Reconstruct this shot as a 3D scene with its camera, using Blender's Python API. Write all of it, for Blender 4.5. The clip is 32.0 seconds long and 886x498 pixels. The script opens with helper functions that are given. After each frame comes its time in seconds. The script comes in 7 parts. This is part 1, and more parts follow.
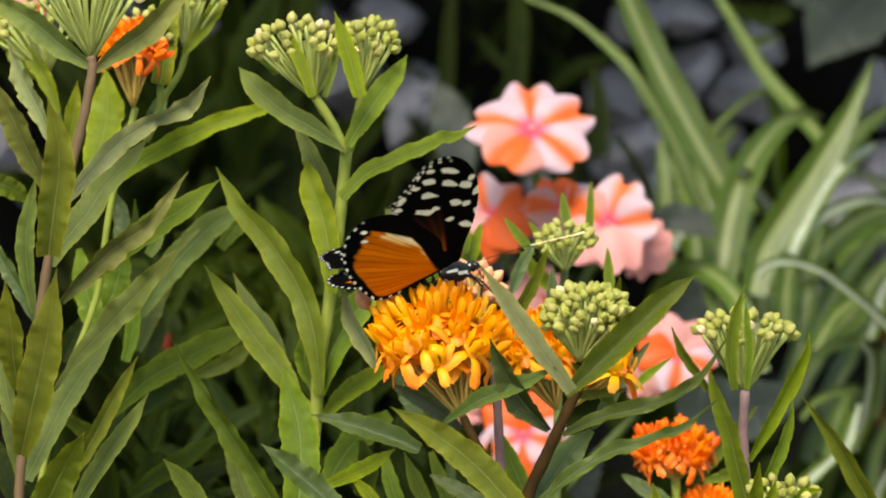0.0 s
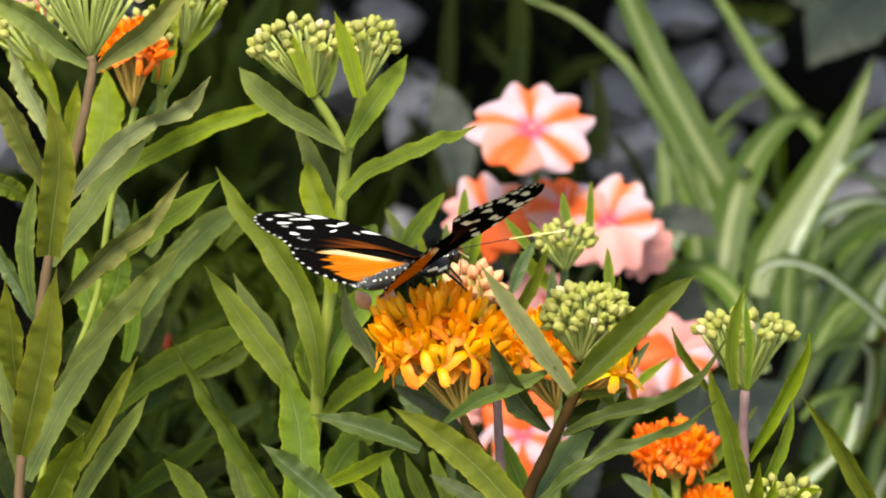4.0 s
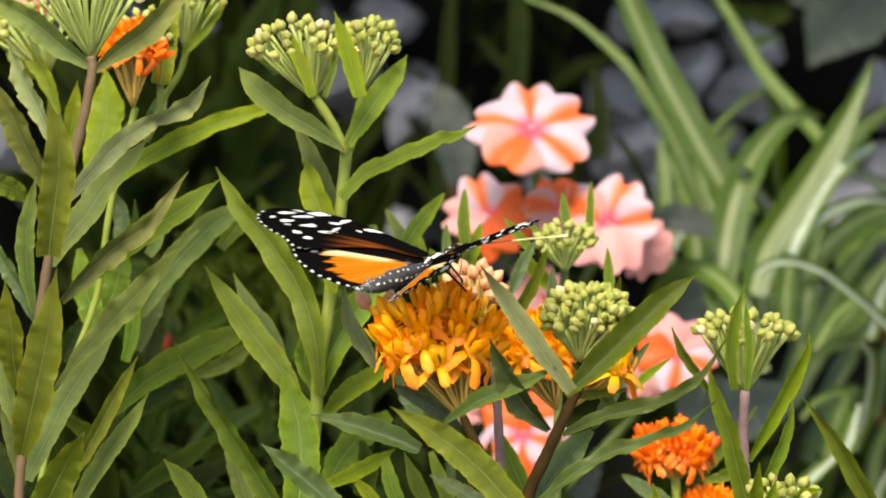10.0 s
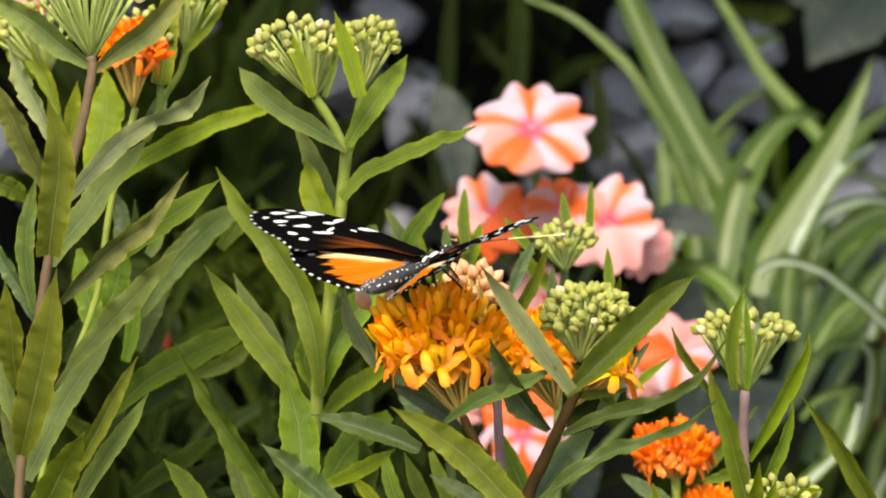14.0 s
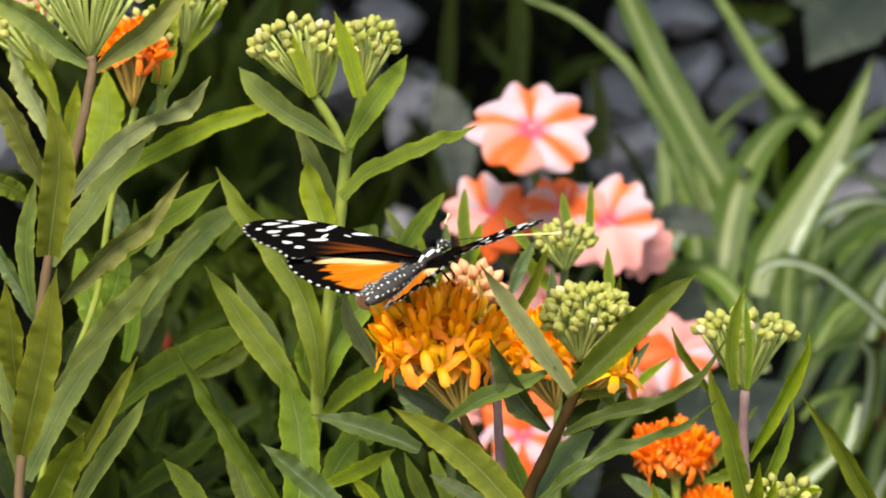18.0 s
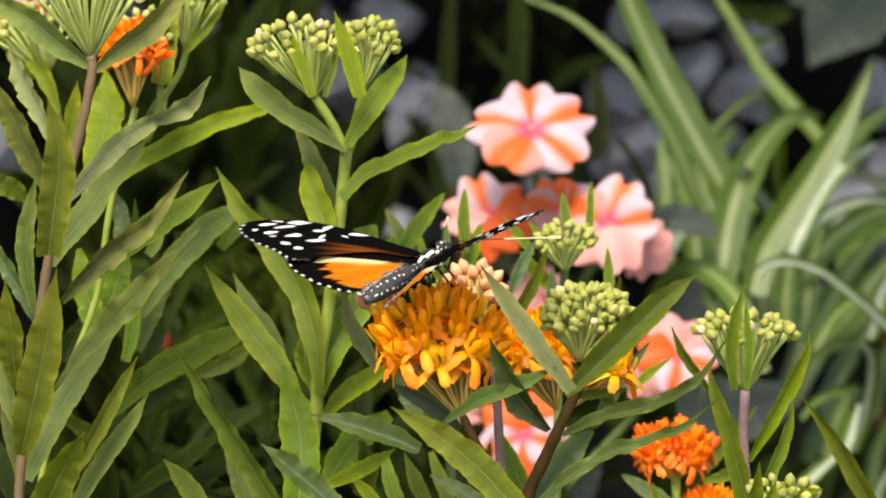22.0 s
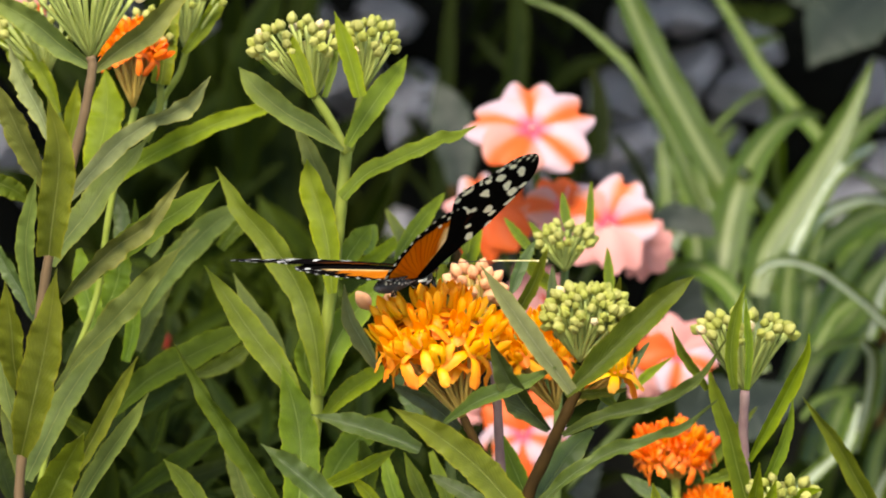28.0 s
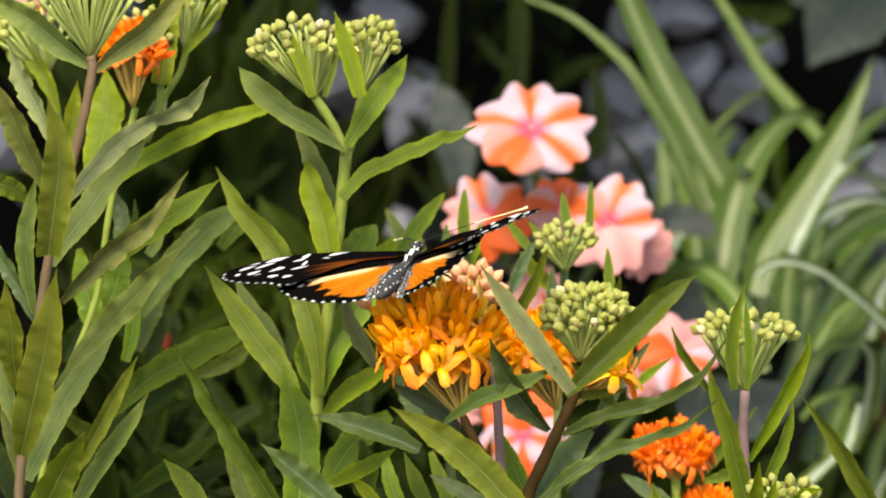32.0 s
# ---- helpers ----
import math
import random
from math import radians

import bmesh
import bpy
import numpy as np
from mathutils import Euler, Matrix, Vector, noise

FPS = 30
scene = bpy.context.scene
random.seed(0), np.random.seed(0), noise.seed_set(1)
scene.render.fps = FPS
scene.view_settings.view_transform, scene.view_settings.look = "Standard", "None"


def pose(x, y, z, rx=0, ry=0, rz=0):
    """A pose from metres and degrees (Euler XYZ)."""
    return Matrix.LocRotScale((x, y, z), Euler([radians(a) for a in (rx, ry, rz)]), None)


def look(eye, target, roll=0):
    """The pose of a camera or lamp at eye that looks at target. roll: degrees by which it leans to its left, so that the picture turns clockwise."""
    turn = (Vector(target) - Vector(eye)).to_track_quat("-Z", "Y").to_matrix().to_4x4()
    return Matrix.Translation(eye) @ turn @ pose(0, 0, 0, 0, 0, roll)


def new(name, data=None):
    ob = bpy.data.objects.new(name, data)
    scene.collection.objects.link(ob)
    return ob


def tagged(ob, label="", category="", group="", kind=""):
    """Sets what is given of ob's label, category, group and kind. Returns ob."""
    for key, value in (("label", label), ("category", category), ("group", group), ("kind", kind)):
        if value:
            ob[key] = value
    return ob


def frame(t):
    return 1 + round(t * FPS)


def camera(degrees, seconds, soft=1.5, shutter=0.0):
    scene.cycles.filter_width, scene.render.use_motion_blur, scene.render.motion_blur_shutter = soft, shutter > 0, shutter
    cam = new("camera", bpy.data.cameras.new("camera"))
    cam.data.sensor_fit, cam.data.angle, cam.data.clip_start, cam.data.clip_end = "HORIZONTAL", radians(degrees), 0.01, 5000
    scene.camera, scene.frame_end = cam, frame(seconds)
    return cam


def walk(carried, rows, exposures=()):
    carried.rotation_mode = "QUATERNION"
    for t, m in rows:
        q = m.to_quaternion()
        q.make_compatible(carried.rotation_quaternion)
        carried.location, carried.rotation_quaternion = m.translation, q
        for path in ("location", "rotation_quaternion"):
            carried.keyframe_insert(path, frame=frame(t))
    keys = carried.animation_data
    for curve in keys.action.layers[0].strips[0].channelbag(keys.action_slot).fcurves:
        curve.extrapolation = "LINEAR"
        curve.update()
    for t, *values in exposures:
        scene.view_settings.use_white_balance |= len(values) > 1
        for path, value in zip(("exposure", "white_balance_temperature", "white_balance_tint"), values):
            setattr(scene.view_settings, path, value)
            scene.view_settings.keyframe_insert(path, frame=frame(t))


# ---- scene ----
cam = camera(14.0, 32.0, soft=2.0, shutter=0.5)
EYE = pose(0, 0, 0.60, 84, 0, 0)
walk(cam, [(0, EYE), (32, EYE)], exposures=[(0, 1.52, 7700, 6), (1.2, 1.65, 7700, 5), (3, 1.76, 7700, 4), (6, 1.74, 7700, 6), (32, 1.72, 7700, 6)])
cam.data.dof.use_dof = True
cam.data.dof.focus_distance = 0.79
cam.data.dof.aperture_fstop = 30.0

# ---- light: bright overcast day under open sky ----
world = bpy.data.worlds.new("sky")
scene.world = world
world.use_nodes = True
wn = world.node_tree
sky = wn.nodes.new("ShaderNodeTexSky")
sky.sky_type = "NISHITA"
sky.sun_disc = False
sky.sun_elevation = radians(52)
sky.sun_rotation = radians(196)
wn.links.new(sky.outputs[0], wn.nodes["Background"].inputs[0])
wn.nodes["Background"].inputs[1].default_value = 0.12
sun = new("sun", bpy.data.lights.new("sun", "SUN"))
sun.data.energy = 2.2
sun.data.angle = radians(24)
sun.data.color = (1.0, 0.97, 0.92)
SUN_AT = Vector((-0.20, -0.80, 1.07))
sun.matrix_world = look(SUN_AT * 3, (0, 0, 0))


# ---- materials ----
def nodes(name, rough=0.6, spec=0.4):
    m = bpy.data.materials.new(name)
    m.use_nodes = True
    b = m.node_tree.nodes["Principled BSDF"]
    b.inputs["Roughness"].default_value = rough
    b.inputs["Specular IOR Level"].default_value = spec
    return m, m.node_tree, b


def add(t, kind, **values):
    n = t.nodes.new("ShaderNode" + kind)
    for k, v in values.items():
        n.inputs[k].default_value = v
    return n


def ramp(t, fac, stops):
    r = t.nodes.new("ShaderNodeValToRGB")
    e = r.color_ramp.elements
    while len(e) < len(stops):
        e.new(0.5)
    for q, (p, c) in zip(e, stops):
        q.position, q.color = p, (*c, 1)
    t.links.new(fac, r.inputs[0])
    return r.outputs[0]


def mixed(t, fac, a, b, kind="MIX"):
    m = t.nodes.new("ShaderNodeMix")
    m.data_type, m.blend_type = "RGBA", kind
    for i, v in ((0, fac), (6, a), (7, b)):
        if isinstance(v, bpy.types.NodeSocket):
            t.links.new(v, m.inputs[i])
        elif i == 0:
            m.inputs[0].default_value = v
        else:
            m.inputs[i].default_value = (*v, 1)
    return m.outputs[2]


def calc(t, op, a, b=0.0, c=0.0):
    m = t.nodes.new("ShaderNodeMath")
    m.operation = op
    for i, v in enumerate((a, b, c)):
        if isinstance(v, bpy.types.NodeSocket):
            t.links.new(v, m.inputs[i])
        else:
            m.inputs[i].default_value = v
    return m.outputs[0]


def noise_of(t, scale, detail=4.0, where="Object"):
    co = t.nodes.new("ShaderNodeTexCoord")
    n = add(t, "TexNoise", Scale=scale, Detail=detail)
    t.links.new(co.outputs[where], n.inputs["Vector"])
    return n.outputs["Fac"]


def bumped(t, b, height, strength, distance):
    n = add(t, "Bump", Strength=strength, Distance=distance)
    t.links.new(height, n.inputs["Height"])
    t.links.new(n.outputs[0], b.inputs["Normal"])


def leaf_stuff(name, dark, light, rib, see_through=0.42, rough=0.5, spec=0.22, tint=0.25, veins=0.6, margin=0.6, quilt=0.7):
    """Leaf blade: pale midrib, slanting side veins, softly mottled green, and light that comes through."""
    m, t, b = nodes(name, rough, spec)
    uv = t.nodes.new("ShaderNodeUVMap")
    s = t.nodes.new("ShaderNodeSeparateXYZ")
    t.links.new(uv.outputs[0], s.inputs[0])
    across = calc(t, "ABSOLUTE", calc(t, "SUBTRACT", s.outputs[0], 0.5))
    blotch, big, fine = noise_of(t, 210, 3), noise_of(t, 45, 2), noise_of(t, 1500, 3)
    col = ramp(t, calc(t, "MULTIPLY_ADD", blotch, 0.4, calc(t, "MULTIPLY", big, 0.6)), [(0.32, dark), (0.68, light)])
    info = t.nodes.new("ShaderNodeObjectInfo")
    # deeper green along the midrib, lighter towards the thin margins
    flank = ramp(t, calc(t, "ADD", across, calc(t, "MULTIPLY_ADD", blotch, 0.16, -0.08)), [(0.05, (0, 0, 0)), (0.44, (1, 1, 1))])
    col = mixed(t, 0.5, col, mixed(t, flank, tuple(c * 0.72 for c in dark), tuple(min(1, c * k) for c, k in zip(light, (1.3, 1.22, 1.0)))))
    # side veins run slanting out of the midrib
    slant = calc(t, "ADD", calc(t, "MULTIPLY", s.outputs[1], 62.0), calc(t, "MULTIPLY", across, -34.0))
    wob = calc(t, "ADD", slant, calc(t, "MULTIPLY", blotch, 9.0))
    vein = calc(t, "POWER", calc(t, "ABSOLUTE", calc(t, "SINE", wob)), 10.0)
    col = mixed(t, calc(t, "MULTIPLY", vein, veins * 0.07), col, rib)
    col = mixed(t, calc(t, "MULTIPLY", fine, veins * 0.35), col, tuple(c * 0.6 for c in dark))
    grain = ramp(t, noise_of(t, 620, 4), [(0.36, (0, 0, 0)), (0.64, (1, 1, 1))])
    col = mixed(t, calc(t, "MULTIPLY", grain, veins * 0.55), col, tuple(c * 0.66 for c in dark))
    # midrib fades towards the tip
    width = calc(t, "MULTIPLY_ADD", s.outputs[1], -0.022, 0.032)
    mid = calc(t, "SUBTRACT", 1.0, calc(t, "DIVIDE", across, width))
    mid = calc(t, "MAXIMUM", mid, 0.0)
    mid = calc(t, "MINIMUM", calc(t, "MULTIPLY", mid, 1.6), 1.0)
    col = mixed(t, calc(t, "MULTIPLY", mid, 0.75), col, rib)
    tip = calc(t, "POWER", s.outputs[1], 3.0)
    col = mixed(t, calc(t, "MULTIPLY", tip, 0.5), col, tuple(min(1, c * k) for c, k in zip(light, (1.25, 1.1, 0.8))))
    edge = ramp(t, calc(t, "ADD", across, calc(t, "MULTIPLY_ADD", blotch, 0.10, -0.05)), [(0.435, (0, 0, 0)), (0.475, (1, 1, 1))])
    col = mixed(t, calc(t, "MULTIPLY", edge, margin), col, tuple(min(1, c * k) for c, k in zip(light, (1.7, 1.35, 0.7))))
    hue = t.nodes.new("ShaderNodeHueSaturation")
    t.links.new(col, hue.inputs["Color"])
    t.links.new(calc(t, "MULTIPLY_ADD", info.outputs["Random"], tint * 1.3, 1.0 - tint * 0.7), hue.inputs["Value"])
    t.links.new(calc(t, "MULTIPLY_ADD", info.outputs["Random"], 0.024, 0.488), hue.inputs["Hue"])
    t.links.new(hue.outputs[0], b.inputs["Base Color"])
    relief = calc(t, "ADD", calc(t, "MULTIPLY", vein, -0.1), calc(t, "MULTIPLY", blotch, 0.7))
    relief = calc(t, "SUBTRACT", relief, calc(t, "MULTIPLY", mid, 0.5))
    bumped(t, b, calc(t, "ADD", relief, calc(t, "MULTIPLY", fine, 0.1)), quilt, 0.0009)
    tr = t.nodes.new("ShaderNodeBsdfTranslucent")
    warm = mixed(t, 1.0, hue.outputs[0], (1.0, 0.95, 0.35), "MULTIPLY")
    gain = t.nodes.new("ShaderNodeHueSaturation")
    gain.inputs["Value"].default_value = 1.45
    t.links.new(warm, gain.inputs["Color"])
    t.links.new(gain.outputs[0], tr.inputs[0])
    mix = add(t, "MixShader", Fac=see_through)
    t.links.new(b.outputs[0], mix.inputs[1])
    t.links.new(tr.outputs[0], mix.inputs[2])
    t.links.new(mix.outputs[0], t.nodes["Material Output"].inputs[0])
    return m


def plain_stuff(name, a, b_col, scale, rough=0.6, spec=0.3, bump=0.3, see_through=0.0, tint=0.15, far=0.0005):
    """Small soft tissue or earth: two colours mottled at two scales."""
    m, t, b = nodes(name, rough, spec)
    n1, n2 = noise_of(t, scale, 4), noise_of(t, scale * 0.21, 2)
    col = ramp(t, calc(t, "MULTIPLY_ADD", n1, 0.6, calc(t, "MULTIPLY", n2, 0.4)), [(0.33, a), (0.67, b_col)])
    info = t.nodes.new("ShaderNodeObjectInfo")
    hue = t.nodes.new("ShaderNodeHueSaturation")
    t.links.new(col, hue.inputs["Color"])
    t.links.new(calc(t, "MULTIPLY_ADD", info.outputs["Random"], tint * 2, 1.0 - tint), hue.inputs["Value"])
    t.links.new(hue.outputs[0], b.inputs["Base Color"])
    bumped(t, b, n1, bump, far)
    if see_through:
        tr = t.nodes.new("ShaderNodeBsdfTranslucent")
        t.links.new(hue.outputs[0], tr.inputs[0])
        mix = add(t, "MixShader", Fac=see_through)
        t.links.new(b.outputs[0], mix.inputs[1])
        t.links.new(tr.outputs[0], mix.inputs[2])
        t.links.new(mix.outputs[0], t.nodes["Material Output"].inputs[0])
    return m


LEAF = {
    "green": leaf_stuff("leaf_green", (0.077, 0.130, 0.007), (0.132, 0.200, 0.014), (0.237, 0.303, 0.075)),
    "fresh": leaf_stuff("leaf_fresh", (0.108, 0.166, 0.011), (0.171, 0.246, 0.022), (0.259, 0.331, 0.081)),
    "yellow": leaf_stuff("leaf_yellow_green", (0.131, 0.183, 0.006), (0.204, 0.268, 0.009), (0.276, 0.341, 0.055), 0.42),
    "olive": leaf_stuff("leaf_olive", (0.099, 0.132, 0.006), (0.159, 0.198, 0.013), (0.269, 0.310, 0.085), 0.3, 0.45, 0.4),
    "olive_under": leaf_stuff("leaf_olive_underside", (0.110, 0.130, 0.023), (0.169, 0.187, 0.040), (0.251, 0.251, 0.090), 0.3, 0.55, 0.3),
    "pale": leaf_stuff("leaf_pale_underside", (0.086, 0.122, 0.025), (0.140, 0.184, 0.043), (0.225, 0.249, 0.077), 0.3, 0.55, 0.25, quilt=0.7),
    "pale_fresh": leaf_stuff("leaf_fresh_underside", (0.121, 0.168, 0.032), (0.182, 0.237, 0.058), (0.257, 0.306, 0.109), 0.35, 0.55, 0.3),
    "silver": leaf_stuff("leaf_silvery_underside", (0.135, 0.158, 0.058), (0.205, 0.228, 0.098), (0.27, 0.28, 0.15), 0.3, 0.55, 0.25, quilt=0.7),
    "dark": leaf_stuff("leaf_dark", (0.022, 0.040, 0.006), (0.059, 0.085, 0.015), (0.133, 0.163, 0.059), 0.2, 0.42, 0.5, quilt=0.7),
    "grey": leaf_stuff("leaf_grey_green", (0.033, 0.057, 0.012), (0.060, 0.092, 0.020), (0.109, 0.150, 0.048), 0.2, 0.45, 0.35, quilt=0.6),
    "sage": leaf_stuff("leaf_sage_green", (0.036, 0.064, 0.006), (0.078, 0.115, 0.016), (0.16, 0.20, 0.07), 0.22, 0.48, 0.3, quilt=0.7),
    "moss": leaf_stuff("leaf_moss_green", (0.046, 0.074, 0.004), (0.085, 0.120, 0.009), (0.13, 0.165, 0.04), 0.3, 0.5, 0.2, quilt=0.7),
    # dim, deep and shade: leaf greens with the gloom of low growth put in
    "dim": leaf_stuff("leaf_dim_shaded", (0.014, 0.028, 0.001), (0.036, 0.058, 0.003), (0.05, 0.07, 0.015), 0.3, 0.6, 0.1),
    "deep": leaf_stuff("leaf_deep_shaded", (0.006, 0.015, 0.001), (0.019, 0.032, 0.003), (0.030, 0.048, 0.010), 0.25, 0.6, 0.1),
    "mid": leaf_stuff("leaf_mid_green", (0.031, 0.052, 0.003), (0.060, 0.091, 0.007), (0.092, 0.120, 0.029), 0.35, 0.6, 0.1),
    "shade": leaf_stuff("leaf_painted_shade", (0.004, 0.009, 0.0008), (0.013, 0.022, 0.0018), (0.02, 0.03, 0.006), 0.25, 0.6, 0.06),
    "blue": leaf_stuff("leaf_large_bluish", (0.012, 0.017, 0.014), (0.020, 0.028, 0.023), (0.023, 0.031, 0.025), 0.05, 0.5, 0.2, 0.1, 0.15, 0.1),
}

STEM = {
    "green": plain_stuff("stem_green", (0.17, 0.21, 0.025), (0.25, 0.29, 0.05), 260),
    # green stem for the back, with its shade put into the colour
    "shade": plain_stuff("stem_painted_shade", (0.04, 0.065, 0.012), (0.085, 0.115, 0.025), 260),
    "pink": plain_stuff("stem_pinkish_brown", (0.10, 0.062, 0.028), (0.155, 0.095, 0.048), 260),
    "brown": plain_stuff("stem_dark_brown", (0.022, 0.011, 0.003), (0.055, 0.030, 0.007), 260, 0.7, 0.08),
    "purple": plain_stuff("stem_purple", (0.16, 0.085, 0.09), (0.25, 0.16, 0.15), 260),
}
def floret_stuff(name, heart, body, tip, along, reach):
    """Thin milkweed petal tissue: golden at the heart of the floret, deeper towards the tips."""
    m, t, b = nodes(name, 0.45, 0.3)
    place = t.nodes.new("ShaderNodeTexCoord")
    s = t.nodes.new("ShaderNodeSeparateXYZ")
    t.links.new(place.outputs["Object"], s.inputs[0])
    flat = calc(t, "SQRT", calc(t, "ADD", calc(t, "MULTIPLY", s.outputs[0], s.outputs[0]), calc(t, "MULTIPLY", s.outputs[1], s.outputs[1])))
    far = calc(t, "MULTIPLY", s.outputs[2] if along else flat, 1.0 / reach)
    fine = noise_of(t, 700, 3)
    far = calc(t, "ADD", far, calc(t, "MULTIPLY_ADD", fine, 0.3, -0.15))
    col = ramp(t, far, [(0.12, heart), (0.5, body), (0.95, tip)])
    info = t.nodes.new("ShaderNodeObjectInfo")
    hue = t.nodes.new("ShaderNodeHueSaturation")
    t.links.new(col, hue.inputs["Color"])
    t.links.new(calc(t, "MULTIPLY_ADD", info.outputs["Random"], 0.03, 0.483), hue.inputs["Hue"])
    t.links.new(hue.outputs[0], b.inputs["Base Color"])
    bumped(t, b, fine, 0.2, 0.0004)
    tr = t.nodes.new("ShaderNodeBsdfTranslucent")
    t.links.new(hue.outputs[0], tr.inputs[0])
    mix = add(t, "MixShader", Fac=0.42)
    t.links.new(b.outputs[0], mix.inputs[1])
    t.links.new(tr.outputs[0], mix.inputs[2])
    t.links.new(mix.outputs[0], t.nodes["Material Output"].inputs[0])
    return m


ORANGE = floret_stuff("petal_orange", (0.96, 0.60, 0.02), (0.98, 0.46, 0.014), (0.97, 0.40, 0.06), False, 0.0052)
GOLD = floret_stuff("hood_golden", (0.96, 0.58, 0.02), (0.98, 0.45, 0.010), (0.97, 0.38, 0.008), True, 0.0056)
ORANGE_DEEP = floret_stuff("petal_deep_orange", (0.96, 0.56, 0.015), (0.97, 0.40, 0.010), (0.95, 0.33, 0.03), False, 0.0052)
HOOD_RED = floret_stuff("hood_red_orange", (0.93, 0.36, 0.02), (0.93, 0.26, 0.012), (0.92, 0.22, 0.010), True, 0.0045)

RED_ORANGE = plain_stuff("petal_red_orange", (0.72, 0.10, 0.006), (0.88, 0.22, 0.02), 420, 0.45, 0.3, 0.2, 0.2)
PEACH = plain_stuff("petal_peach", (0.68, 0.30, 0.14), (0.78, 0.43, 0.24), 420, 0.5, 0.3, 0.2, 0.2)
BUD_GREEN = plain_stuff("bud_pale_green", (0.29, 0.305, 0.055), (0.41, 0.41, 0.10), 330, 0.5, 0.25, 0.2, 0.3)
BUD_CREAM = plain_stuff("bud_cream", (0.35, 0.345, 0.09), (0.45, 0.43, 0.14), 330, 0.5, 0.25, 0.2, 0.3)
BUD_PINK = plain_stuff("bud_pink_flushed", (0.52, 0.38, 0.20), (0.64, 0.54, 0.32), 330, 0.5, 0.35, 0.2, 0.15)
STALK = plain_stuff("pedicel_pale_green", (0.24, 0.285, 0.06), (0.33, 0.365, 0.11), 330, 0.5, 0.35, 0.2)
STALK_BROWN = plain_stuff("pedicel_brownish", (0.32, 0.21, 0.04), (0.44, 0.29, 0.07), 330, 0.5, 0.35, 0.2)


def strap_stuff(name, cream, half, green, wide, rough):
    """Spider plant leaf: pale cream band down the middle of a green strap."""
    m, t, b = nodes(name, rough, 0.5)
    uv = t.nodes.new("ShaderNodeUVMap")
    s = t.nodes.new("ShaderNodeSeparateXYZ")
    t.links.new(uv.outputs[0], s.inputs[0])
    fine = t.nodes.new("ShaderNodeCombineXYZ")
    t.links.new(calc(t, "MULTIPLY", s.outputs[0], 22.0), fine.inputs[0])
    t.links.new(calc(t, "MULTIPLY", s.outputs[1], 2.0), fine.inputs[1])
    n = add(t, "TexNoise", Scale=1.0, Detail=3.0)
    t.links.new(fine.outputs[0], n.inputs["Vector"])
    info = t.nodes.new("ShaderNodeObjectInfo")
    middle = calc(t, "MULTIPLY_ADD", info.outputs["Random"], 0.24, 0.40)
    across = calc(t, "ABSOLUTE", calc(t, "SUBTRACT", s.outputs[0], middle))
    band = calc(t, "ADD", across, calc(t, "MULTIPLY_ADD", n.outputs[0], 0.14, -0.07))
    col = ramp(t, band, [(wide * 0.6, cream), (wide, half), (wide + 0.06, green), (0.5, tuple(c * 1.3 for c in green))])
    hue = t.nodes.new("ShaderNodeHueSaturation")
    t.links.new(col, hue.inputs["Color"])
    t.links.new(calc(t, "MULTIPLY_ADD", info.outputs["Random"], 0.6, 0.65), hue.inputs["Value"])
    t.links.new(hue.outputs[0], b.inputs["Base Color"])
    bumped(t, b, n.outputs[0], 0.4, 0.0008)
    tr = t.nodes.new("ShaderNodeBsdfTranslucent")
    t.links.new(hue.outputs[0], tr.inputs[0])
    mix = add(t, "MixShader", Fac=0.25)
    t.links.new(b.outputs[0], mix.inputs[1])
    t.links.new(tr.outputs[0], mix.inputs[2])
    t.links.new(mix.outputs[0], t.nodes["Material Output"].inputs[0])
    return m


STRAP = strap_stuff("leaf_variegated", (0.16, 0.195, 0.064), (0.10, 0.138, 0.018), (0.043, 0.076, 0.001), 0.11, 0.4)
# pale copy: sky gloss on the brightest straps is put into the cream
STRAP_PALE = strap_stuff("leaf_variegated_pale_gloss", (0.40, 0.44, 0.33), (0.24, 0.28, 0.15), (0.078, 0.115, 0.012), 0.22, 0.25)
# darker copy of the strap leaf: shadow low in the clump is in the colour
STRAP_SHADED = strap_stuff("leaf_variegated_painted_shade", (0.075, 0.098, 0.016), (0.046, 0.070, 0.005), (0.020, 0.038, 0.001), 0.12, 0.45)


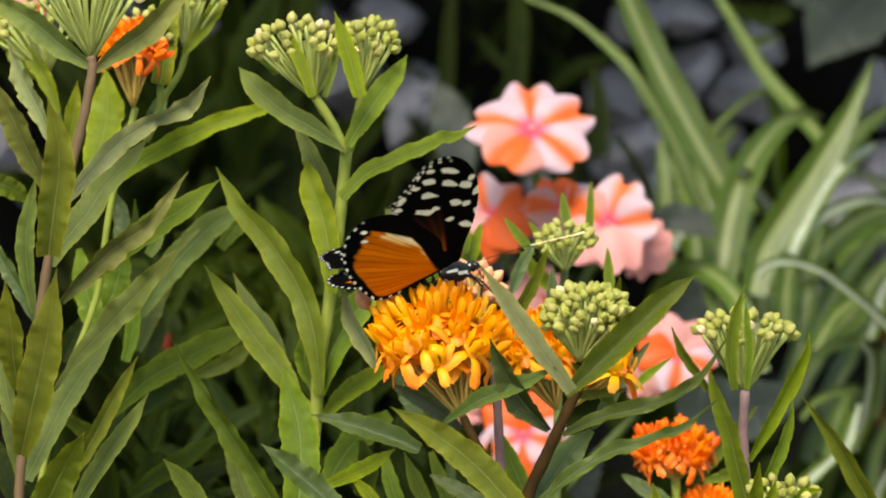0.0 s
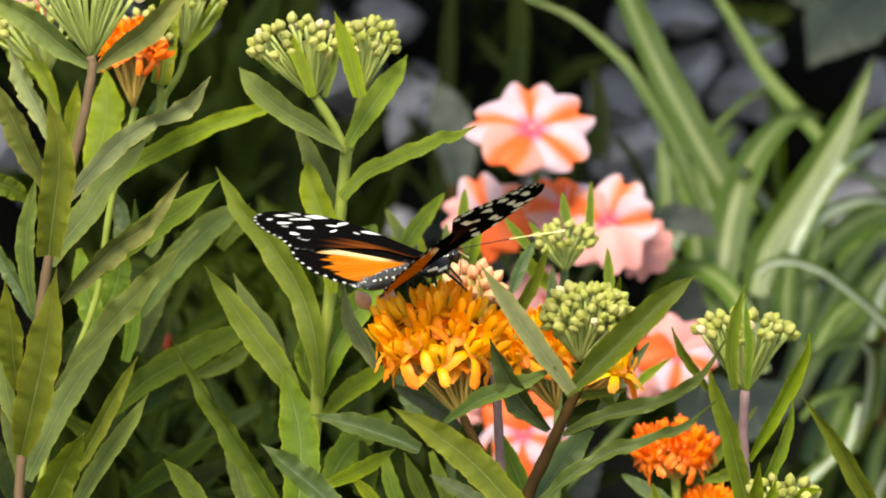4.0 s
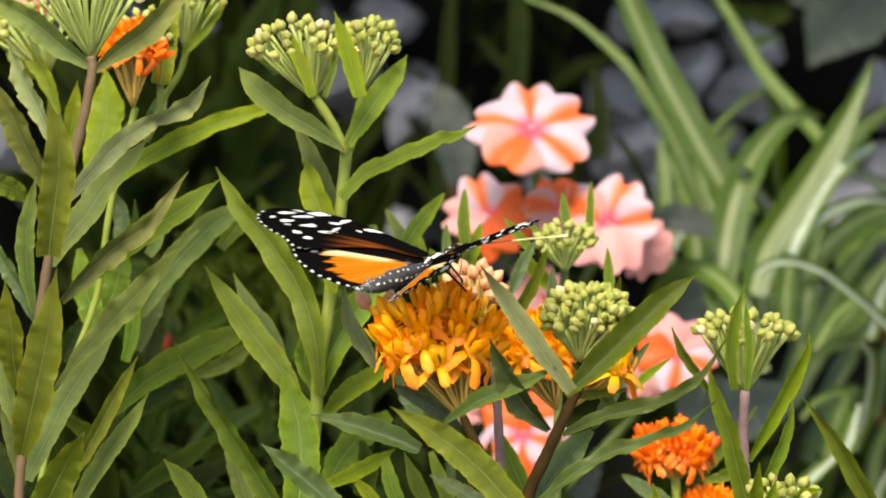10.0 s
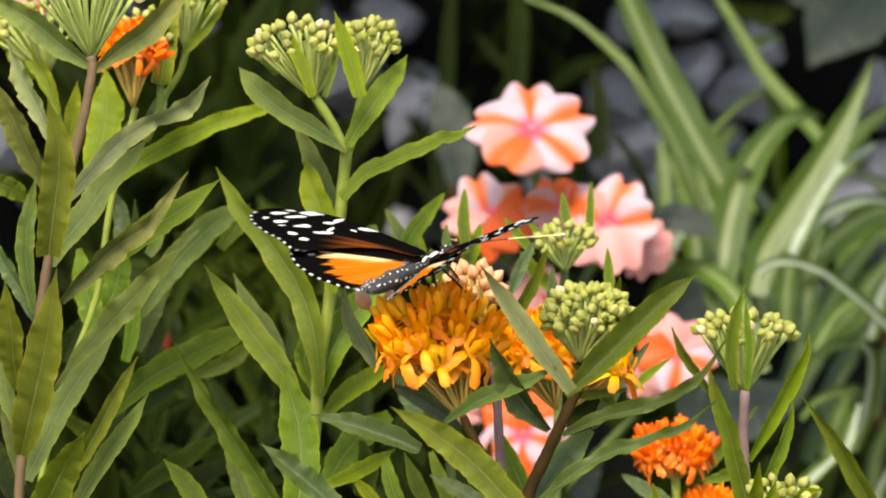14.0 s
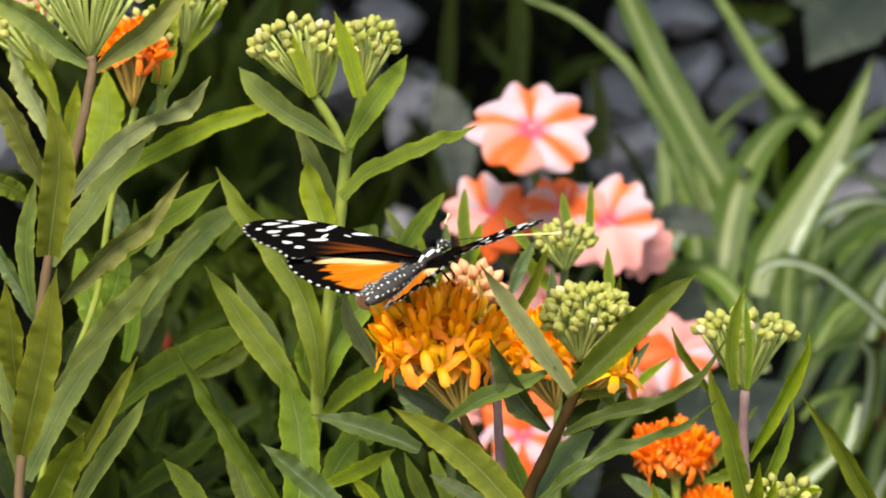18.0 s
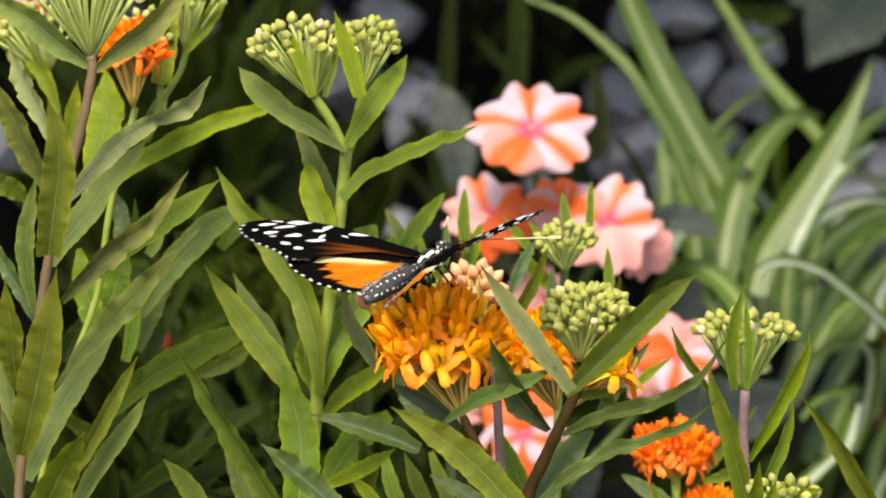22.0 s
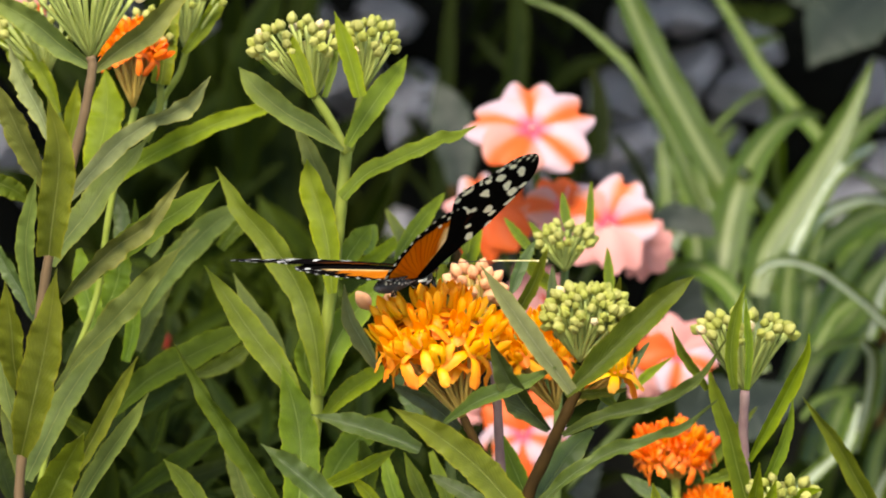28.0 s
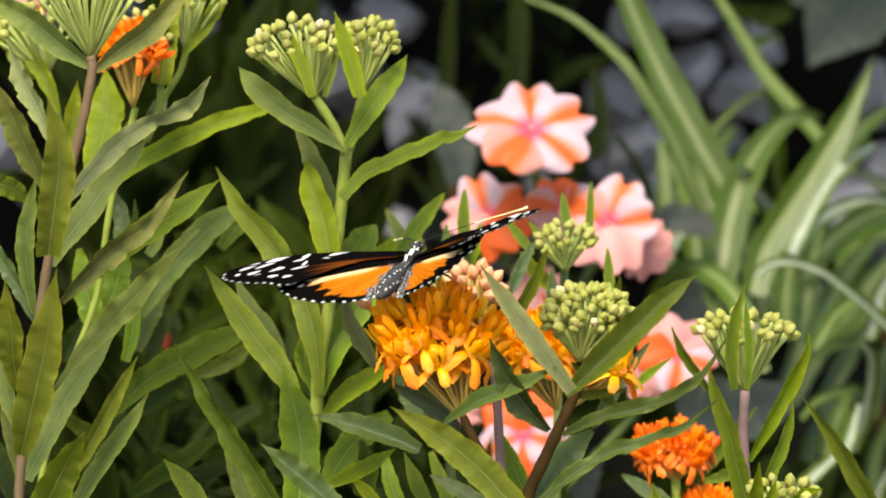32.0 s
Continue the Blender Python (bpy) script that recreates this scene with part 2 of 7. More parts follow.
def petal_stuff(name, orange_reach, pale):
    """Impatiens petal: pale pink lobes, an orange band along the middle, rose at the throat."""
    m, t, b = nodes(name, 0.5, 0.25)
    uv = t.nodes.new("ShaderNodeUVMap")
    s = t.nodes.new("ShaderNodeSeparateXYZ")
    t.links.new(uv.outputs[0], s.inputs[0])
    n = noise_of(t, 90, 3)
    across = calc(t, "ABSOLUTE", calc(t, "SUBTRACT", s.outputs[0], 0.5))
    who = t.nodes.new("ShaderNodeObjectInfo")
    band = calc(t, "ADD", across, calc(t, "MULTIPLY_ADD", n, 0.16, -0.06))
    band = calc(t, "MULTIPLY_ADD", who.outputs["Random"], 0.06, calc(t, "ADD", band, -0.03 - orange_reach))
    rim = tuple(0.5 * (a + c) for a, c in zip(pale, (0.78, 0.26, 0.20)))
    col = ramp(t, band, [(0.0, (0.64, 0.10, 0.018)), (0.06, (0.62, 0.14, 0.05)), (0.13, (0.54, 0.22, 0.17)), (0.25, pale), (0.40, pale), (0.5, rim)])
    throat = ramp(t, s.outputs[1], [(0.10, (1, 1, 1)), (0.34, (0, 0, 0))])
    col = mixed(t, throat, col, (0.72, 0.07, 0.13))
    t.links.new(col, b.inputs["Base Color"])
    bumped(t, b, n, 0.3, 0.001)
    tr = t.nodes.new("ShaderNodeBsdfTranslucent")
    t.links.new(col, tr.inputs[0])
    mix = add(t, "MixShader", Fac=0.3)
    t.links.new(b.outputs[0], mix.inputs[1])
    t.links.new(tr.outputs[0], mix.inputs[2])
    t.links.new(mix.outputs[0], t.nodes["Material Output"].inputs[0])
    return m


PETAL = petal_stuff("petal_pink_orange", 0.03, (0.47, 0.33, 0.38))
PETAL_WARM = petal_stuff("petal_orange_pink", 0.16, (0.54, 0.25, 0.22))
PETAL_ORANGE = plain_stuff("petal_vermilion", (0.66, 0.085, 0.012), (0.72, 0.14, 0.03), 70, 0.5, 0.25, 0.2, 0.3)
PETAL_DARK = plain_stuff("petal_dark_red", (0.09, 0.008, 0.004), (0.14, 0.016, 0.008), 70, 0.6, 0.1, 0.2)
PETAL_PINK = plain_stuff("petal_soft_pink", (0.55, 0.22, 0.20), (0.61, 0.32, 0.32), 50, 0.5, 0.25, 0.2, 0.3)
ROCK = plain_stuff("slate_rock", (0.13, 0.124, 0.138), (0.36, 0.343, 0.38), 26, 0.75, 0.3, 0.8, 0.0, 0.25, 0.01)
# pale ground added out of view to bounce light up at the plants
BOUNCE_STRIP = plain_stuff("pale_bounce_ground", (0.24, 0.23, 0.20), (0.42, 0.40, 0.36), 90, 0.9, 0.2, 0.8, 0.0, 0.0, 0.004)
# blacker than earth: shade in the gaps between rocks is put into it
SOIL = plain_stuff("soil_with_gap_shade", (0.002, 0.002, 0.0015), (0.006, 0.006, 0.0045), 60, 0.95, 0.1, 0.8, 0.0, 0.0, 0.01)


# ---- building ----
def link_mesh(name, verts, faces, mats, parent=None, uvs=None, indices=None, smooth=True):
    me = bpy.data.meshes.new(name)
    me.from_pydata(verts, [], faces)
    for m in mats:
        me.materials.append(m)
    if smooth:
        me.polygons.foreach_set("use_smooth", [True] * len(me.polygons))
    if indices is not None:
        me.polygons.foreach_set("material_index", indices)
    if uvs is not None:
        layer = me.uv_layers.new(name="UVMap")
        loops = np.empty(len(me.loops), dtype=np.int32)
        me.loops.foreach_get("vertex_index", loops)
        layer.data.foreach_set("uv", np.asarray(uvs, dtype=np.float32)[loops].ravel())
    ob = new(name, me)
    ob.parent = parent
    return ob


def thing(name, at, label, category, group=""):
    e = new(name)
    e.location = at
    e.empty_display_size = 0.01
    return tagged(e, label, category, group)


def bend3(a, m, c, u):
    """Point and direction on the curve from a through m to c."""
    k = 2 * m - (a + c) / 2
    p = a * (1 - u) ** 2 + k * 2 * u * (1 - u) + c * u ** 2
    d = (k - a) * 2 * (1 - u) + (c - k) * 2 * u
    return p, d.normalized()


def lance(u):
    return (max(u, 0.0) ** 0.5) * (max(1 - u, 0.0) ** 0.74) / 0.452


def lance_blunt(u):
    return min(1.0, 0.10 + (u ** 0.55) * ((1 - u) ** 0.5) / 0.49)


def smooth_path(points, steps=5):
    """A smooth line through the points."""
    pts = [Vector(p) for p in points]
    if len(pts) < 3:
        return pts
    gaps = [(q - p).length for p, q in zip(pts, pts[1:])]
    slopes = []
    for i in range(len(pts)):
        a, c = max(i - 1, 0), min(i + 1, len(pts) - 1)
        slopes.append((pts[c] - pts[a]).normalized())
    out = []
    for i, g in enumerate(gaps):
        for s in range(steps):
            u = s / steps
            h = (2 * u ** 3 - 3 * u ** 2 + 1, u ** 3 - 2 * u ** 2 + u, -2 * u ** 3 + 3 * u ** 2, u ** 3 - u ** 2)
            out.append(pts[i] * h[0] + slopes[i] * (g * h[1]) + pts[i + 1] * h[2] + slopes[i + 1] * (g * h[3]))
    return out + [pts[-1]]


def blade(points, width, turn=0, fold=0.25, wave=0.06, shape=None, n=22, across=6, thick=0.00028, seed=0, twist=0.0, crimp=0.0):
    """A thin leaf with two skins along a line of points from root to tip. width is one number with a shape, or a
    list of widths from root to tip; turn tells how far its face is swung about its length."""
    rnd = random.Random(seed)
    ph, fr = rnd.uniform(0, 6.28), rnd.uniform(9, 15)
    points = [Vector(p) for p in points]
    path = smooth_path(points, 12)
    gaps = np.concatenate([[0], np.cumsum([(q - p).length for p, q in zip(path, path[1:])])])
    line = np.array([tuple(p) for p in path])
    rows = np.linspace(0, gaps[-1], n + 1)
    line = np.stack([np.interp(rows, gaps, line[:, k]) for k in range(3)], 1)
    if shape is None:
        marks = gaps[np.minimum(np.arange(len(width)) * 12, len(gaps) - 1)]
        wide = np.interp(rows, marks, width)
        soft = np.convolve(np.pad(wide, 3, mode="edge"), np.ones(7) / 7, mode="valid")
        wide = np.where((rows > rows[3]) & (rows < rows[-4]), soft, wide)
        if width[-1] == 0:
            wide = wide * np.clip((1 - rows / rows[-1]) * 9, 0, 1) ** 0.3
    else:
        wide = np.array([width * shape(i / n) for i in range(n + 1)])
    verts, uvs, faces = [], [], []
    row = across + 1
    for i in range(n + 1):
        u = i / n
        p = Vector(line[i])
        d = Vector(line[min(i + 1, n)] - line[max(i - 1, 0)]).normalized()
        nrm = Vector((0, -1, 0)) - d * -d.y
        if nrm.length < 0.2:
            nrm = Vector((0, 0, 1)) - d * d.z
        nrm.normalize()
        nrm = Matrix.Rotation(radians(turn + twist * (u - 0.5)), 3, d) @ nrm
        side = d.cross(nrm)
        w = 0.5 * max(wide[i], 0.0004 if i < n else 0.0)
        for skin in (0, 1):
            for j in range(row):
                s = 2 * j / across - 1
                ripple = wave * (math.sin(fr * u * 2 + ph + (1.7 if s > 0 else 0)) + 0.5 * math.sin(fr * u * 4.7 + 2 * ph + s)) * s * s * 2.4 * w * (0.4 + u) + crimp * w * s * s * (math.sin(fr * 7.3 * u + 2 * s + ph) + 0.7 * math.sin(fr * 12.1 * u - 3 * s))
                swell = 0.13 * min(w, 0.004) * math.sin(17 * u * 2 - abs(s) * 4 + ph) * (1 - abs(s)) * abs(s)
                arch = fold * w * (abs(s) ** 1.25 + 0.25 * math.sin(3.1 * u + ph) * s * s)
                edge = 1 + 0.05 * math.sin(fr * 2.3 * u + ph + s) + 0.03 * math.sin(fr * 6.1 * u + s * 2) + 0.02 * math.sin(fr * 11.3 * u + ph + 3 * s)
                q = p + side * (s * w * edge) + nrm * (arch + ripple + swell)
                if skin and 0 < j < across:
                    q = q - nrm * thick
                verts.append(q)
                uvs.append((j / across, u))
    two = row * 2
    for i in range(n):
        for j in range(across):
            v = i * two + j
            faces.append((v, v + 1, v + 1 + two, v + two))
            lo = v + row
            faces.append((lo + two, lo + 1 + two, lo + 1, lo))
    return verts, faces, uvs


UNDERSIDE = {"olive": "olive_under", "green": "pale", "fresh": "pale_fresh", "yellow": "pale_fresh", "grey": "pale", "dark": "grey", "sage": "grey", "moss": "pale"}


def add_leaf(plant, points, width, turn, kind, fold, wave, shape, twist, under=False):
    """Links one leaf whose upper and lower skins have colours of their own."""
    add_leaf.count += 1
    plain = isinstance(kind, str)
    v, f, uv = blade(points, width, turn, fold, wave, shape, 44, 8, seed=add_leaf.count, twist=twist, crimp=0.05 if plain else 0.0)
    base = Vector(plant.location)
    mats = [LEAF[kind], LEAF[UNDERSIDE.get(kind, kind)]] if plain else [kind, kind]
    if under:
        mats.reverse()
    return link_mesh("leaf", [q - base for q in v], f, mats, plant, uv, [i % 2 for i in range(len(f))])


add_leaf.count = 0


def leaf(plant, a, m, c, width, turn=0, kind="green", fold=0.25, wave=0.06, shape=lance, twist=0.0):
    """A short leaf from root a through m to tip c."""
    return add_leaf(plant, (a, m, c), width, turn, kind, fold, wave, shape, twist)


def long_leaf(plant, points, widths, turn=0, kind="green", fold=0.25, wave=0.06, twist=0.0, under=False):
    """A leaf along many points; widths in millimetres."""
    return add_leaf(plant, points, [w / 1000 for w in widths], turn, kind, fold, wave, None, twist, under)


def tube(path, radii, sides=10):
    verts, faces = [], []
    path = [Vector(p) for p in path]
    for i, p in enumerate(path):
        d = (path[min(i + 1, len(path) - 1)] - path[max(i - 1, 0)]).normalized()
        x = d.cross(Vector((0, 1, 0.02))).normalized()
        y = d.cross(x)
        r = radii[i] if isinstance(radii, (list, tuple)) else radii
        for k in range(sides):
            g = 2 * math.pi * k / sides
            verts.append(p + x * (r * math.cos(g)) + y * (r * math.sin(g)))
    for i in range(len(path) - 1):
        for k in range(sides):
            a, b = i * sides + k, i * sides + (k + 1) % sides
            faces.append((a, b, b + sides, a + sides))
    faces.append(tuple(range(sides - 1, -1, -1)))
    top = (len(path) - 1) * sides
    faces.append(tuple(range(top, top + sides)))
    return verts, faces


def stem(plant, points, r0, r1, kind="green", name="stem"):
    path = smooth_path(points)
    n = len(path) - 1
    radii = [(r0 + (r1 - r0) * i / n) * (1 + 0.06 * math.sin(i * 1.9)) for i in range(n + 1)]
    v, f = tube(path, radii)
    base = Vector(plant.location)
    return link_mesh(name, [q - base for q in v], f, [STEM[kind]], plant)


def merge(pieces):
    """Joins (verts, faces, material) pieces into one list."""
    verts, faces, ids = [], [], []
    for v, f, k in pieces:
        o = len(verts)
        verts += list(v)
        faces += [tuple(i + o for i in g) for g in f]
        ids += [k] * len(f)
    return verts, faces, ids


def oval(r, length, rings=7, sides=8, at=0.0, pinch=0.0):
    """A pointed oval body along +z."""
    verts, faces = [], []
    for i in range(rings + 1):
        u = i / rings
        w = r * math.sin(math.pi * min(max(u, 0.03), 0.97)) ** 0.7 * (1 - pinch * u)
        for k in range(sides):
            g = 2 * math.pi * k / sides
            lobes = 1 + 0.05 * math.cos(5 * g)
            verts.append(Vector((w * lobes * math.cos(g), w * lobes * math.sin(g), at + length * u)))
    for i in range(rings):
        for k in range(sides):
            a, b = i * sides + k, i * sides + (k + 1) % sides
            faces.append((a, b, b + sides, a + sides))
    faces += [tuple(range(sides - 1, -1, -1)), tuple(range(rings * sides, rings * sides + sides))]
    return verts, faces


def floret_mesh(name, s, mats, seed):
    """Milkweed floret of height s: five oval petals bent back, a crown of five upright hoods with a horn, a central column."""
    rnd = random.Random(seed)
    pieces = []
    for k in range(5):
        g = Matrix.Rotation(2 * math.pi * k / 5 + rnd.uniform(-0.18, 0.18), 3, "Z")
        out, drop = rnd.uniform(0.46, 0.58), rnd.uniform(0.14, 0.36)
        line = ((0.03 * s, 0, 0.0), (out * 0.42 * s, 0, 0.0), (out * 0.72 * s, 0, -drop * 0.36 * s), (out * 0.93 * s, 0, -drop * 0.84 * s), (out * s, rnd.uniform(-0.07, 0.07) * s, -drop * s))
        v, f, _ = blade(line, [w * s for w in (0.10, 0.18, 0.23, 0.18, 0.0)], 90, 0.08, 0.05, None, 10, 4, 0.02 * s, seed + k, rnd.uniform(-25, 25))
        pieces.append(([g @ q for q in v], f, 0))
        g2 = Matrix.Rotation(2 * math.pi * (k + 0.5) / 5 + rnd.uniform(-0.08, 0.08), 3, "Z")
        lean, tall = rnd.uniform(0.15, 0.20), rnd.uniform(0.44, 0.54)
        line = ((0.05 * s, 0, 0.0), (lean * 0.85 * s, 0, 0.12 * s), (lean * 1.12 * s, 0, 0.30 * s), (lean * 1.1 * s, 0, tall * 0.86 * s), (lean * s, 0, tall * s))
        v, f, _ = blade(line, [w * s for w in (0.08, 0.15, 0.195, 0.16, 0.0)], -90, 0.4, 0.0, None, 10, 6, 0.022 * s, seed + k + 9)
        pieces.append(([g2 @ q for q in v], f, 1))
        horn = [g2 @ Vector(p) * s for p in ((lean * 0.8, 0, 0.12), (lean * 0.6, 0, 0.30), (lean * 0.2, 0, 0.36))]
        v, f = tube(horn, [0.022 * s, 0.016 * s, 0.007 * s], 5)
        pieces.append((v, f, 1))
    v, f = oval(0.05 * s, 0.24 * s)
    pieces.append((v, f, 2))
    verts, faces, ids = merge(pieces)
    me = bpy.data.meshes.new(name)
    me.from_pydata(verts, [], faces)
    for m in mats:
        me.materials.append(m)
    me.polygons.foreach_set("material_index", ids)
    me.polygons.foreach_set("use_smooth", [True] * len(faces))
    return me


def bud_mesh(name, r, length, mat, seed):
    v, f = oval(r, length, 9, 20, 0, 0.15)
    # five soft ridges run up the bud
    for q in v:
        k = 1 + 0.13 * math.cos(5 * math.atan2(q[1], q[0]) + seed)
        q[0], q[1] = q[0] * k, q[1] * k
    me = bpy.data.meshes.new(name)
    me.from_pydata(v, [], f)
    me.materials.append(mat)
    me.polygons.foreach_set("use_smooth", [True] * len(f))
    return me


FLORETS = [floret_mesh("floret", 0.0098, [ORANGE if i % 2 == 0 else ORANGE_DEEP, GOLD if i % 3 else ORANGE, BUD_GREEN], 20 + i * 7) for i in range(6)]
FLORETS_RED = [floret_mesh("floret", 0.0090, [RED_ORANGE, HOOD_RED, RED_ORANGE], 60 + i * 7) for i in range(3)]
ORANGE_BUDS = [bud_mesh("bud", 0.0021, 0.0058, PEACH, 3)]
BUDS = [bud_mesh("bud", 0.00128, 0.0031, BUD_GREEN, 1), bud_mesh("bud", 0.00138, 0.0033, BUD_CREAM, 2)]
BUDS_PINK = [bud_mesh("bud", 0.0013, 0.0032, BUD_PINK, 1), bud_mesh("bud", 0.0014, 0.0034, BUD_CREAM, 2)]


def flower_head(plant, base, centre, rx, rz, meshes, count, low=-0.2, stalk=STALK, seed=1, piece="floret", scale=1.0, odd=None, thick=0.00045, ry=None):
    """An umbel: thin stalks from base, each with a floret or bud on the dome round centre."""
    rnd = random.Random(seed)
    base, centre, home = Vector(base), Vector(centre), Vector(plant.location)
    pieces, tips = [], []
    for i in range(count):
        z = 1 - (i + 0.5) / count * (1 - low)
        g = i * 2.39996 + rnd.uniform(-0.2, 0.2)
        r = math.sqrt(max(0, 1 - z * z))
        k = rnd.uniform(0.86, 1.06)
        p = centre + Vector((r * math.cos(g) * rx * k, r * math.sin(g) * (ry or rx) * k, z * rz * k))
        out = Vector((r * math.cos(g), r * math.sin(g), z * 0.8 + 0.35)).normalized()
        if piece == "floret":
            out = Vector((r * math.cos(g) * 0.6, r * math.sin(g) * 0.6, 0.62 + 0.4 * max(z, 0))).normalized()
        m = base.lerp(p, 0.55) + Vector((rnd.uniform(-1, 1), rnd.uniform(-1, 1), -0.6)) * rx * 0.05
        path = [bend3(base, m, p, u / 5)[0] - home for u in range(6)]
        v, f = tube(path, thick, 5)
        pieces.append((v, f, 0))
        tips.append((p - home, out))
    v, f, ids = merge(pieces)
    head = link_mesh("flower_head", v, f, [stalk], plant)
    for p, out in tips:
        pick = rnd.choice(meshes)
        s = scale * rnd.uniform(0.85, 1.12)
        if odd and rnd.random() < odd[1]:
            pick = rnd.choice(odd[0])
        o = new(piece, pick)
        o.parent = head
        wild = Vector((rnd.uniform(-1, 1), rnd.uniform(-1, 1), rnd.uniform(-1, 1))) * 0.25
        q = (out + wild).to_track_quat("Z", "Y")
        o.matrix_basis = Matrix.LocRotScale(p, q @ Euler((0, 0, rnd.uniform(0, 6))).to_quaternion(), (s, s, s))
    return head


# ---- impatiens flowers ----
def impatiens_flower(plant, at, r, face, turn, mats):
    """Five heart-shaped petals round a small throat; mats picks each petal's colouring."""
    kinds = (PETAL, PETAL_ORANGE, PETAL_PINK, PETAL_DARK, PETAL_WARM)
    q = Vector(face).to_track_quat("Z", "Y").to_matrix().to_4x4()
    home = Matrix.Translation(Vector(at) - Vector(plant.location)) @ q @ Matrix.Rotation(radians(turn), 4, "Z")
    v, f = oval(r * 0.055, r * 0.12, 5, 10)
    flower = link_mesh("flower", v, f, [PETAL_PINK], plant)
    flower.matrix_basis = home
    rnd = random.Random(int(r * 1e6) + int(turn))
    n, m = 14, 20
    for k in range(5):
        wide, long_r = rnd.uniform(0.53, 0.62) * r, rnd.uniform(0.92, 1.06) * r
        notch, skew, ph = rnd.uniform(0.12, 0.2), rnd.uniform(-0.1, 0.1), rnd.uniform(0, 6)
        verts, uvs, faces = [], [], []
        for skin in (0, 1):
            for i in range(n + 1):
                u = i / n
                for j in range(m + 1):
                    s = 2 * j / m - 1
                    reach = long_r * (1 - notch * math.exp(-(s / 0.26) ** 2) - 0.36 * abs(s) ** 4 + skew * s)
                    x = s * wide * (0.09 + 0.91 * math.sin(min(1, u * 1.06) * math.pi / 2) ** 1.15) * (1 - 0.2 * u ** 4)
                    z = r * (0.12 * math.sin(u * 2.5) - 0.05 * u * u * math.cos(math.pi * s) - 0.10 * u * u * s * s + 0.035 * math.sin(5 * s + ph) * u) + 0.035 * r * (k % 2) - skin * 0.0004
                    verts.append(Vector((x, u * reach, z)))
                    uvs.append((j / m, u))
        row = m + 1
        half = (n + 1) * row
        for i in range(n):
            for j in range(m):
                a = i * row + j
                faces.append((a, a + 1, a + 1 + row, a + row))
                faces.append((half + a + row, half + a + 1 + row, half + a + 1, half + a))
        p = link_mesh("petal", verts, faces, [kinds[mats[k]]], flower, uvs)
        p.rotation_euler = (rnd.uniform(-0.16, 0.12), rnd.uniform(-0.14, 0.14), 2 * math.pi * k / 5 + rnd.uniform(-0.12, 0.12))
    return flower


# ---- the plants ----
tall_milkweed = thing("milkweed_plant", (-0.0913, 0.7694, 0.0000), "tall milkweed with a pinkish stem and long folded leaves", "plant", "flowering plants")
stem(tall_milkweed, [(-0.0925, 0.7770, 0.0000), (-0.0925, 0.7770, 0.2776), (-0.0925, 0.7770, 0.4627), (-0.0916, 0.7770, 0.4739), (-0.0875, 0.7770, 0.5037), (-0.0857, 0.7770, 0.5148), (-0.0840, 0.7770, 0.5234), (-0.0816, 0.7770, 0.5320), (-0.0788, 0.7770, 0.5418), (-0.0768, 0.7770, 0.5503), (-0.0755, 0.7770, 0.5579), (-0.0759, 0.7770, 0.5601)], 0.00110, 0.00103, "pink")
long_leaf(tall_milkweed, [(-0.0891, 0.7820, 0.5035), (-0.0905, 0.7805, 0.5131), (-0.0905, 0.7790, 0.5207), (-0.0891, 0.7775, 0.5282), (-0.0879, 0.7760, 0.5343)], [1.25, 3.74, 4.49, 2.99, 0.00], -12, "pale", fold=0.29)
long_leaf(tall_milkweed, [(-0.0854, 0.7860, 0.5411), (-0.0890, 0.7907, 0.5482), (-0.0927, 0.7953, 0.5541), (-0.0964, 0.8000, 0.5619)], [1.85, 4.23, 4.76, 0.00], -20, "silver", fold=0.435, wave=0.12)
long_leaf(tall_milkweed, [(-0.0860, 0.7840, 0.5307), (-0.0901, 0.7813, 0.5390), (-0.0933, 0.7787, 0.5471), (-0.0970, 0.7760, 0.5555)], [2.27, 5.54, 5.79, 0.00], -14, "olive", fold=0.362, under=True)
long_leaf(tall_milkweed, [(-0.0844, 0.7680, 0.5179), (-0.0834, 0.7655, 0.5245), (-0.0819, 0.7630, 0.5332), (-0.0812, 0.7605, 0.5416), (-0.0832, 0.7580, 0.5527)], [5.05, 6.25, 7.45, 6.25, 0.00], 6, "olive", fold=0.406, wave=0.05)
long_leaf(tall_milkweed, [(-0.0828, 0.7810, 0.5272), (-0.0781, 0.7842, 0.5328), (-0.0706, 0.7873, 0.5407), (-0.0637, 0.7905, 0.5452), (-0.0603, 0.7937, 0.5463), (-0.0561, 0.7968, 0.5488), (-0.0515, 0.8000, 0.5544)], [1.29, 3.35, 5.15, 3.35, 3.35, 5.92, 0.00], 16, "silver", fold=0.319, wave=0.1, twist=50, under=True)
long_leaf(tall_milkweed, [(-0.0865, 0.7890, 0.5134), (-0.0839, 0.7932, 0.5180), (-0.0793, 0.7974, 0.5239), (-0.0746, 0.8016, 0.5308), (-0.0701, 0.8058, 0.5355), (-0.0662, 0.8100, 0.5402)], [2.90, 4.74, 6.58, 5.53, 3.95, 0.00], -18, "pale", fold=0.29)
long_leaf(tall_milkweed, [(-0.0780, 0.8060, 0.5090), (-0.0728, 0.8120, 0.5141), (-0.0672, 0.8180, 0.5183), (-0.0595, 0.8240, 0.5229), (-0.0514, 0.8300, 0.5290)], [2.16, 5.66, 6.74, 5.66, 0.00], -18, "fresh", fold=0.435, wave=0.06)
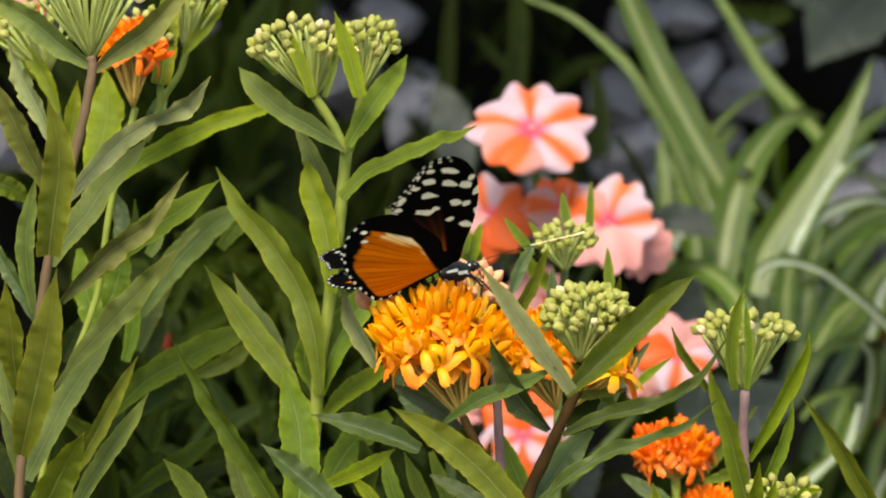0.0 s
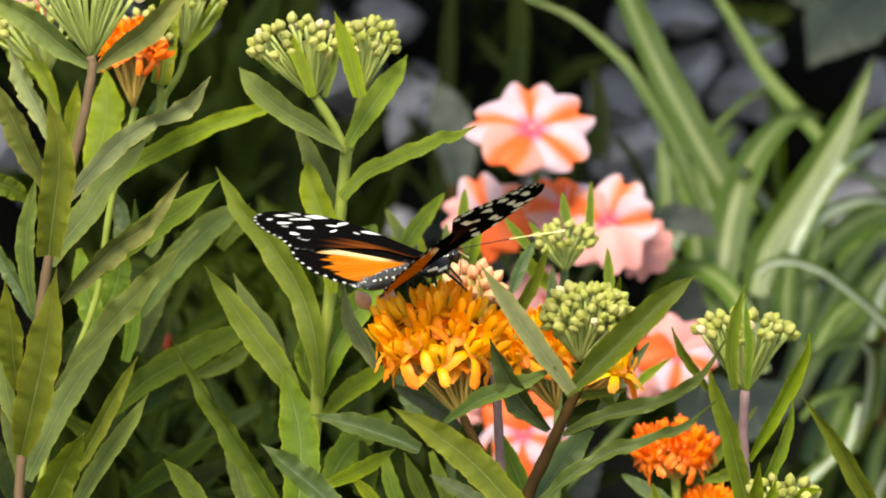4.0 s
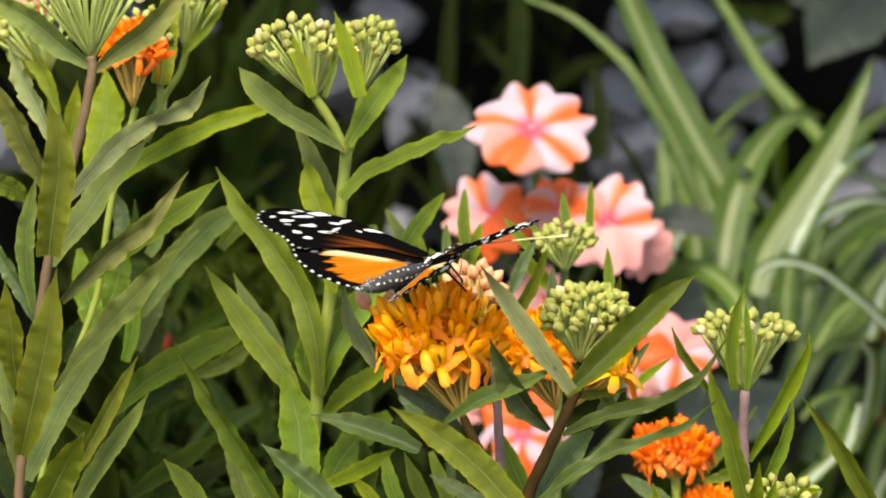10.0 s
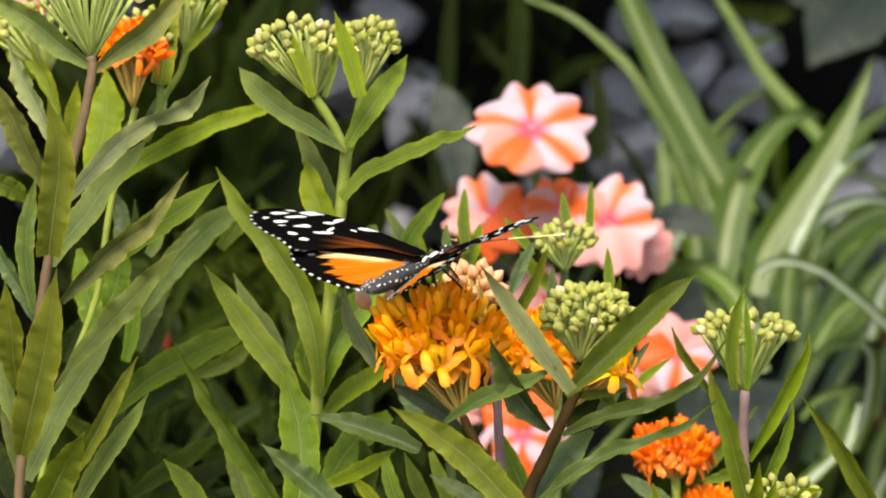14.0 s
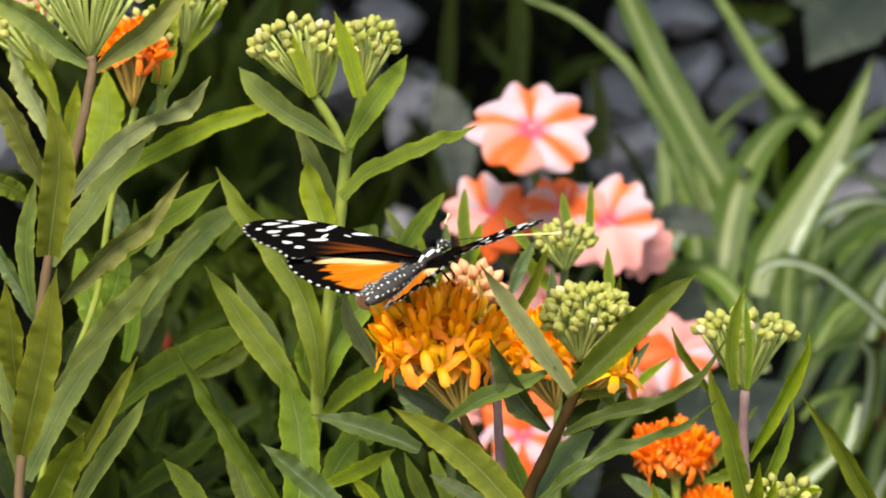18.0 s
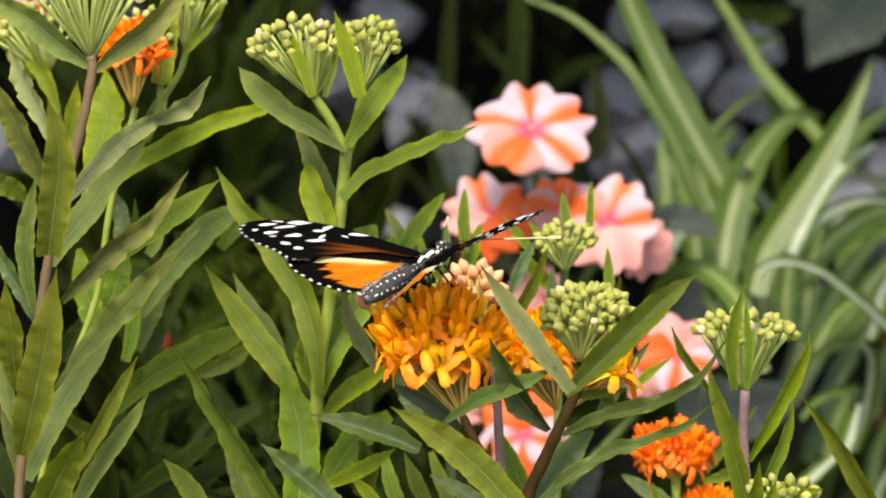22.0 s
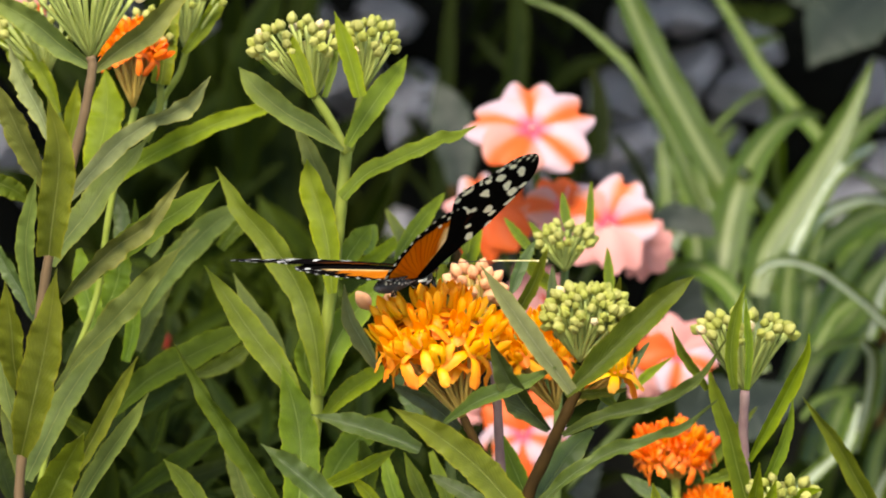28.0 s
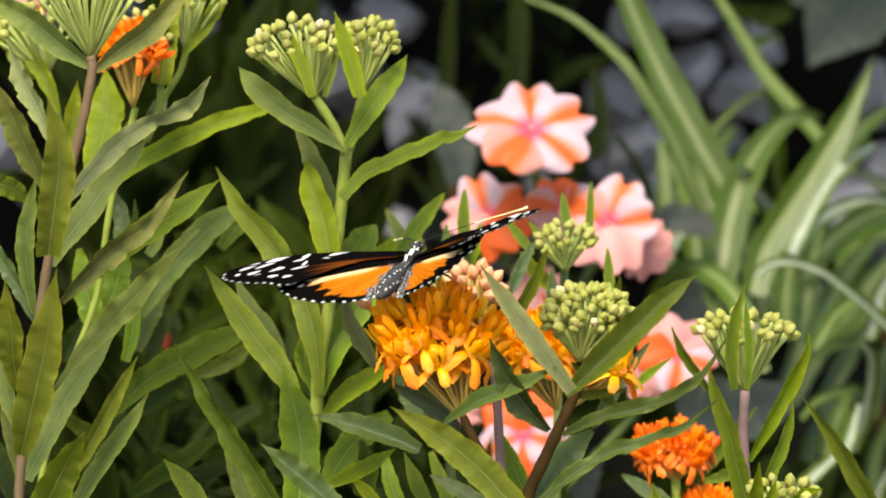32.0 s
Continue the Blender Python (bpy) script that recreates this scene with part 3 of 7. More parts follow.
long_leaf(tall_milkweed, [(-0.0838, 0.7860, 0.5058), (-0.0788, 0.7888, 0.5113), (-0.0722, 0.7916, 0.5172), (-0.0653, 0.7944, 0.5219), (-0.0607, 0.7972, 0.5279), (-0.0566, 0.8000, 0.5334)], [1.61, 4.82, 5.89, 4.02, 2.01, 0.00], 22, "olive", fold=0.435, wave=0.12, twist=-35, under=True)
long_leaf(tall_milkweed, [(-0.0853, 0.7860, 0.4863), (-0.0787, 0.7838, 0.4951), (-0.0714, 0.7816, 0.5028), (-0.0650, 0.7794, 0.5099), (-0.0605, 0.7772, 0.5150), (-0.0558, 0.7750, 0.5196)], [1.04, 3.64, 6.24, 4.94, 2.86, 0.00], -20, "pale", fold=0.319, wave=0.14, twist=40)
long_leaf(tall_milkweed, [(-0.0930, 0.7950, 0.4646), (-0.0893, 0.7988, 0.4723), (-0.0853, 0.8025, 0.4807), (-0.0797, 0.8063, 0.4891), (-0.0739, 0.8100, 0.4967)], [3.40, 4.71, 6.01, 5.23, 0.78], -16, "pale", fold=0.261)
long_leaf(tall_milkweed, [(-0.0908, 0.7680, 0.4746), (-0.0888, 0.7640, 0.4819), (-0.0863, 0.7600, 0.4912), (-0.0835, 0.7560, 0.5027), (-0.0810, 0.7520, 0.5169)], [3.13, 6.97, 8.41, 7.69, 0.00], -8, "olive", fold=0.348, wave=0.04)
long_leaf(tall_milkweed, [(-0.0863, 0.7570, 0.4620), (-0.0831, 0.7528, 0.4682), (-0.0797, 0.7485, 0.4749), (-0.0769, 0.7442, 0.4798), (-0.0744, 0.7400, 0.4839)], [7.25, 8.22, 7.01, 4.83, 0.00], 14, "olive", fold=0.362, wave=0.04)
long_leaf(tall_milkweed, [(-0.0803, 0.7720, 0.4695), (-0.0764, 0.7710, 0.4764), (-0.0729, 0.7700, 0.4829), (-0.0691, 0.7690, 0.4900), (-0.0655, 0.7680, 0.4961)], [1.78, 3.30, 3.80, 2.79, 0.00], 18, "olive", fold=0.435, wave=0.06)
long_leaf(tall_milkweed, [(-0.0807, 0.7780, 0.4606), (-0.0768, 0.7765, 0.4675), (-0.0722, 0.7750, 0.4745), (-0.0676, 0.7735, 0.4809), (-0.0636, 0.7720, 0.4877)], [2.78, 3.79, 4.29, 3.54, 0.00], -16, "pale", fold=0.348, wave=0.05)
long_leaf(tall_milkweed, [(-0.0921, 0.7770, 0.4876), (-0.0929, 0.7740, 0.4942), (-0.0930, 0.7710, 0.5020), (-0.0939, 0.7680, 0.5125)], [2.49, 5.24, 6.73, 0.00], -14, "olive", fold=0.435, wave=0.05)
long_leaf(tall_milkweed, [(-0.0936, 0.7860, 0.4772), (-0.0959, 0.7873, 0.4848), (-0.0974, 0.7887, 0.4922), (-0.0995, 0.7900, 0.4995)], [1.31, 4.47, 4.73, 2.63], -20, "pale", fold=0.362)
long_leaf(tall_milkweed, [(-0.0895, 0.7900, 0.5002), (-0.0929, 0.7917, 0.5069), (-0.0963, 0.7933, 0.5123), (-0.0999, 0.7950, 0.5178)], [1.31, 3.39, 3.92, 2.61], -18, "grey", fold=0.362)
long_leaf(tall_milkweed, [(-0.1081, 0.8450, 0.5276), (-0.1043, 0.8467, 0.5264), (-0.1006, 0.8483, 0.5244), (-0.0976, 0.8500, 0.5213)], [2.70, 4.85, 4.58, 0.00], -10, "green", fold=0.29)
long_leaf(tall_milkweed, [(-0.0939, 0.7960, 0.4632), (-0.0960, 0.7973, 0.4719), (-0.0973, 0.7987, 0.4781), (-0.0982, 0.8000, 0.4842)], [1.52, 3.30, 3.55, 1.27], 10, "pale", fold=0.29)
long_leaf(tall_milkweed, [(-0.0979, 0.8100, 0.4579), (-0.1003, 0.8150, 0.4625), (-0.1031, 0.8200, 0.4682)], [2.59, 5.18, 3.89], 10, "deep", fold=0.29)
long_leaf(tall_milkweed, [(-0.0768, 0.7860, 0.5576), (-0.0831, 0.7880, 0.5617), (-0.0895, 0.7900, 0.5668), (-0.0978, 0.7920, 0.5714)], [2.01, 5.02, 6.02, 3.76], -10, "grey", fold=0.507, wave=0.05, under=True)
long_leaf(tall_milkweed, [(-0.0757, 0.7840, 0.5567), (-0.0701, 0.7867, 0.5613), (-0.0645, 0.7893, 0.5653), (-0.0572, 0.7920, 0.5734)], [1.54, 4.88, 5.91, 3.08], 16, "olive", fold=0.507, wave=0.04, under=True)
long_leaf(tall_milkweed, [(-0.0765, 0.7900, 0.5596), (-0.0752, 0.7933, 0.5654), (-0.0745, 0.7967, 0.5715), (-0.0742, 0.8000, 0.5764)], [1.77, 4.55, 5.56, 3.79], 10, "green", fold=0.435)
long_leaf(tall_milkweed, [(-0.0776, 0.7920, 0.5595), (-0.0816, 0.7947, 0.5654), (-0.0848, 0.7973, 0.5702), (-0.0873, 0.8000, 0.5751)], [1.27, 2.53, 3.04, 1.77], 10, "olive", fold=0.435)
flower_head(tall_milkweed, (-0.0766, 0.7860, 0.5591), (-0.0777, 0.7865, 0.5726), 0.0113, 0.0076, BUDS_PINK, 28, -0.1, STALK, 11, "bud", 0.95)

orange_milkweed_behind = thing("milkweed_plant", (-0.0764, 0.8316, 0.0000), "milkweed with a half-open orange flower head and fresh green buds", "plant", "flowering plants")
stem(orange_milkweed_behind, [(-0.0963, 0.8500, 0.0000), (-0.0963, 0.8500, 0.2699), (-0.0963, 0.8500, 0.4498), (-0.0931, 0.8500, 0.4675), (-0.0878, 0.8500, 0.4838), (-0.0820, 0.8500, 0.5000), (-0.0795, 0.8500, 0.5162), (-0.0766, 0.8500, 0.5309), (-0.0742, 0.8500, 0.5383), (-0.0725, 0.8500, 0.5443)], 0.00080, 0.00080, "green")
flower_head(orange_milkweed_behind, (-0.0727, 0.8460, 0.5446), (-0.0734, 0.8465, 0.5567), 0.0056, 0.0053, FLORETS_RED, 15, -0.2, STALK_BROWN, 12, "floret", 1)
flower_head(orange_milkweed_behind, (-0.0737, 0.8580, 0.5438), (-0.0742, 0.8585, 0.5577), 0.0046, 0.0043, ORANGE_BUDS, 10, -0.2, STALK_BROWN, 15, "bud", 0.9)
stem(orange_milkweed_behind, [(-0.0712, 0.8620, 0.5354), (-0.0679, 0.8620, 0.5428), (-0.0675, 0.8620, 0.5503)], 0.00095, 0.00088, "green", name="branch")
flower_head(orange_milkweed_behind, (-0.0675, 0.8620, 0.5503), (-0.0713, 0.8625, 0.5602), 0.0057, 0.0059, BUDS, 16, -0.2, STALK, 13, "bud", 0.8)
stem(orange_milkweed_behind, [(-0.0684, 0.8720, 0.5442), (-0.0637, 0.8720, 0.5511), (-0.0620, 0.8720, 0.5565)], 0.00082, 0.00075, "green", name="branch")
flower_head(orange_milkweed_behind, (-0.0620, 0.8720, 0.5563), (-0.0598, 0.8725, 0.5674), 0.0060, 0.0055, BUDS, 18, -0.2, STALK, 16, "bud", 0.8)
stem(orange_milkweed_behind, [(-0.0920, 0.8800, 0.5327), (-0.0949, 0.8800, 0.5423), (-0.0964, 0.8800, 0.5506)], 0.00110, 0.00096, "green", name="branch")
flower_head(orange_milkweed_behind, (-0.0964, 0.8800, 0.5503), (-0.0998, 0.8805, 0.5600), 0.0088, 0.0069, BUDS, 26, -0.3, STALK, 14, "bud", 0.9)
long_leaf(orange_milkweed_behind, [(-0.0672, 0.8580, 0.5492), (-0.0663, 0.8607, 0.5571), (-0.0656, 0.8633, 0.5651), (-0.0652, 0.8660, 0.5731)], [4.60, 5.68, 5.14, 3.52], 4, "yellow", fold=0.261, wave=0.05)
long_leaf(orange_milkweed_behind, [(-0.0624, 0.8680, 0.5561), (-0.0589, 0.8707, 0.5607), (-0.0555, 0.8733, 0.5660), (-0.0523, 0.8760, 0.5728)], [1.39, 3.61, 3.88, 2.22], 10, "yellow", fold=0.29)
long_leaf(orange_milkweed_behind, [(-0.1004, 0.8850, 0.5490), (-0.1033, 0.8867, 0.5544), (-0.1065, 0.8883, 0.5599), (-0.1105, 0.8900, 0.5654)], [1.97, 6.46, 6.74, 4.21], -8, "yellow", fold=0.29)
long_leaf(orange_milkweed_behind, [(-0.0930, 0.8720, 0.5415), (-0.0957, 0.8747, 0.5482), (-0.0992, 0.8773, 0.5535), (-0.1039, 0.8800, 0.5589)], [1.39, 3.88, 4.16, 0.00], -8, "yellow", fold=0.29)
long_leaf(orange_milkweed_behind, [(-0.0921, 0.8750, 0.5250), (-0.0911, 0.8767, 0.5343), (-0.0900, 0.8783, 0.5418), (-0.0892, 0.8800, 0.5490)], [2.21, 3.87, 4.15, 0.00], 6, "yellow", fold=0.29)
long_leaf(orange_milkweed_behind, [(-0.0851, 0.8680, 0.5254), (-0.0830, 0.8727, 0.5339), (-0.0817, 0.8773, 0.5425), (-0.0826, 0.8820, 0.5522)], [4.15, 8.03, 8.86, 0.00], -8, "yellow", fold=0.217, wave=0.06)
long_leaf(orange_milkweed_behind, [(-0.0852, 0.8800, 0.5216), (-0.0809, 0.8817, 0.5284), (-0.0775, 0.8833, 0.5359), (-0.0755, 0.8850, 0.5406)], [2.83, 4.24, 3.67, 0.00], 12, "yellow", fold=0.29)
long_leaf(orange_milkweed_behind, [(-0.0735, 0.8800, 0.5354), (-0.0708, 0.8817, 0.5402), (-0.0695, 0.8833, 0.5428), (-0.0671, 0.8850, 0.5476)], [2.26, 3.96, 3.67, 0.00], 12, "grey", fold=0.29)
long_leaf(orange_milkweed_behind, [(-0.0790, 0.8680, 0.5251), (-0.0729, 0.8692, 0.5299), (-0.0634, 0.8704, 0.5350), (-0.0525, 0.8716, 0.5397), (-0.0450, 0.8728, 0.5417), (-0.0389, 0.8740, 0.5431)], [2.01, 4.30, 5.16, 4.30, 3.73, 0.00], -18, "yellow", fold=0.435, wave=0.1)
long_leaf(orange_milkweed_behind, [(-0.0795, 0.8720, 0.5043), (-0.0781, 0.8740, 0.5110), (-0.0785, 0.8760, 0.5171), (-0.0802, 0.8780, 0.5223)], [1.95, 4.17, 4.17, 0.00], -10, "grey", fold=0.29)
long_leaf(orange_milkweed_behind, [(-0.0768, 0.8900, 0.5066), (-0.0764, 0.8925, 0.5120), (-0.0768, 0.8950, 0.5185)], [1.96, 2.24, 0.00], 0, "green", fold=0.29)
long_leaf(orange_milkweed_behind, [(-0.0707, 0.8600, 0.5081), (-0.0689, 0.8610, 0.5107), (-0.0673, 0.8620, 0.5129)], [2.16, 2.97, 1.08], 0, "pale", fold=0.29)
long_leaf(orange_milkweed_behind, [(-0.0638, 0.8700, 0.5087), (-0.0620, 0.8710, 0.5116), (-0.0593, 0.8720, 0.5133)], [1.39, 2.77, 0.83], -10, "pale", fold=0.29)
long_leaf(orange_milkweed_behind, [(-0.0746, 0.8850, 0.4903), (-0.0676, 0.8868, 0.5016), (-0.0614, 0.8885, 0.5084), (-0.0552, 0.8902, 0.5139), (-0.0476, 0.8920, 0.5174)], [1.99, 6.54, 7.11, 6.26, 0.00], -12, "pale", fold=0.232, wave=0.06)
long_leaf(orange_milkweed_behind, [(-0.0558, 0.9000, 0.5055), (-0.0517, 0.9025, 0.5110), (-0.0481, 0.9050, 0.5148)], [2.58, 4.88, 2.87], -10, "green", fold=0.29)
long_leaf(orange_milkweed_behind, [(-0.0832, 0.8720, 0.4836), (-0.0854, 0.8747, 0.4916), (-0.0877, 0.8773, 0.4996), (-0.0892, 0.8800, 0.5076)], [2.51, 6.13, 6.69, 1.39], -10, "green", fold=0.261)
long_leaf(orange_milkweed_behind, [(-0.0850, 0.8850, 0.4903), (-0.0816, 0.8867, 0.4957), (-0.0801, 0.8883, 0.5026), (-0.0811, 0.8900, 0.5094)], [2.26, 7.06, 6.21, 0.00], -10, "green", fold=0.261)
long_leaf(orange_milkweed_behind, [(-0.0773, 0.9000, 0.4798), (-0.0743, 0.9017, 0.4882), (-0.0709, 0.9033, 0.4966), (-0.0676, 0.9050, 0.5007)], [3.44, 6.32, 6.32, 1.44], -10, "pale", fold=0.261)
long_leaf(orange_milkweed_behind, [(-0.0777, 0.8750, 0.4804), (-0.0764, 0.8767, 0.4857), (-0.0759, 0.8783, 0.4911), (-0.0766, 0.8800, 0.4965)], [2.20, 3.57, 3.57, 1.10], 0, "green", fold=0.29)
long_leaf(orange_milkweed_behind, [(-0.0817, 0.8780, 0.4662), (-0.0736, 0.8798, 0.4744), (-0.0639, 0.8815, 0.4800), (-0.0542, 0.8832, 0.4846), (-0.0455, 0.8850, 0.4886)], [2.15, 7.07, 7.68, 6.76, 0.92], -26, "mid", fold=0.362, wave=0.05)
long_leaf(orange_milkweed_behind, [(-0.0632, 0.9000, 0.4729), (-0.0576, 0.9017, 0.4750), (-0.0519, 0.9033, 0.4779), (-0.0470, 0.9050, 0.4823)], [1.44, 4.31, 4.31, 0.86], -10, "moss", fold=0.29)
# lowest leaves take the dim and deep greens, their shade put into the colour
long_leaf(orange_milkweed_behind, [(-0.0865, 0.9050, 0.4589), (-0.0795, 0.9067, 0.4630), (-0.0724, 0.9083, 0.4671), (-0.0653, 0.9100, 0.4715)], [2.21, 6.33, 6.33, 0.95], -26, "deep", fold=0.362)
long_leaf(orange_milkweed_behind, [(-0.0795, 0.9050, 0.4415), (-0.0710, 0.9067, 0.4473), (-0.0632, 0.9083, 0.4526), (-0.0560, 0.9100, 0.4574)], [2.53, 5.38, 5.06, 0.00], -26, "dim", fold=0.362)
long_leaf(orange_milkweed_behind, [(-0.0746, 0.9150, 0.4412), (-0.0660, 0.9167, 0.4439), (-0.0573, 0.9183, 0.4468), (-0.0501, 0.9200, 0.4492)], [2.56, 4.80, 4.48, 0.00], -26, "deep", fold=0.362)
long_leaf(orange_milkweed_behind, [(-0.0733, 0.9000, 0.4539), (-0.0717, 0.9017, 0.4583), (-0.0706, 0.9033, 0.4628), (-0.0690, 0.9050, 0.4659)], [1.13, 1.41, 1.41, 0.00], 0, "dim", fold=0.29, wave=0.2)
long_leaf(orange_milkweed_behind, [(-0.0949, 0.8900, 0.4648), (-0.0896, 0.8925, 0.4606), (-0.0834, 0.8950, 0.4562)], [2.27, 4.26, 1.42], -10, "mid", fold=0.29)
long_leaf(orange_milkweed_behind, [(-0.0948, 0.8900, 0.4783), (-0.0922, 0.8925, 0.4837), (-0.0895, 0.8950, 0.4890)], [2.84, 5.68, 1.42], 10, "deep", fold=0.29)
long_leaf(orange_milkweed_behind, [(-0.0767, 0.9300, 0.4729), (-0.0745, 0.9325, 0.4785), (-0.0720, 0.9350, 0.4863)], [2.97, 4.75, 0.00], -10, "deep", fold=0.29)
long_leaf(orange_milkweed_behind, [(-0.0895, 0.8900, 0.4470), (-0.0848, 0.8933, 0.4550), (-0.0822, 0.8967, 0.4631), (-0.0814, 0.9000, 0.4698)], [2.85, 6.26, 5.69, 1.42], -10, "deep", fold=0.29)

bud_milkweed = thing("milkweed_plant", (-0.0312, 0.8232, 0.0000), "milkweed with two domed heads of pale green buds", "plant", "flowering plants")
stem(bud_milkweed, [(-0.0314, 0.8320, 0.0000), (-0.0314, 0.8320, 0.2718), (-0.0314, 0.8320, 0.4530), (-0.0295, 0.8320, 0.4756), (-0.0287, 0.8320, 0.4863), (-0.0268, 0.8320, 0.4968), (-0.0252, 0.8320, 0.5100), (-0.0241, 0.8320, 0.5180), (-0.0233, 0.8320, 0.5258), (-0.0223, 0.8320, 0.5353)], 0.00169, 0.00137, "green")
stem(bud_milkweed, [(-0.0221, 0.8290, 0.5350), (-0.0258, 0.8290, 0.5423), (-0.0294, 0.8290, 0.5480)], 0.00123, 0.00110, "green", name="branch")
stem(bud_milkweed, [(-0.0221, 0.8380, 0.5345), (-0.0202, 0.8380, 0.5418), (-0.0189, 0.8380, 0.5482)], 0.00112, 0.00098, "green", name="branch")
flower_head(bud_milkweed, (-0.0296, 0.8280, 0.5478), (-0.0331, 0.8285, 0.5582), 0.0096, 0.0065, BUDS, 44, -0.15, STALK, 21, "bud", 0.93, odd=(BUDS_PINK, 0.45), thick=0.00042, ry=0.0080)
flower_head(bud_milkweed, (-0.0192, 0.8380, 0.5480), (-0.0173, 0.8385, 0.5579), 0.0060, 0.0066, BUDS, 32, -0.1, STALK, 22, "bud", 0.93, odd=(BUDS_PINK, 0.25), thick=0.00042)
long_leaf(bud_milkweed, [(-0.0228, 0.8240, 0.5362), (-0.0288, 0.8275, 0.5403), (-0.0362, 0.8310, 0.5442), (-0.0434, 0.8345, 0.5498), (-0.0476, 0.8380, 0.5546)], [1.06, 4.52, 5.06, 5.85, 0.00], 12, "pale", fold=0.435, wave=0.05)
long_leaf(bud_milkweed, [(-0.0220, 0.8260, 0.5370), (-0.0184, 0.8300, 0.5427), (-0.0144, 0.8340, 0.5485), (-0.0110, 0.8380, 0.5527), (-0.0083, 0.8420, 0.5572)], [2.11, 5.01, 5.80, 4.22, 0.00], -8, "fresh", fold=0.362, wave=0.05)
long_leaf(bud_milkweed, [(-0.0189, 0.8180, 0.5487), (-0.0206, 0.8207, 0.5550), (-0.0226, 0.8233, 0.5613), (-0.0249, 0.8260, 0.5679)], [3.11, 4.14, 3.62, 0.00], 6, "yellow", fold=0.435, wave=0.03)
long_leaf(bud_milkweed, [(-0.0294, 0.8120, 0.5491), (-0.0317, 0.8167, 0.5552), (-0.0345, 0.8213, 0.5606), (-0.0368, 0.8260, 0.5645)], [2.06, 3.10, 2.84, 0.00], 6, "yellow", fold=0.435, wave=0.03)
long_leaf(bud_milkweed, [(-0.0269, 0.8180, 0.5487), (-0.0250, 0.8220, 0.5552), (-0.0240, 0.8260, 0.5630)], [1.29, 1.81, 0.00], 6, "green", fold=0.435, wave=0.03)
long_leaf(bud_milkweed, [(-0.0382, 0.8350, 0.5531), (-0.0412, 0.8375, 0.5569), (-0.0431, 0.8400, 0.5610)], [2.11, 3.43, 0.00], 6, "green", fold=0.362, wave=0.03)
long_leaf(bud_milkweed, [(-0.0231, 0.8260, 0.5248), (-0.0175, 0.8300, 0.5302), (-0.0090, 0.8340, 0.5339), (-0.0012, 0.8380, 0.5372), (0.0032, 0.8420, 0.5382), (0.0081, 0.8460, 0.5403)], [3.02, 3.93, 3.93, 3.63, 2.42, 0.00], -30, "fresh", fold=0.507, wave=0.12)
long_leaf(bud_milkweed, [(-0.0245, 0.8460, 0.5126), (-0.0273, 0.8500, 0.5229), (-0.0314, 0.8540, 0.5326), (-0.0350, 0.8580, 0.5395)], [1.63, 5.42, 4.61, 1.08], -10, "pale", fold=0.29, wave=0.06)
long_leaf(bud_milkweed, [(-0.0254, 0.8220, 0.5033), (-0.0263, 0.8260, 0.5133), (-0.0282, 0.8300, 0.5213), (-0.0307, 0.8340, 0.5280), (-0.0317, 0.8380, 0.5332)], [2.10, 5.78, 6.56, 5.51, 0.00], -8, "yellow", fold=0.362, wave=0.06)
long_leaf(bud_milkweed, [(-0.0282, 0.8260, 0.4792), (-0.0299, 0.8300, 0.4929), (-0.0334, 0.8340, 0.5030), (-0.0401, 0.8380, 0.5131), (-0.0469, 0.8420, 0.5204), (-0.0500, 0.8460, 0.5246), (-0.0538, 0.8500, 0.5303)], [1.89, 5.95, 6.76, 7.03, 4.60, 3.25, 0.00], -14, "fresh", fold=0.435, wave=0.07)
long_leaf(bud_milkweed, [(-0.0327, 0.8200, 0.4777), (-0.0377, 0.8250, 0.4852), (-0.0442, 0.8300, 0.4929), (-0.0499, 0.8350, 0.5002), (-0.0560, 0.8400, 0.5079)], [2.14, 6.16, 6.43, 4.55, 0.00], 14, "fresh", fold=0.435, wave=0.06)
long_leaf(bud_milkweed, [(-0.0375, 0.8500, 0.4838), (-0.0417, 0.8550, 0.4902), (-0.0467, 0.8600, 0.4961), (-0.0507, 0.8650, 0.5035)], [1.65, 4.67, 3.84, 0.00], 12, "pale", fold=0.362, wave=0.05)
long_leaf(bud_milkweed, [(-0.0325, 0.8000, 0.4567), (-0.0321, 0.8050, 0.4681), (-0.0333, 0.8100, 0.4770), (-0.0368, 0.8150, 0.4882)], [6.33, 9.11, 8.10, 0.00], 2, "green", fold=0.319, wave=0.06)
long_leaf(bud_milkweed, [(-0.0289, 0.8300, 0.4786), (-0.0255, 0.8337, 0.4893), (-0.0214, 0.8375, 0.4959), (-0.0162, 0.8412, 0.5018), (-0.0107, 0.8450, 0.5062)], [2.66, 7.46, 7.19, 5.59, 0.00], -10, "fresh", fold=0.319, wave=0.05)
long_leaf(bud_milkweed, [(-0.0251, 0.8480, 0.5040), (-0.0223, 0.8513, 0.5090), (-0.0194, 0.8547, 0.5130), (-0.0171, 0.8580, 0.5157)], [2.44, 5.43, 5.15, 0.00], -10, "fresh", fold=0.29, wave=0.05)
long_leaf(bud_milkweed, [(-0.0305, 0.8460, 0.4776), (-0.0327, 0.8473, 0.4842), (-0.0319, 0.8487, 0.4894), (-0.0300, 0.8500, 0.4946)], [1.86, 5.06, 4.53, 1.33], 4, "fresh", fold=0.29, wave=0.05)
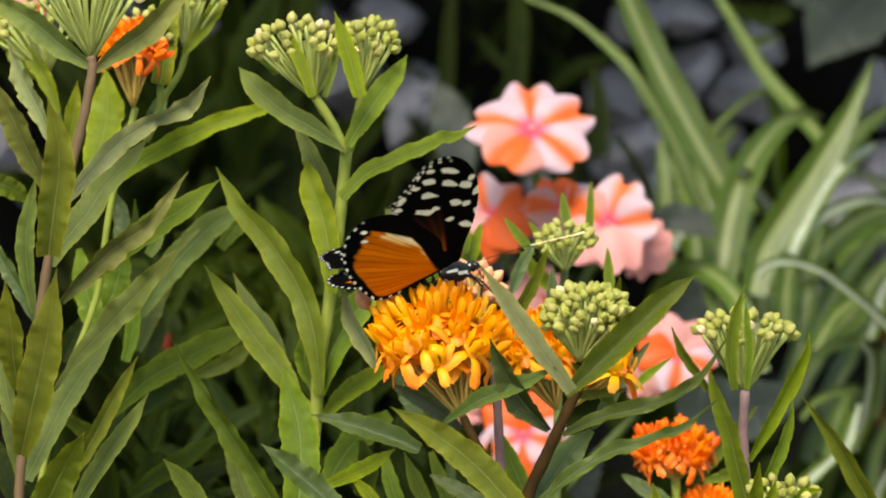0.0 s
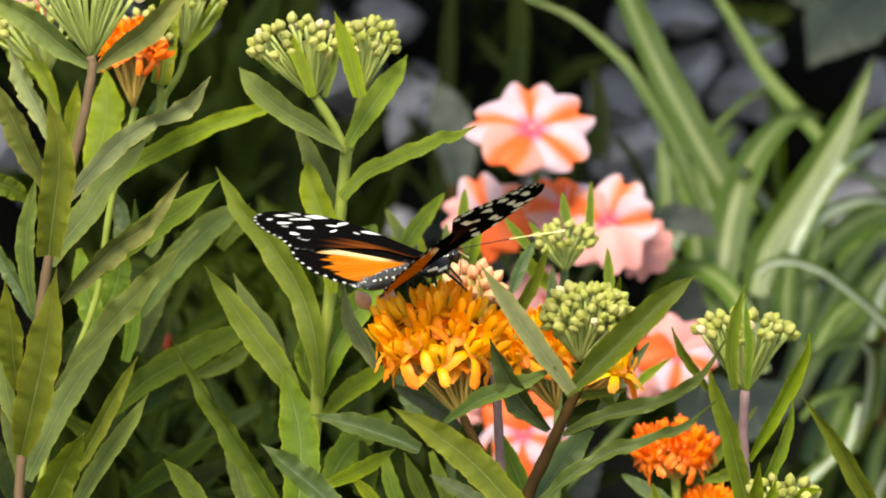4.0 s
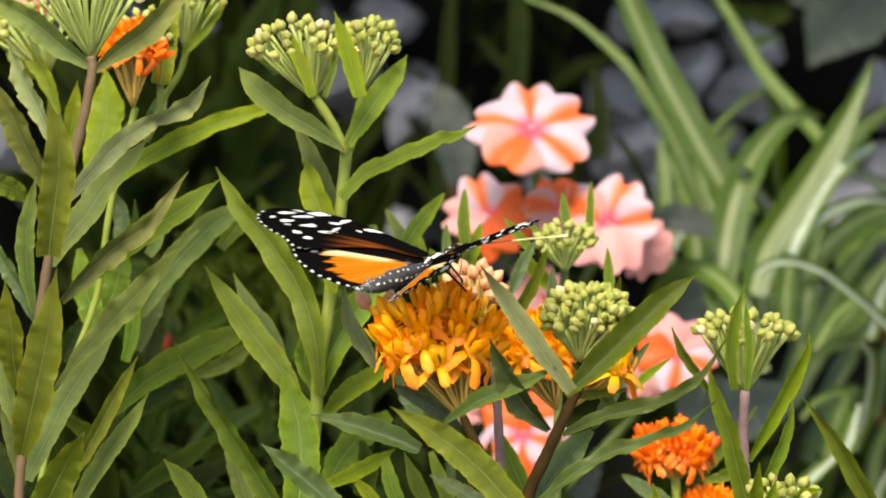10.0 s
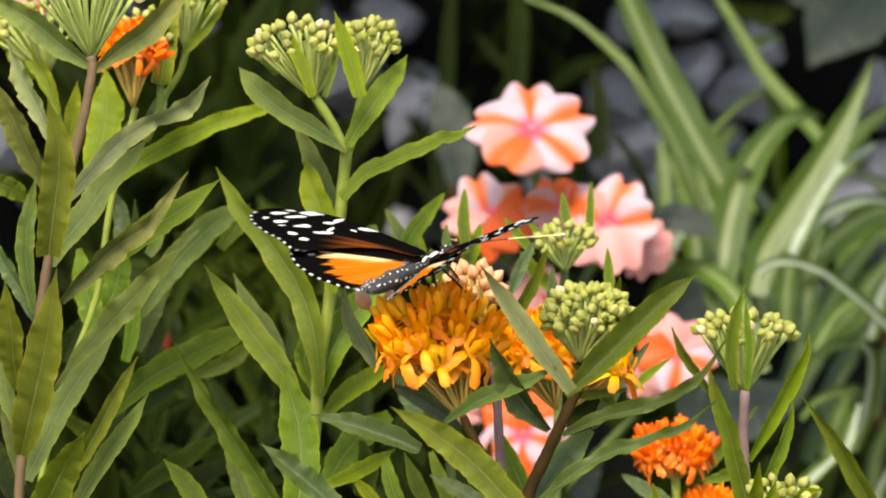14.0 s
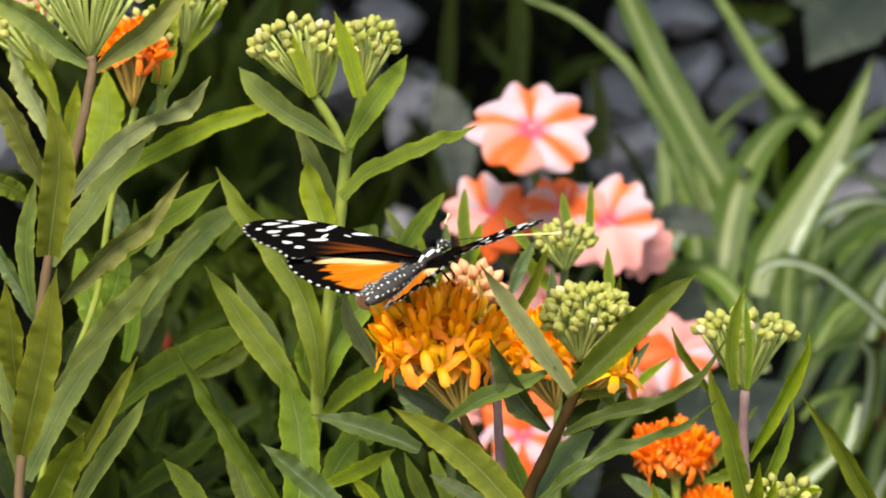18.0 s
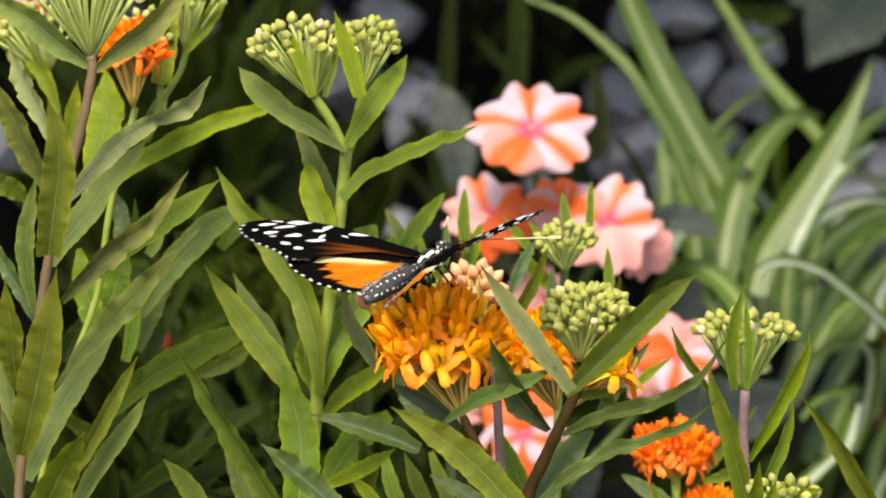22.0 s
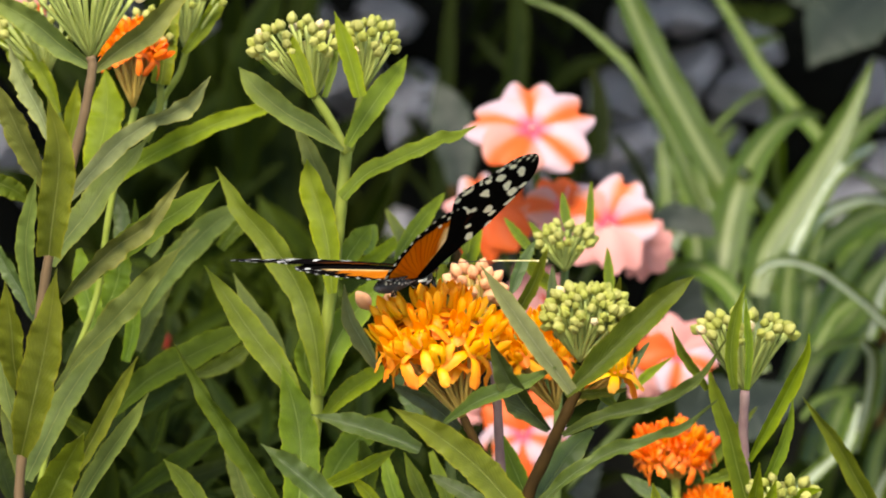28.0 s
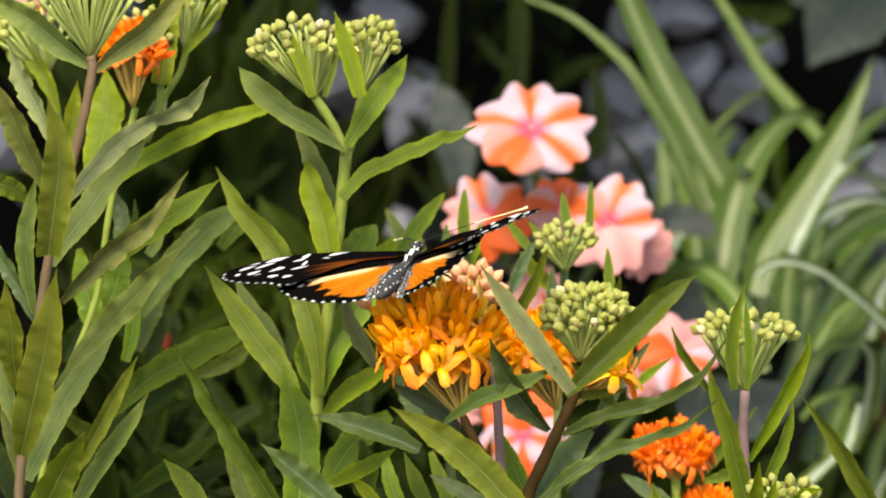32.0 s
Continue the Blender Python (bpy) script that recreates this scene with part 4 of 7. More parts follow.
long_leaf(bud_milkweed, [(-0.0385, 0.8250, 0.4529), (-0.0442, 0.8260, 0.4620), (-0.0500, 0.8270, 0.4708), (-0.0553, 0.8280, 0.4789), (-0.0584, 0.8290, 0.4840), (-0.0624, 0.8300, 0.4908)], [4.58, 5.39, 4.85, 3.51, 1.89, 0.00], -16, "moss", fold=0.435, wave=0.12)
long_leaf(bud_milkweed, [(-0.0505, 0.7720, 0.4586), (-0.0543, 0.7797, 0.4635), (-0.0579, 0.7873, 0.4665), (-0.0624, 0.7950, 0.4695)], [4.30, 4.81, 3.79, 0.00], 14, "moss", fold=0.435, wave=0.05)
long_leaf(bud_milkweed, [(-0.0464, 0.8500, 0.4484), (-0.0485, 0.8517, 0.4550), (-0.0503, 0.8533, 0.4615), (-0.0514, 0.8550, 0.4674)], [4.56, 4.82, 4.02, 1.07], 5, "pale", fold=0.29)
long_leaf(bud_milkweed, [(-0.0284, 0.8300, 0.4726), (-0.0230, 0.8367, 0.4776), (-0.0179, 0.8433, 0.4804), (-0.0124, 0.8500, 0.4827)], [1.73, 4.90, 4.90, 1.73], -24, "yellow", fold=0.362, wave=0.05)
long_leaf(bud_milkweed, [(-0.0292, 0.8600, 0.4494), (-0.0252, 0.8633, 0.4571), (-0.0198, 0.8667, 0.4635), (-0.0129, 0.8700, 0.4679)], [2.23, 6.98, 6.98, 2.79], -14, "fresh", fold=0.29)
long_leaf(bud_milkweed, [(-0.0271, 0.8000, 0.4622), (-0.0210, 0.8067, 0.4637), (-0.0160, 0.8133, 0.4654), (-0.0109, 0.8200, 0.4677)], [1.94, 3.61, 3.61, 0.00], -24, "yellow", fold=0.362, wave=0.08)
long_leaf(bud_milkweed, [(-0.0131, 0.7950, 0.4569), (-0.0171, 0.8025, 0.4605), (-0.0218, 0.8100, 0.4639)], [2.81, 3.06, 0.00], 10, "yellow", fold=0.362)
long_leaf(bud_milkweed, [(-0.0031, 0.8200, 0.4531), (-0.0064, 0.8250, 0.4595), (-0.0091, 0.8300, 0.4653)], [3.37, 3.63, 0.00], 5, "fresh", fold=0.29)
long_leaf(bud_milkweed, [(0.0021, 0.8300, 0.4513), (-0.0005, 0.8350, 0.4578), (-0.0029, 0.8400, 0.4637)], [3.15, 3.41, 1.31], 5, "fresh", fold=0.29)
long_leaf(bud_milkweed, [(-0.0099, 0.8400, 0.4495), (-0.0126, 0.8450, 0.4561), (-0.0140, 0.8500, 0.4621)], [3.45, 3.72, 1.33], 5, "fresh", fold=0.29)
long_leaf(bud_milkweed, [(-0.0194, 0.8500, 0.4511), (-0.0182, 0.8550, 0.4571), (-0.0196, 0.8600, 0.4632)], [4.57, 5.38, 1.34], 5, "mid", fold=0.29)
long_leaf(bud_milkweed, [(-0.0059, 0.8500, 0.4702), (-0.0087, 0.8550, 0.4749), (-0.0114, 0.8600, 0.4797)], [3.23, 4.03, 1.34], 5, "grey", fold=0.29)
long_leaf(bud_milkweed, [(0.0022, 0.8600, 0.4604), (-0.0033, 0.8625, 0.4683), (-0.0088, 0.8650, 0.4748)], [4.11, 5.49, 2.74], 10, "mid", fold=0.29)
long_leaf(bud_milkweed, [(-0.0281, 0.8500, 0.4838), (-0.0234, 0.8525, 0.4943), (-0.0218, 0.8550, 0.4994)], [2.16, 3.78, 1.35], 8, "fresh", fold=0.29)

butterfly_milkweed = thing("milkweed_plant", (0.0161, 0.7681, 0.0000), "milkweed with a full bright orange flower head", "plant", "flowering plants")
stem(butterfly_milkweed, [(0.0161, 0.7681, 0.0000), (0.0174, 0.7727, 0.2774), (0.0182, 0.7759, 0.4623), (0.0223, 0.7769, 0.4727), (0.0266, 0.7779, 0.4818), (0.0303, 0.7787, 0.4898), (0.0321, 0.7794, 0.4959)], 0.0016, 0.0011, "brown")
stem(butterfly_milkweed, [(0.0174, 0.7755, 0.4592), (0.0100, 0.7768, 0.4708), (0.0066, 0.7774, 0.4770), (0.0044, 0.7779, 0.4815)], 0.0011, 0.0009, "brown", name="branch")
stem(butterfly_milkweed, [(0.0137, 0.7991, 0.4575), (0.0127, 0.8004, 0.4701), (0.0122, 0.8015, 0.4808), (0.0112, 0.8025, 0.4903)], 0.0011, 0.0010, "purple", name="branch")
flower_head(butterfly_milkweed, (0.0044, 0.7778, 0.4810), (-0.0015, 0.7796, 0.4979), 0.0106, 0.0079, FLORETS, 28, -0.8, STALK_BROWN, 31, "floret", 1.3, ry=0.0096)
flower_head(butterfly_milkweed, (0.0044, 0.7778, 0.4810), (-0.0140, 0.7950, 0.5014), 0.0034, 0.0026, ORANGE_BUDS, 4, -0.2, STALK_BROWN, 37, "bud", 0.85)
flower_head(butterfly_milkweed, (0.0112, 0.8025, 0.4903), (0.0069, 0.8060, 0.5062), 0.0040, 0.0034, ORANGE_BUDS, 22, -0.6, STALK_BROWN, 36, "bud", 0.72)
flower_head(butterfly_milkweed, (0.0257, 0.8092, 0.4784), (0.0206, 0.8105, 0.4911), 0.0079, 0.0054, FLORETS, 22, -0.5, STALK_BROWN, 32, "floret", 1.15)
flower_head(butterfly_milkweed, (0.0269, 0.7858, 0.4815), (0.0371, 0.7788, 0.4904), 0.0027, 0.0030, FLORETS, 4, -0.2, STALK_BROWN, 33, "floret", 1.1)
flower_head(butterfly_milkweed, (0.0300, 0.7794, 0.4935), (0.0315, 0.7802, 0.5030), 0.0082, 0.0058, [BUDS[0], BUDS[0], BUDS[1]], 125, -0.4, STALK, 34, "bud", 0.84, odd=(BUDS_PINK, 0.1), ry=0.0066)
long_leaf(butterfly_milkweed, [(0.0153, 0.7520, 0.4659), (0.0067, 0.7507, 0.4755), (-0.0023, 0.7493, 0.4827), (-0.0111, 0.7480, 0.4882)], [5.96, 7.16, 5.49, 0.00], 10, "olive", fold=0.406, wave=0.05)
long_leaf(butterfly_milkweed, [(-0.0051, 0.7690, 0.4754), (-0.0115, 0.7707, 0.4781), (-0.0200, 0.7723, 0.4806), (-0.0287, 0.7740, 0.4826)], [2.69, 5.11, 4.84, 0.00], 26, "grey", fold=0.725, wave=0.06)
long_leaf(butterfly_milkweed, [(-0.0222, 0.7600, 0.4632), (-0.0265, 0.7620, 0.4675), (-0.0329, 0.7640, 0.4726), (-0.0391, 0.7660, 0.4775)], [4.38, 5.67, 5.16, 0.00], 22, "grey", fold=0.725, wave=0.12)
long_leaf(butterfly_milkweed, [(0.0227, 0.7620, 0.4810), (0.0169, 0.7587, 0.4876), (0.0127, 0.7553, 0.4955), (0.0097, 0.7520, 0.5022)], [1.26, 6.31, 4.54, 0.00], -20, "dark", fold=0.507, wave=0.05)
long_leaf(butterfly_milkweed, [(0.0272, 0.7550, 0.4903), (0.0199, 0.7573, 0.4998), (0.0139, 0.7597, 0.5082), (0.0078, 0.7620, 0.5167)], [2.69, 4.65, 4.16, 0.00], 14, "silver", fold=0.507, wave=0.05)
long_leaf(butterfly_milkweed, [(0.0261, 0.7630, 0.4884), (0.0333, 0.7648, 0.4950), (0.0419, 0.7665, 0.5033), (0.0489, 0.7682, 0.5096), (0.0544, 0.7700, 0.5136)], [1.72, 5.89, 6.14, 4.42, 0.00], -12, "moss", fold=0.652, wave=0.06)
long_leaf(butterfly_milkweed, [(0.0002, 0.7580, 0.4831), (0.0079, 0.7573, 0.4882), (0.0163, 0.7567, 0.4915), (0.0244, 0.7560, 0.4957)], [0.81, 3.76, 4.03, 0.00], -28, "sage", fold=0.58, wave=0.06)
long_leaf(butterfly_milkweed, [(0.0256, 0.7620, 0.4798), (0.0332, 0.7610, 0.4836), (0.0416, 0.7600, 0.4859), (0.0493, 0.7590, 0.4887), (0.0552, 0.7580, 0.4937), (0.0600, 0.7570, 0.5013)], [1.10, 3.30, 3.43, 2.75, 1.79, 0.00], -30, "sage", fold=0.725, wave=0.22)
long_leaf(butterfly_milkweed, [(0.0197, 0.7570, 0.4650), (0.0272, 0.7582, 0.4718), (0.0356, 0.7594, 0.4765), (0.0441, 0.7606, 0.4792), (0.0514, 0.7618, 0.4817), (0.0588, 0.7630, 0.4876)], [1.65, 3.02, 3.30, 2.47, 1.92, 0.00], -30, "sage", fold=0.725, wave=0.26)
long_leaf(butterfly_milkweed, [(-0.0144, 0.7870, 0.4911), (-0.0179, 0.7890, 0.4969), (-0.0207, 0.7910, 0.5019), (-0.0219, 0.7930, 0.5089)], [2.04, 4.08, 3.32, 0.00], -14, "silver", fold=0.435, wave=0.05)
long_leaf(butterfly_milkweed, [(0.0199, 0.7780, 0.4613), (0.0237, 0.7820, 0.4668), (0.0281, 0.7860, 0.4724), (0.0330, 0.7900, 0.4766)], [3.72, 6.20, 5.95, 1.24], -8, "grey", fold=0.362, wave=0.05)
leaf(butterfly_milkweed, (0.0039, 0.7854, 0.4776), (-0.0034, 0.7899, 0.4828), (-0.0118, 0.7942, 0.4864), 0.0043, -15, "dark", fold=0.25, wave=0.05)
leaf(butterfly_milkweed, (0.0337, 0.8009, 0.4752), (0.0394, 0.8059, 0.4849), (0.0469, 0.8108, 0.4937), 0.0037, 15, "grey", fold=0.25, wave=0.05)
leaf(butterfly_milkweed, (0.0372, 0.7952, 0.4963), (0.0381, 0.7921, 0.5037), (0.0390, 0.7889, 0.5110), 0.0023, 5, "olive", fold=0.25, wave=0.05)
leaf(butterfly_milkweed, (0.0255, 0.8030, 0.4953), (0.0246, 0.8058, 0.5033), (0.0247, 0.8087, 0.5113), 0.0029, 5, "grey", fold=0.25, wave=0.05)
leaf(butterfly_milkweed, (0.0153, 0.8041, 0.5054), (0.0176, 0.8067, 0.5114), (0.0209, 0.8093, 0.5170), 0.0030, 5, "grey", fold=0.25, wave=0.05)
leaf(butterfly_milkweed, (0.0152, 0.7956, 0.5001), (0.0197, 0.7925, 0.5083), (0.0229, 0.7895, 0.5171), 0.0030, 5, "olive", fold=0.25, wave=0.05)
leaf(butterfly_milkweed, (0.0266, 0.7784, 0.4861), (0.0334, 0.7784, 0.4867), (0.0401, 0.7785, 0.4874), 0.0034, 40, "olive", fold=0.25, wave=0.05)
leaf(butterfly_milkweed, (0.0200, 0.8068, 0.4561), (0.0162, 0.8116, 0.4644), (0.0124, 0.8165, 0.4727), 0.0045, 5, "green", fold=0.25, wave=0.05)
leaf(butterfly_milkweed, (0.0384, 0.7937, 0.4814), (0.0334, 0.7942, 0.4864), (0.0284, 0.7947, 0.4913), 0.0032, 5, "green", fold=0.25, wave=0.05)
leaf(butterfly_milkweed, (0.0106, 0.7758, 0.4616), (0.0038, 0.7781, 0.4650), (-0.0030, 0.7804, 0.4683), 0.0038, 25, "grey", fold=0.25, wave=0.05)

young_milkweed = thing("milkweed_plant", (0.0284, 0.8631, 0.0000), "young milkweed shoots with pale buds behind the flower head", "plant", "flowering plants")
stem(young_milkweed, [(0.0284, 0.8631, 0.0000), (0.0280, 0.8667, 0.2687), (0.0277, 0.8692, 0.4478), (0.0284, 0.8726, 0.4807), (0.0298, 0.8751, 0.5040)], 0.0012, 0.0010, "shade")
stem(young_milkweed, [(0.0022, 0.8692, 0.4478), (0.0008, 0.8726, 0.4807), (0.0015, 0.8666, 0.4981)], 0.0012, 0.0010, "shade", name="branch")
flower_head(young_milkweed, (0.0295, 0.8671, 0.5035), (0.0295, 0.8678, 0.5100), 0.0055, 0.0042, BUDS, 34, -0.3, STALK, 41, "bud", 0.85)
leaf(young_milkweed, (0.0302, 0.8681, 0.5130), (0.0298, 0.8784, 0.5168), (0.0295, 0.8887, 0.5208), 0.0025, 5, "fresh", fold=0.2, wave=0.04)
leaf(young_milkweed, (0.0350, 0.8677, 0.5089), (0.0359, 0.8783, 0.5162), (0.0367, 0.8890, 0.5236), 0.0023, 5, "fresh", fold=0.2, wave=0.04)
leaf(young_milkweed, (0.0401, 0.8585, 0.4963), (0.0402, 0.8689, 0.5021), (0.0403, 0.8794, 0.5080), 0.0027, 5, "fresh", fold=0.2, wave=0.04)
leaf(young_milkweed, (0.0220, 0.8676, 0.5076), (0.0186, 0.8778, 0.5110), (0.0151, 0.8880, 0.5145), 0.0025, 5, "fresh", fold=0.2, wave=0.04)
leaf(young_milkweed, (0.0295, 0.8674, 0.5062), (0.0250, 0.8776, 0.5095), (0.0211, 0.8879, 0.5136), 0.0025, 5, "fresh", fold=0.2, wave=0.04)
leaf(young_milkweed, (0.0281, 0.8666, 0.4981), (0.0232, 0.8768, 0.5017), (0.0190, 0.8872, 0.5062), 0.0039, 5, "yellow", fold=0.2, wave=0.04)
leaf(young_milkweed, (-0.0115, 0.8674, 0.5062), (-0.0060, 0.8781, 0.5136), (0.0004, 0.8887, 0.5205), 0.0045, 5, "fresh", fold=0.2, wave=0.04)
leaf(young_milkweed, (-0.0060, 0.8673, 0.5049), (-0.0101, 0.8778, 0.5108), (-0.0143, 0.8883, 0.5169), 0.0033, 5, "pale", fold=0.2, wave=0.04)
leaf(young_milkweed, (0.0056, 0.8676, 0.5076), (0.0050, 0.8782, 0.5146), (0.0054, 0.8888, 0.5218), 0.0033, 5, "fresh", fold=0.2, wave=0.04)
leaf(young_milkweed, (0.0042, 0.8668, 0.5008), (0.0068, 0.8774, 0.5069), (0.0095, 0.8879, 0.5131), 0.0039, 5, "yellow", fold=0.2, wave=0.04)
leaf(young_milkweed, (-0.0195, 0.8597, 0.5084), (-0.0180, 0.8699, 0.5109), (-0.0165, 0.8800, 0.5135), 0.0044, 5, "fresh", fold=0.2, wave=0.04)
leaf(young_milkweed, (0.0008, 0.8751, 0.5040), (0.0008, 0.8854, 0.5081), (0.0008, 0.8957, 0.5124), 0.0024, 5, "pale", fold=0.2, wave=0.04)
leaf(young_milkweed, (-0.0033, 0.8746, 0.4999), (-0.0047, 0.8851, 0.5050), (-0.0062, 0.8955, 0.5103), 0.0025, 5, "yellow", fold=0.2, wave=0.04)
flower_head(young_milkweed, (0.0015, 0.8582, 0.4936), (0.0022, 0.8587, 0.4987), 0.0041, 0.0030, BUDS, 24, -0.3, STALK, 42, "bud", 0.6)
leaf(young_milkweed, (0.0022, 0.8744, 0.4971), (-0.0006, 0.8847, 0.5015), (-0.0034, 0.8951, 0.5061), 0.0039, 5, "yellow", fold=0.2, wave=0.04)
leaf(young_milkweed, (0.0091, 0.8742, 0.4958), (0.0085, 0.8848, 0.5022), (0.0079, 0.8953, 0.5089), 0.0039, 5, "yellow", fold=0.2, wave=0.04)
leaf(young_milkweed, (-0.0226, 0.8749, 0.5026), (-0.0155, 0.8852, 0.5058), (-0.0090, 0.8955, 0.5103), 0.0039, 5, "yellow", fold=0.2, wave=0.04)

right_milkweed = thing("milkweed_plant", (0.0684, 0.8078, 0.0000), "slender milkweed with a purple stem and a flat head of buds", "plant", "flowering plants")
stem(right_milkweed, [(0.0696, 0.8150, 0.0000), (0.0696, 0.8150, 0.2736), (0.0696, 0.8150, 0.4560), (0.0690, 0.8150, 0.4638), (0.0686, 0.8150, 0.4730), (0.0689, 0.8150, 0.4818)], 0.00128, 0.00108, "purple")
flower_head(right_milkweed, (0.0692, 0.8185, 0.4810), (0.0688, 0.8190, 0.4940), 0.0100, 0.0038, BUDS, 38, -0.15, STALK, 51, "bud", 1, odd=(BUDS_PINK, 0.15), ry=0.0075)
long_leaf(right_milkweed, [(0.0655, 0.8030, 0.4838), (0.0645, 0.8020, 0.4916), (0.0655, 0.8010, 0.5007), (0.0675, 0.8000, 0.5081)], [1.51, 3.02, 2.77, 0.00], 4, "fresh", fold=0.435, wave=0.04)
long_leaf(right_milkweed, [(0.0682, 0.8020, 0.4840), (0.0686, 0.8017, 0.4930), (0.0680, 0.8013, 0.4994), (0.0676, 0.8010, 0.5048)], [1.26, 1.77, 1.64, 0.00], 6, "fresh", fold=0.435, wave=0.04)
long_leaf(right_milkweed, [(0.0692, 0.8060, 0.4671), (0.0724, 0.8046, 0.4735), (0.0772, 0.8032, 0.4830), (0.0796, 0.8018, 0.4883), (0.0814, 0.8004, 0.4929), (0.0817, 0.7990, 0.4971)], [1.02, 2.81, 3.57, 3.32, 1.66, 0.00], 10, "yellow", fold=0.435, wave=0.06)
long_leaf(right_milkweed, [(0.0709, 0.8040, 0.4566), (0.0736, 0.8030, 0.4643), (0.0762, 0.8020, 0.4711), (0.0777, 0.8010, 0.4767), (0.0784, 0.8000, 0.4825)], [1.54, 2.83, 3.08, 2.05, 0.00], 12, "fresh", fold=0.435, wave=0.08)
long_leaf(right_milkweed, [(0.0695, 0.8080, 0.4553), (0.0667, 0.8068, 0.4652), (0.0643, 0.8055, 0.4744), (0.0616, 0.8043, 0.4816), (0.0599, 0.8030, 0.4877)], [5.10, 4.59, 4.08, 3.31, 0.76], -8, "fresh", fold=0.377, wave=0.05)
long_leaf(right_milkweed, [(0.0601, 0.8120, 0.4825), (0.0574, 0.8100, 0.4867), (0.0541, 0.8080, 0.4915), (0.0514, 0.8060, 0.4978)], [1.30, 2.20, 2.33, 0.00], -12, "fresh", fold=0.435, wave=0.05)
long_leaf(right_milkweed, [(0.0685, 0.7900, 0.4572), (0.0692, 0.7875, 0.4636), (0.0697, 0.7850, 0.4703)], [3.22, 3.22, 0.00], 5, "yellow", fold=0.435, wave=0.05)
long_leaf(right_milkweed, [(0.0713, 0.7880, 0.4588), (0.0724, 0.7870, 0.4624), (0.0735, 0.7860, 0.4663)], [2.99, 2.74, 0.00], 8, "yellow", fold=0.435, wave=0.05)
long_leaf(right_milkweed, [(0.0775, 0.7980, 0.4570), (0.0808, 0.7950, 0.4613), (0.0844, 0.7920, 0.4631)], [2.42, 3.22, 0.00], -22, "yellow", fold=0.435, wave=0.05)
long_leaf(right_milkweed, [(0.0660, 0.8260, 0.4923), (0.0665, 0.8265, 0.4949), (0.0663, 0.8270, 0.4985)], [0.78, 1.17, 0.00], 5, "pale", fold=0.435)
long_leaf(right_milkweed, [(0.0788, 0.8260, 0.4923), (0.0795, 0.8265, 0.4942), (0.0800, 0.8270, 0.4964)], [1.04, 1.56, 0.00], 5, "yellow", fold=0.435)
long_leaf(right_milkweed, [(0.0627, 0.8560, 0.4539), (0.0676, 0.8530, 0.4558), (0.0719, 0.8500, 0.4591)], [1.19, 3.27, 2.38], -26, "olive", fold=0.435, wave=0.06)
long_leaf(right_milkweed, [(0.0478, 0.7900, 0.4585), (0.0472, 0.7910, 0.4615), (0.0466, 0.7920, 0.4645)], [2.49, 2.24, 0.00], 5, "yellow", fold=0.435)
long_leaf(right_milkweed, [(0.0444, 0.8350, 0.4792), (0.0478, 0.8375, 0.4822), (0.0539, 0.8400, 0.4862)], [1.35, 2.43, 0.00], -14, "yellow", fold=0.435)
long_leaf(right_milkweed, [(0.1051, 0.8530, 0.4444), (0.0996, 0.8487, 0.4538), (0.0928, 0.8443, 0.4654), (0.0846, 0.8400, 0.4766)], [4.92, 4.65, 3.83, 0.00], -14, "olive", fold=0.435, wave=0.04)
flower_head(right_milkweed, (0.0754, 0.8000, 0.4560), (0.0764, 0.8005, 0.4598), 0.0063, 0.0033, BUDS, 22, 0, STALK, 52, "bud", 0.9)

low_orange_milkweed = thing("milkweed_plant", (0.0577, 0.8793, 0.0000), "low milkweed with a compact deep orange flower head", "plant", "flowering plants")
stem(low_orange_milkweed, [(0.0577, 0.8793, 0.0000), (0.0581, 0.8818, 0.2603), (0.0584, 0.8835, 0.4339), (0.0577, 0.8853, 0.4507)], 0.0013, 0.0011, "green")
flower_head(low_orange_milkweed, (0.0577, 0.8851, 0.4493), (0.0573, 0.8859, 0.4560), 0.0082, 0.0050, FLORETS_RED, 34, -0.5, STALK_BROWN, 61, "floret", 0.92, ry=0.0070)
stem(low_orange_milkweed, [(0.0584, 0.8835, 0.4339), (0.0671, 0.8839, 0.4374)], 0.0011, 0.0010, "green", name="branch")
flower_head(low_orange_milkweed, (0.0671, 0.8839, 0.4374), (0.0671, 0.8843, 0.4416), 0.0056, 0.0034, FLORETS_RED, 24, -0.3, STALK_BROWN, 62, "floret", 0.82)
leaf(low_orange_milkweed, (0.0572, 0.8766, 0.4437), (0.0508, 0.8810, 0.4471), (0.0443, 0.8853, 0.4507), 0.0042, 20, "grey", fold=0.25, wave=0.05)
leaf(low_orange_milkweed, (0.0582, 0.8922, 0.4409), (0.0681, 0.8974, 0.4535), (0.0794, 0.9026, 0.4651), 0.0042, 20, "green", fold=0.25, wave=0.05)

impatiens = thing("impatiens_plant", (0.0359, 1.1202, 0.0000), "impatiens bush with pink and orange striped flowers", "plant", "flowering plants")
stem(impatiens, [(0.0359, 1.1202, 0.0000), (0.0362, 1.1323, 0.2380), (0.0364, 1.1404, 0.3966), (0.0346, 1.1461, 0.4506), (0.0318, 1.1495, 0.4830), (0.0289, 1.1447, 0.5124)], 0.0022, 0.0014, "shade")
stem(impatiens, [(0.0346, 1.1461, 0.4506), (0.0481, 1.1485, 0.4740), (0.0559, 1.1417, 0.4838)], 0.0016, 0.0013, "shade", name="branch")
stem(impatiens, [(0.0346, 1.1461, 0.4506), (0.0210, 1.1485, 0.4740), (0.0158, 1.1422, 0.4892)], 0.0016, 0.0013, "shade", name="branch")
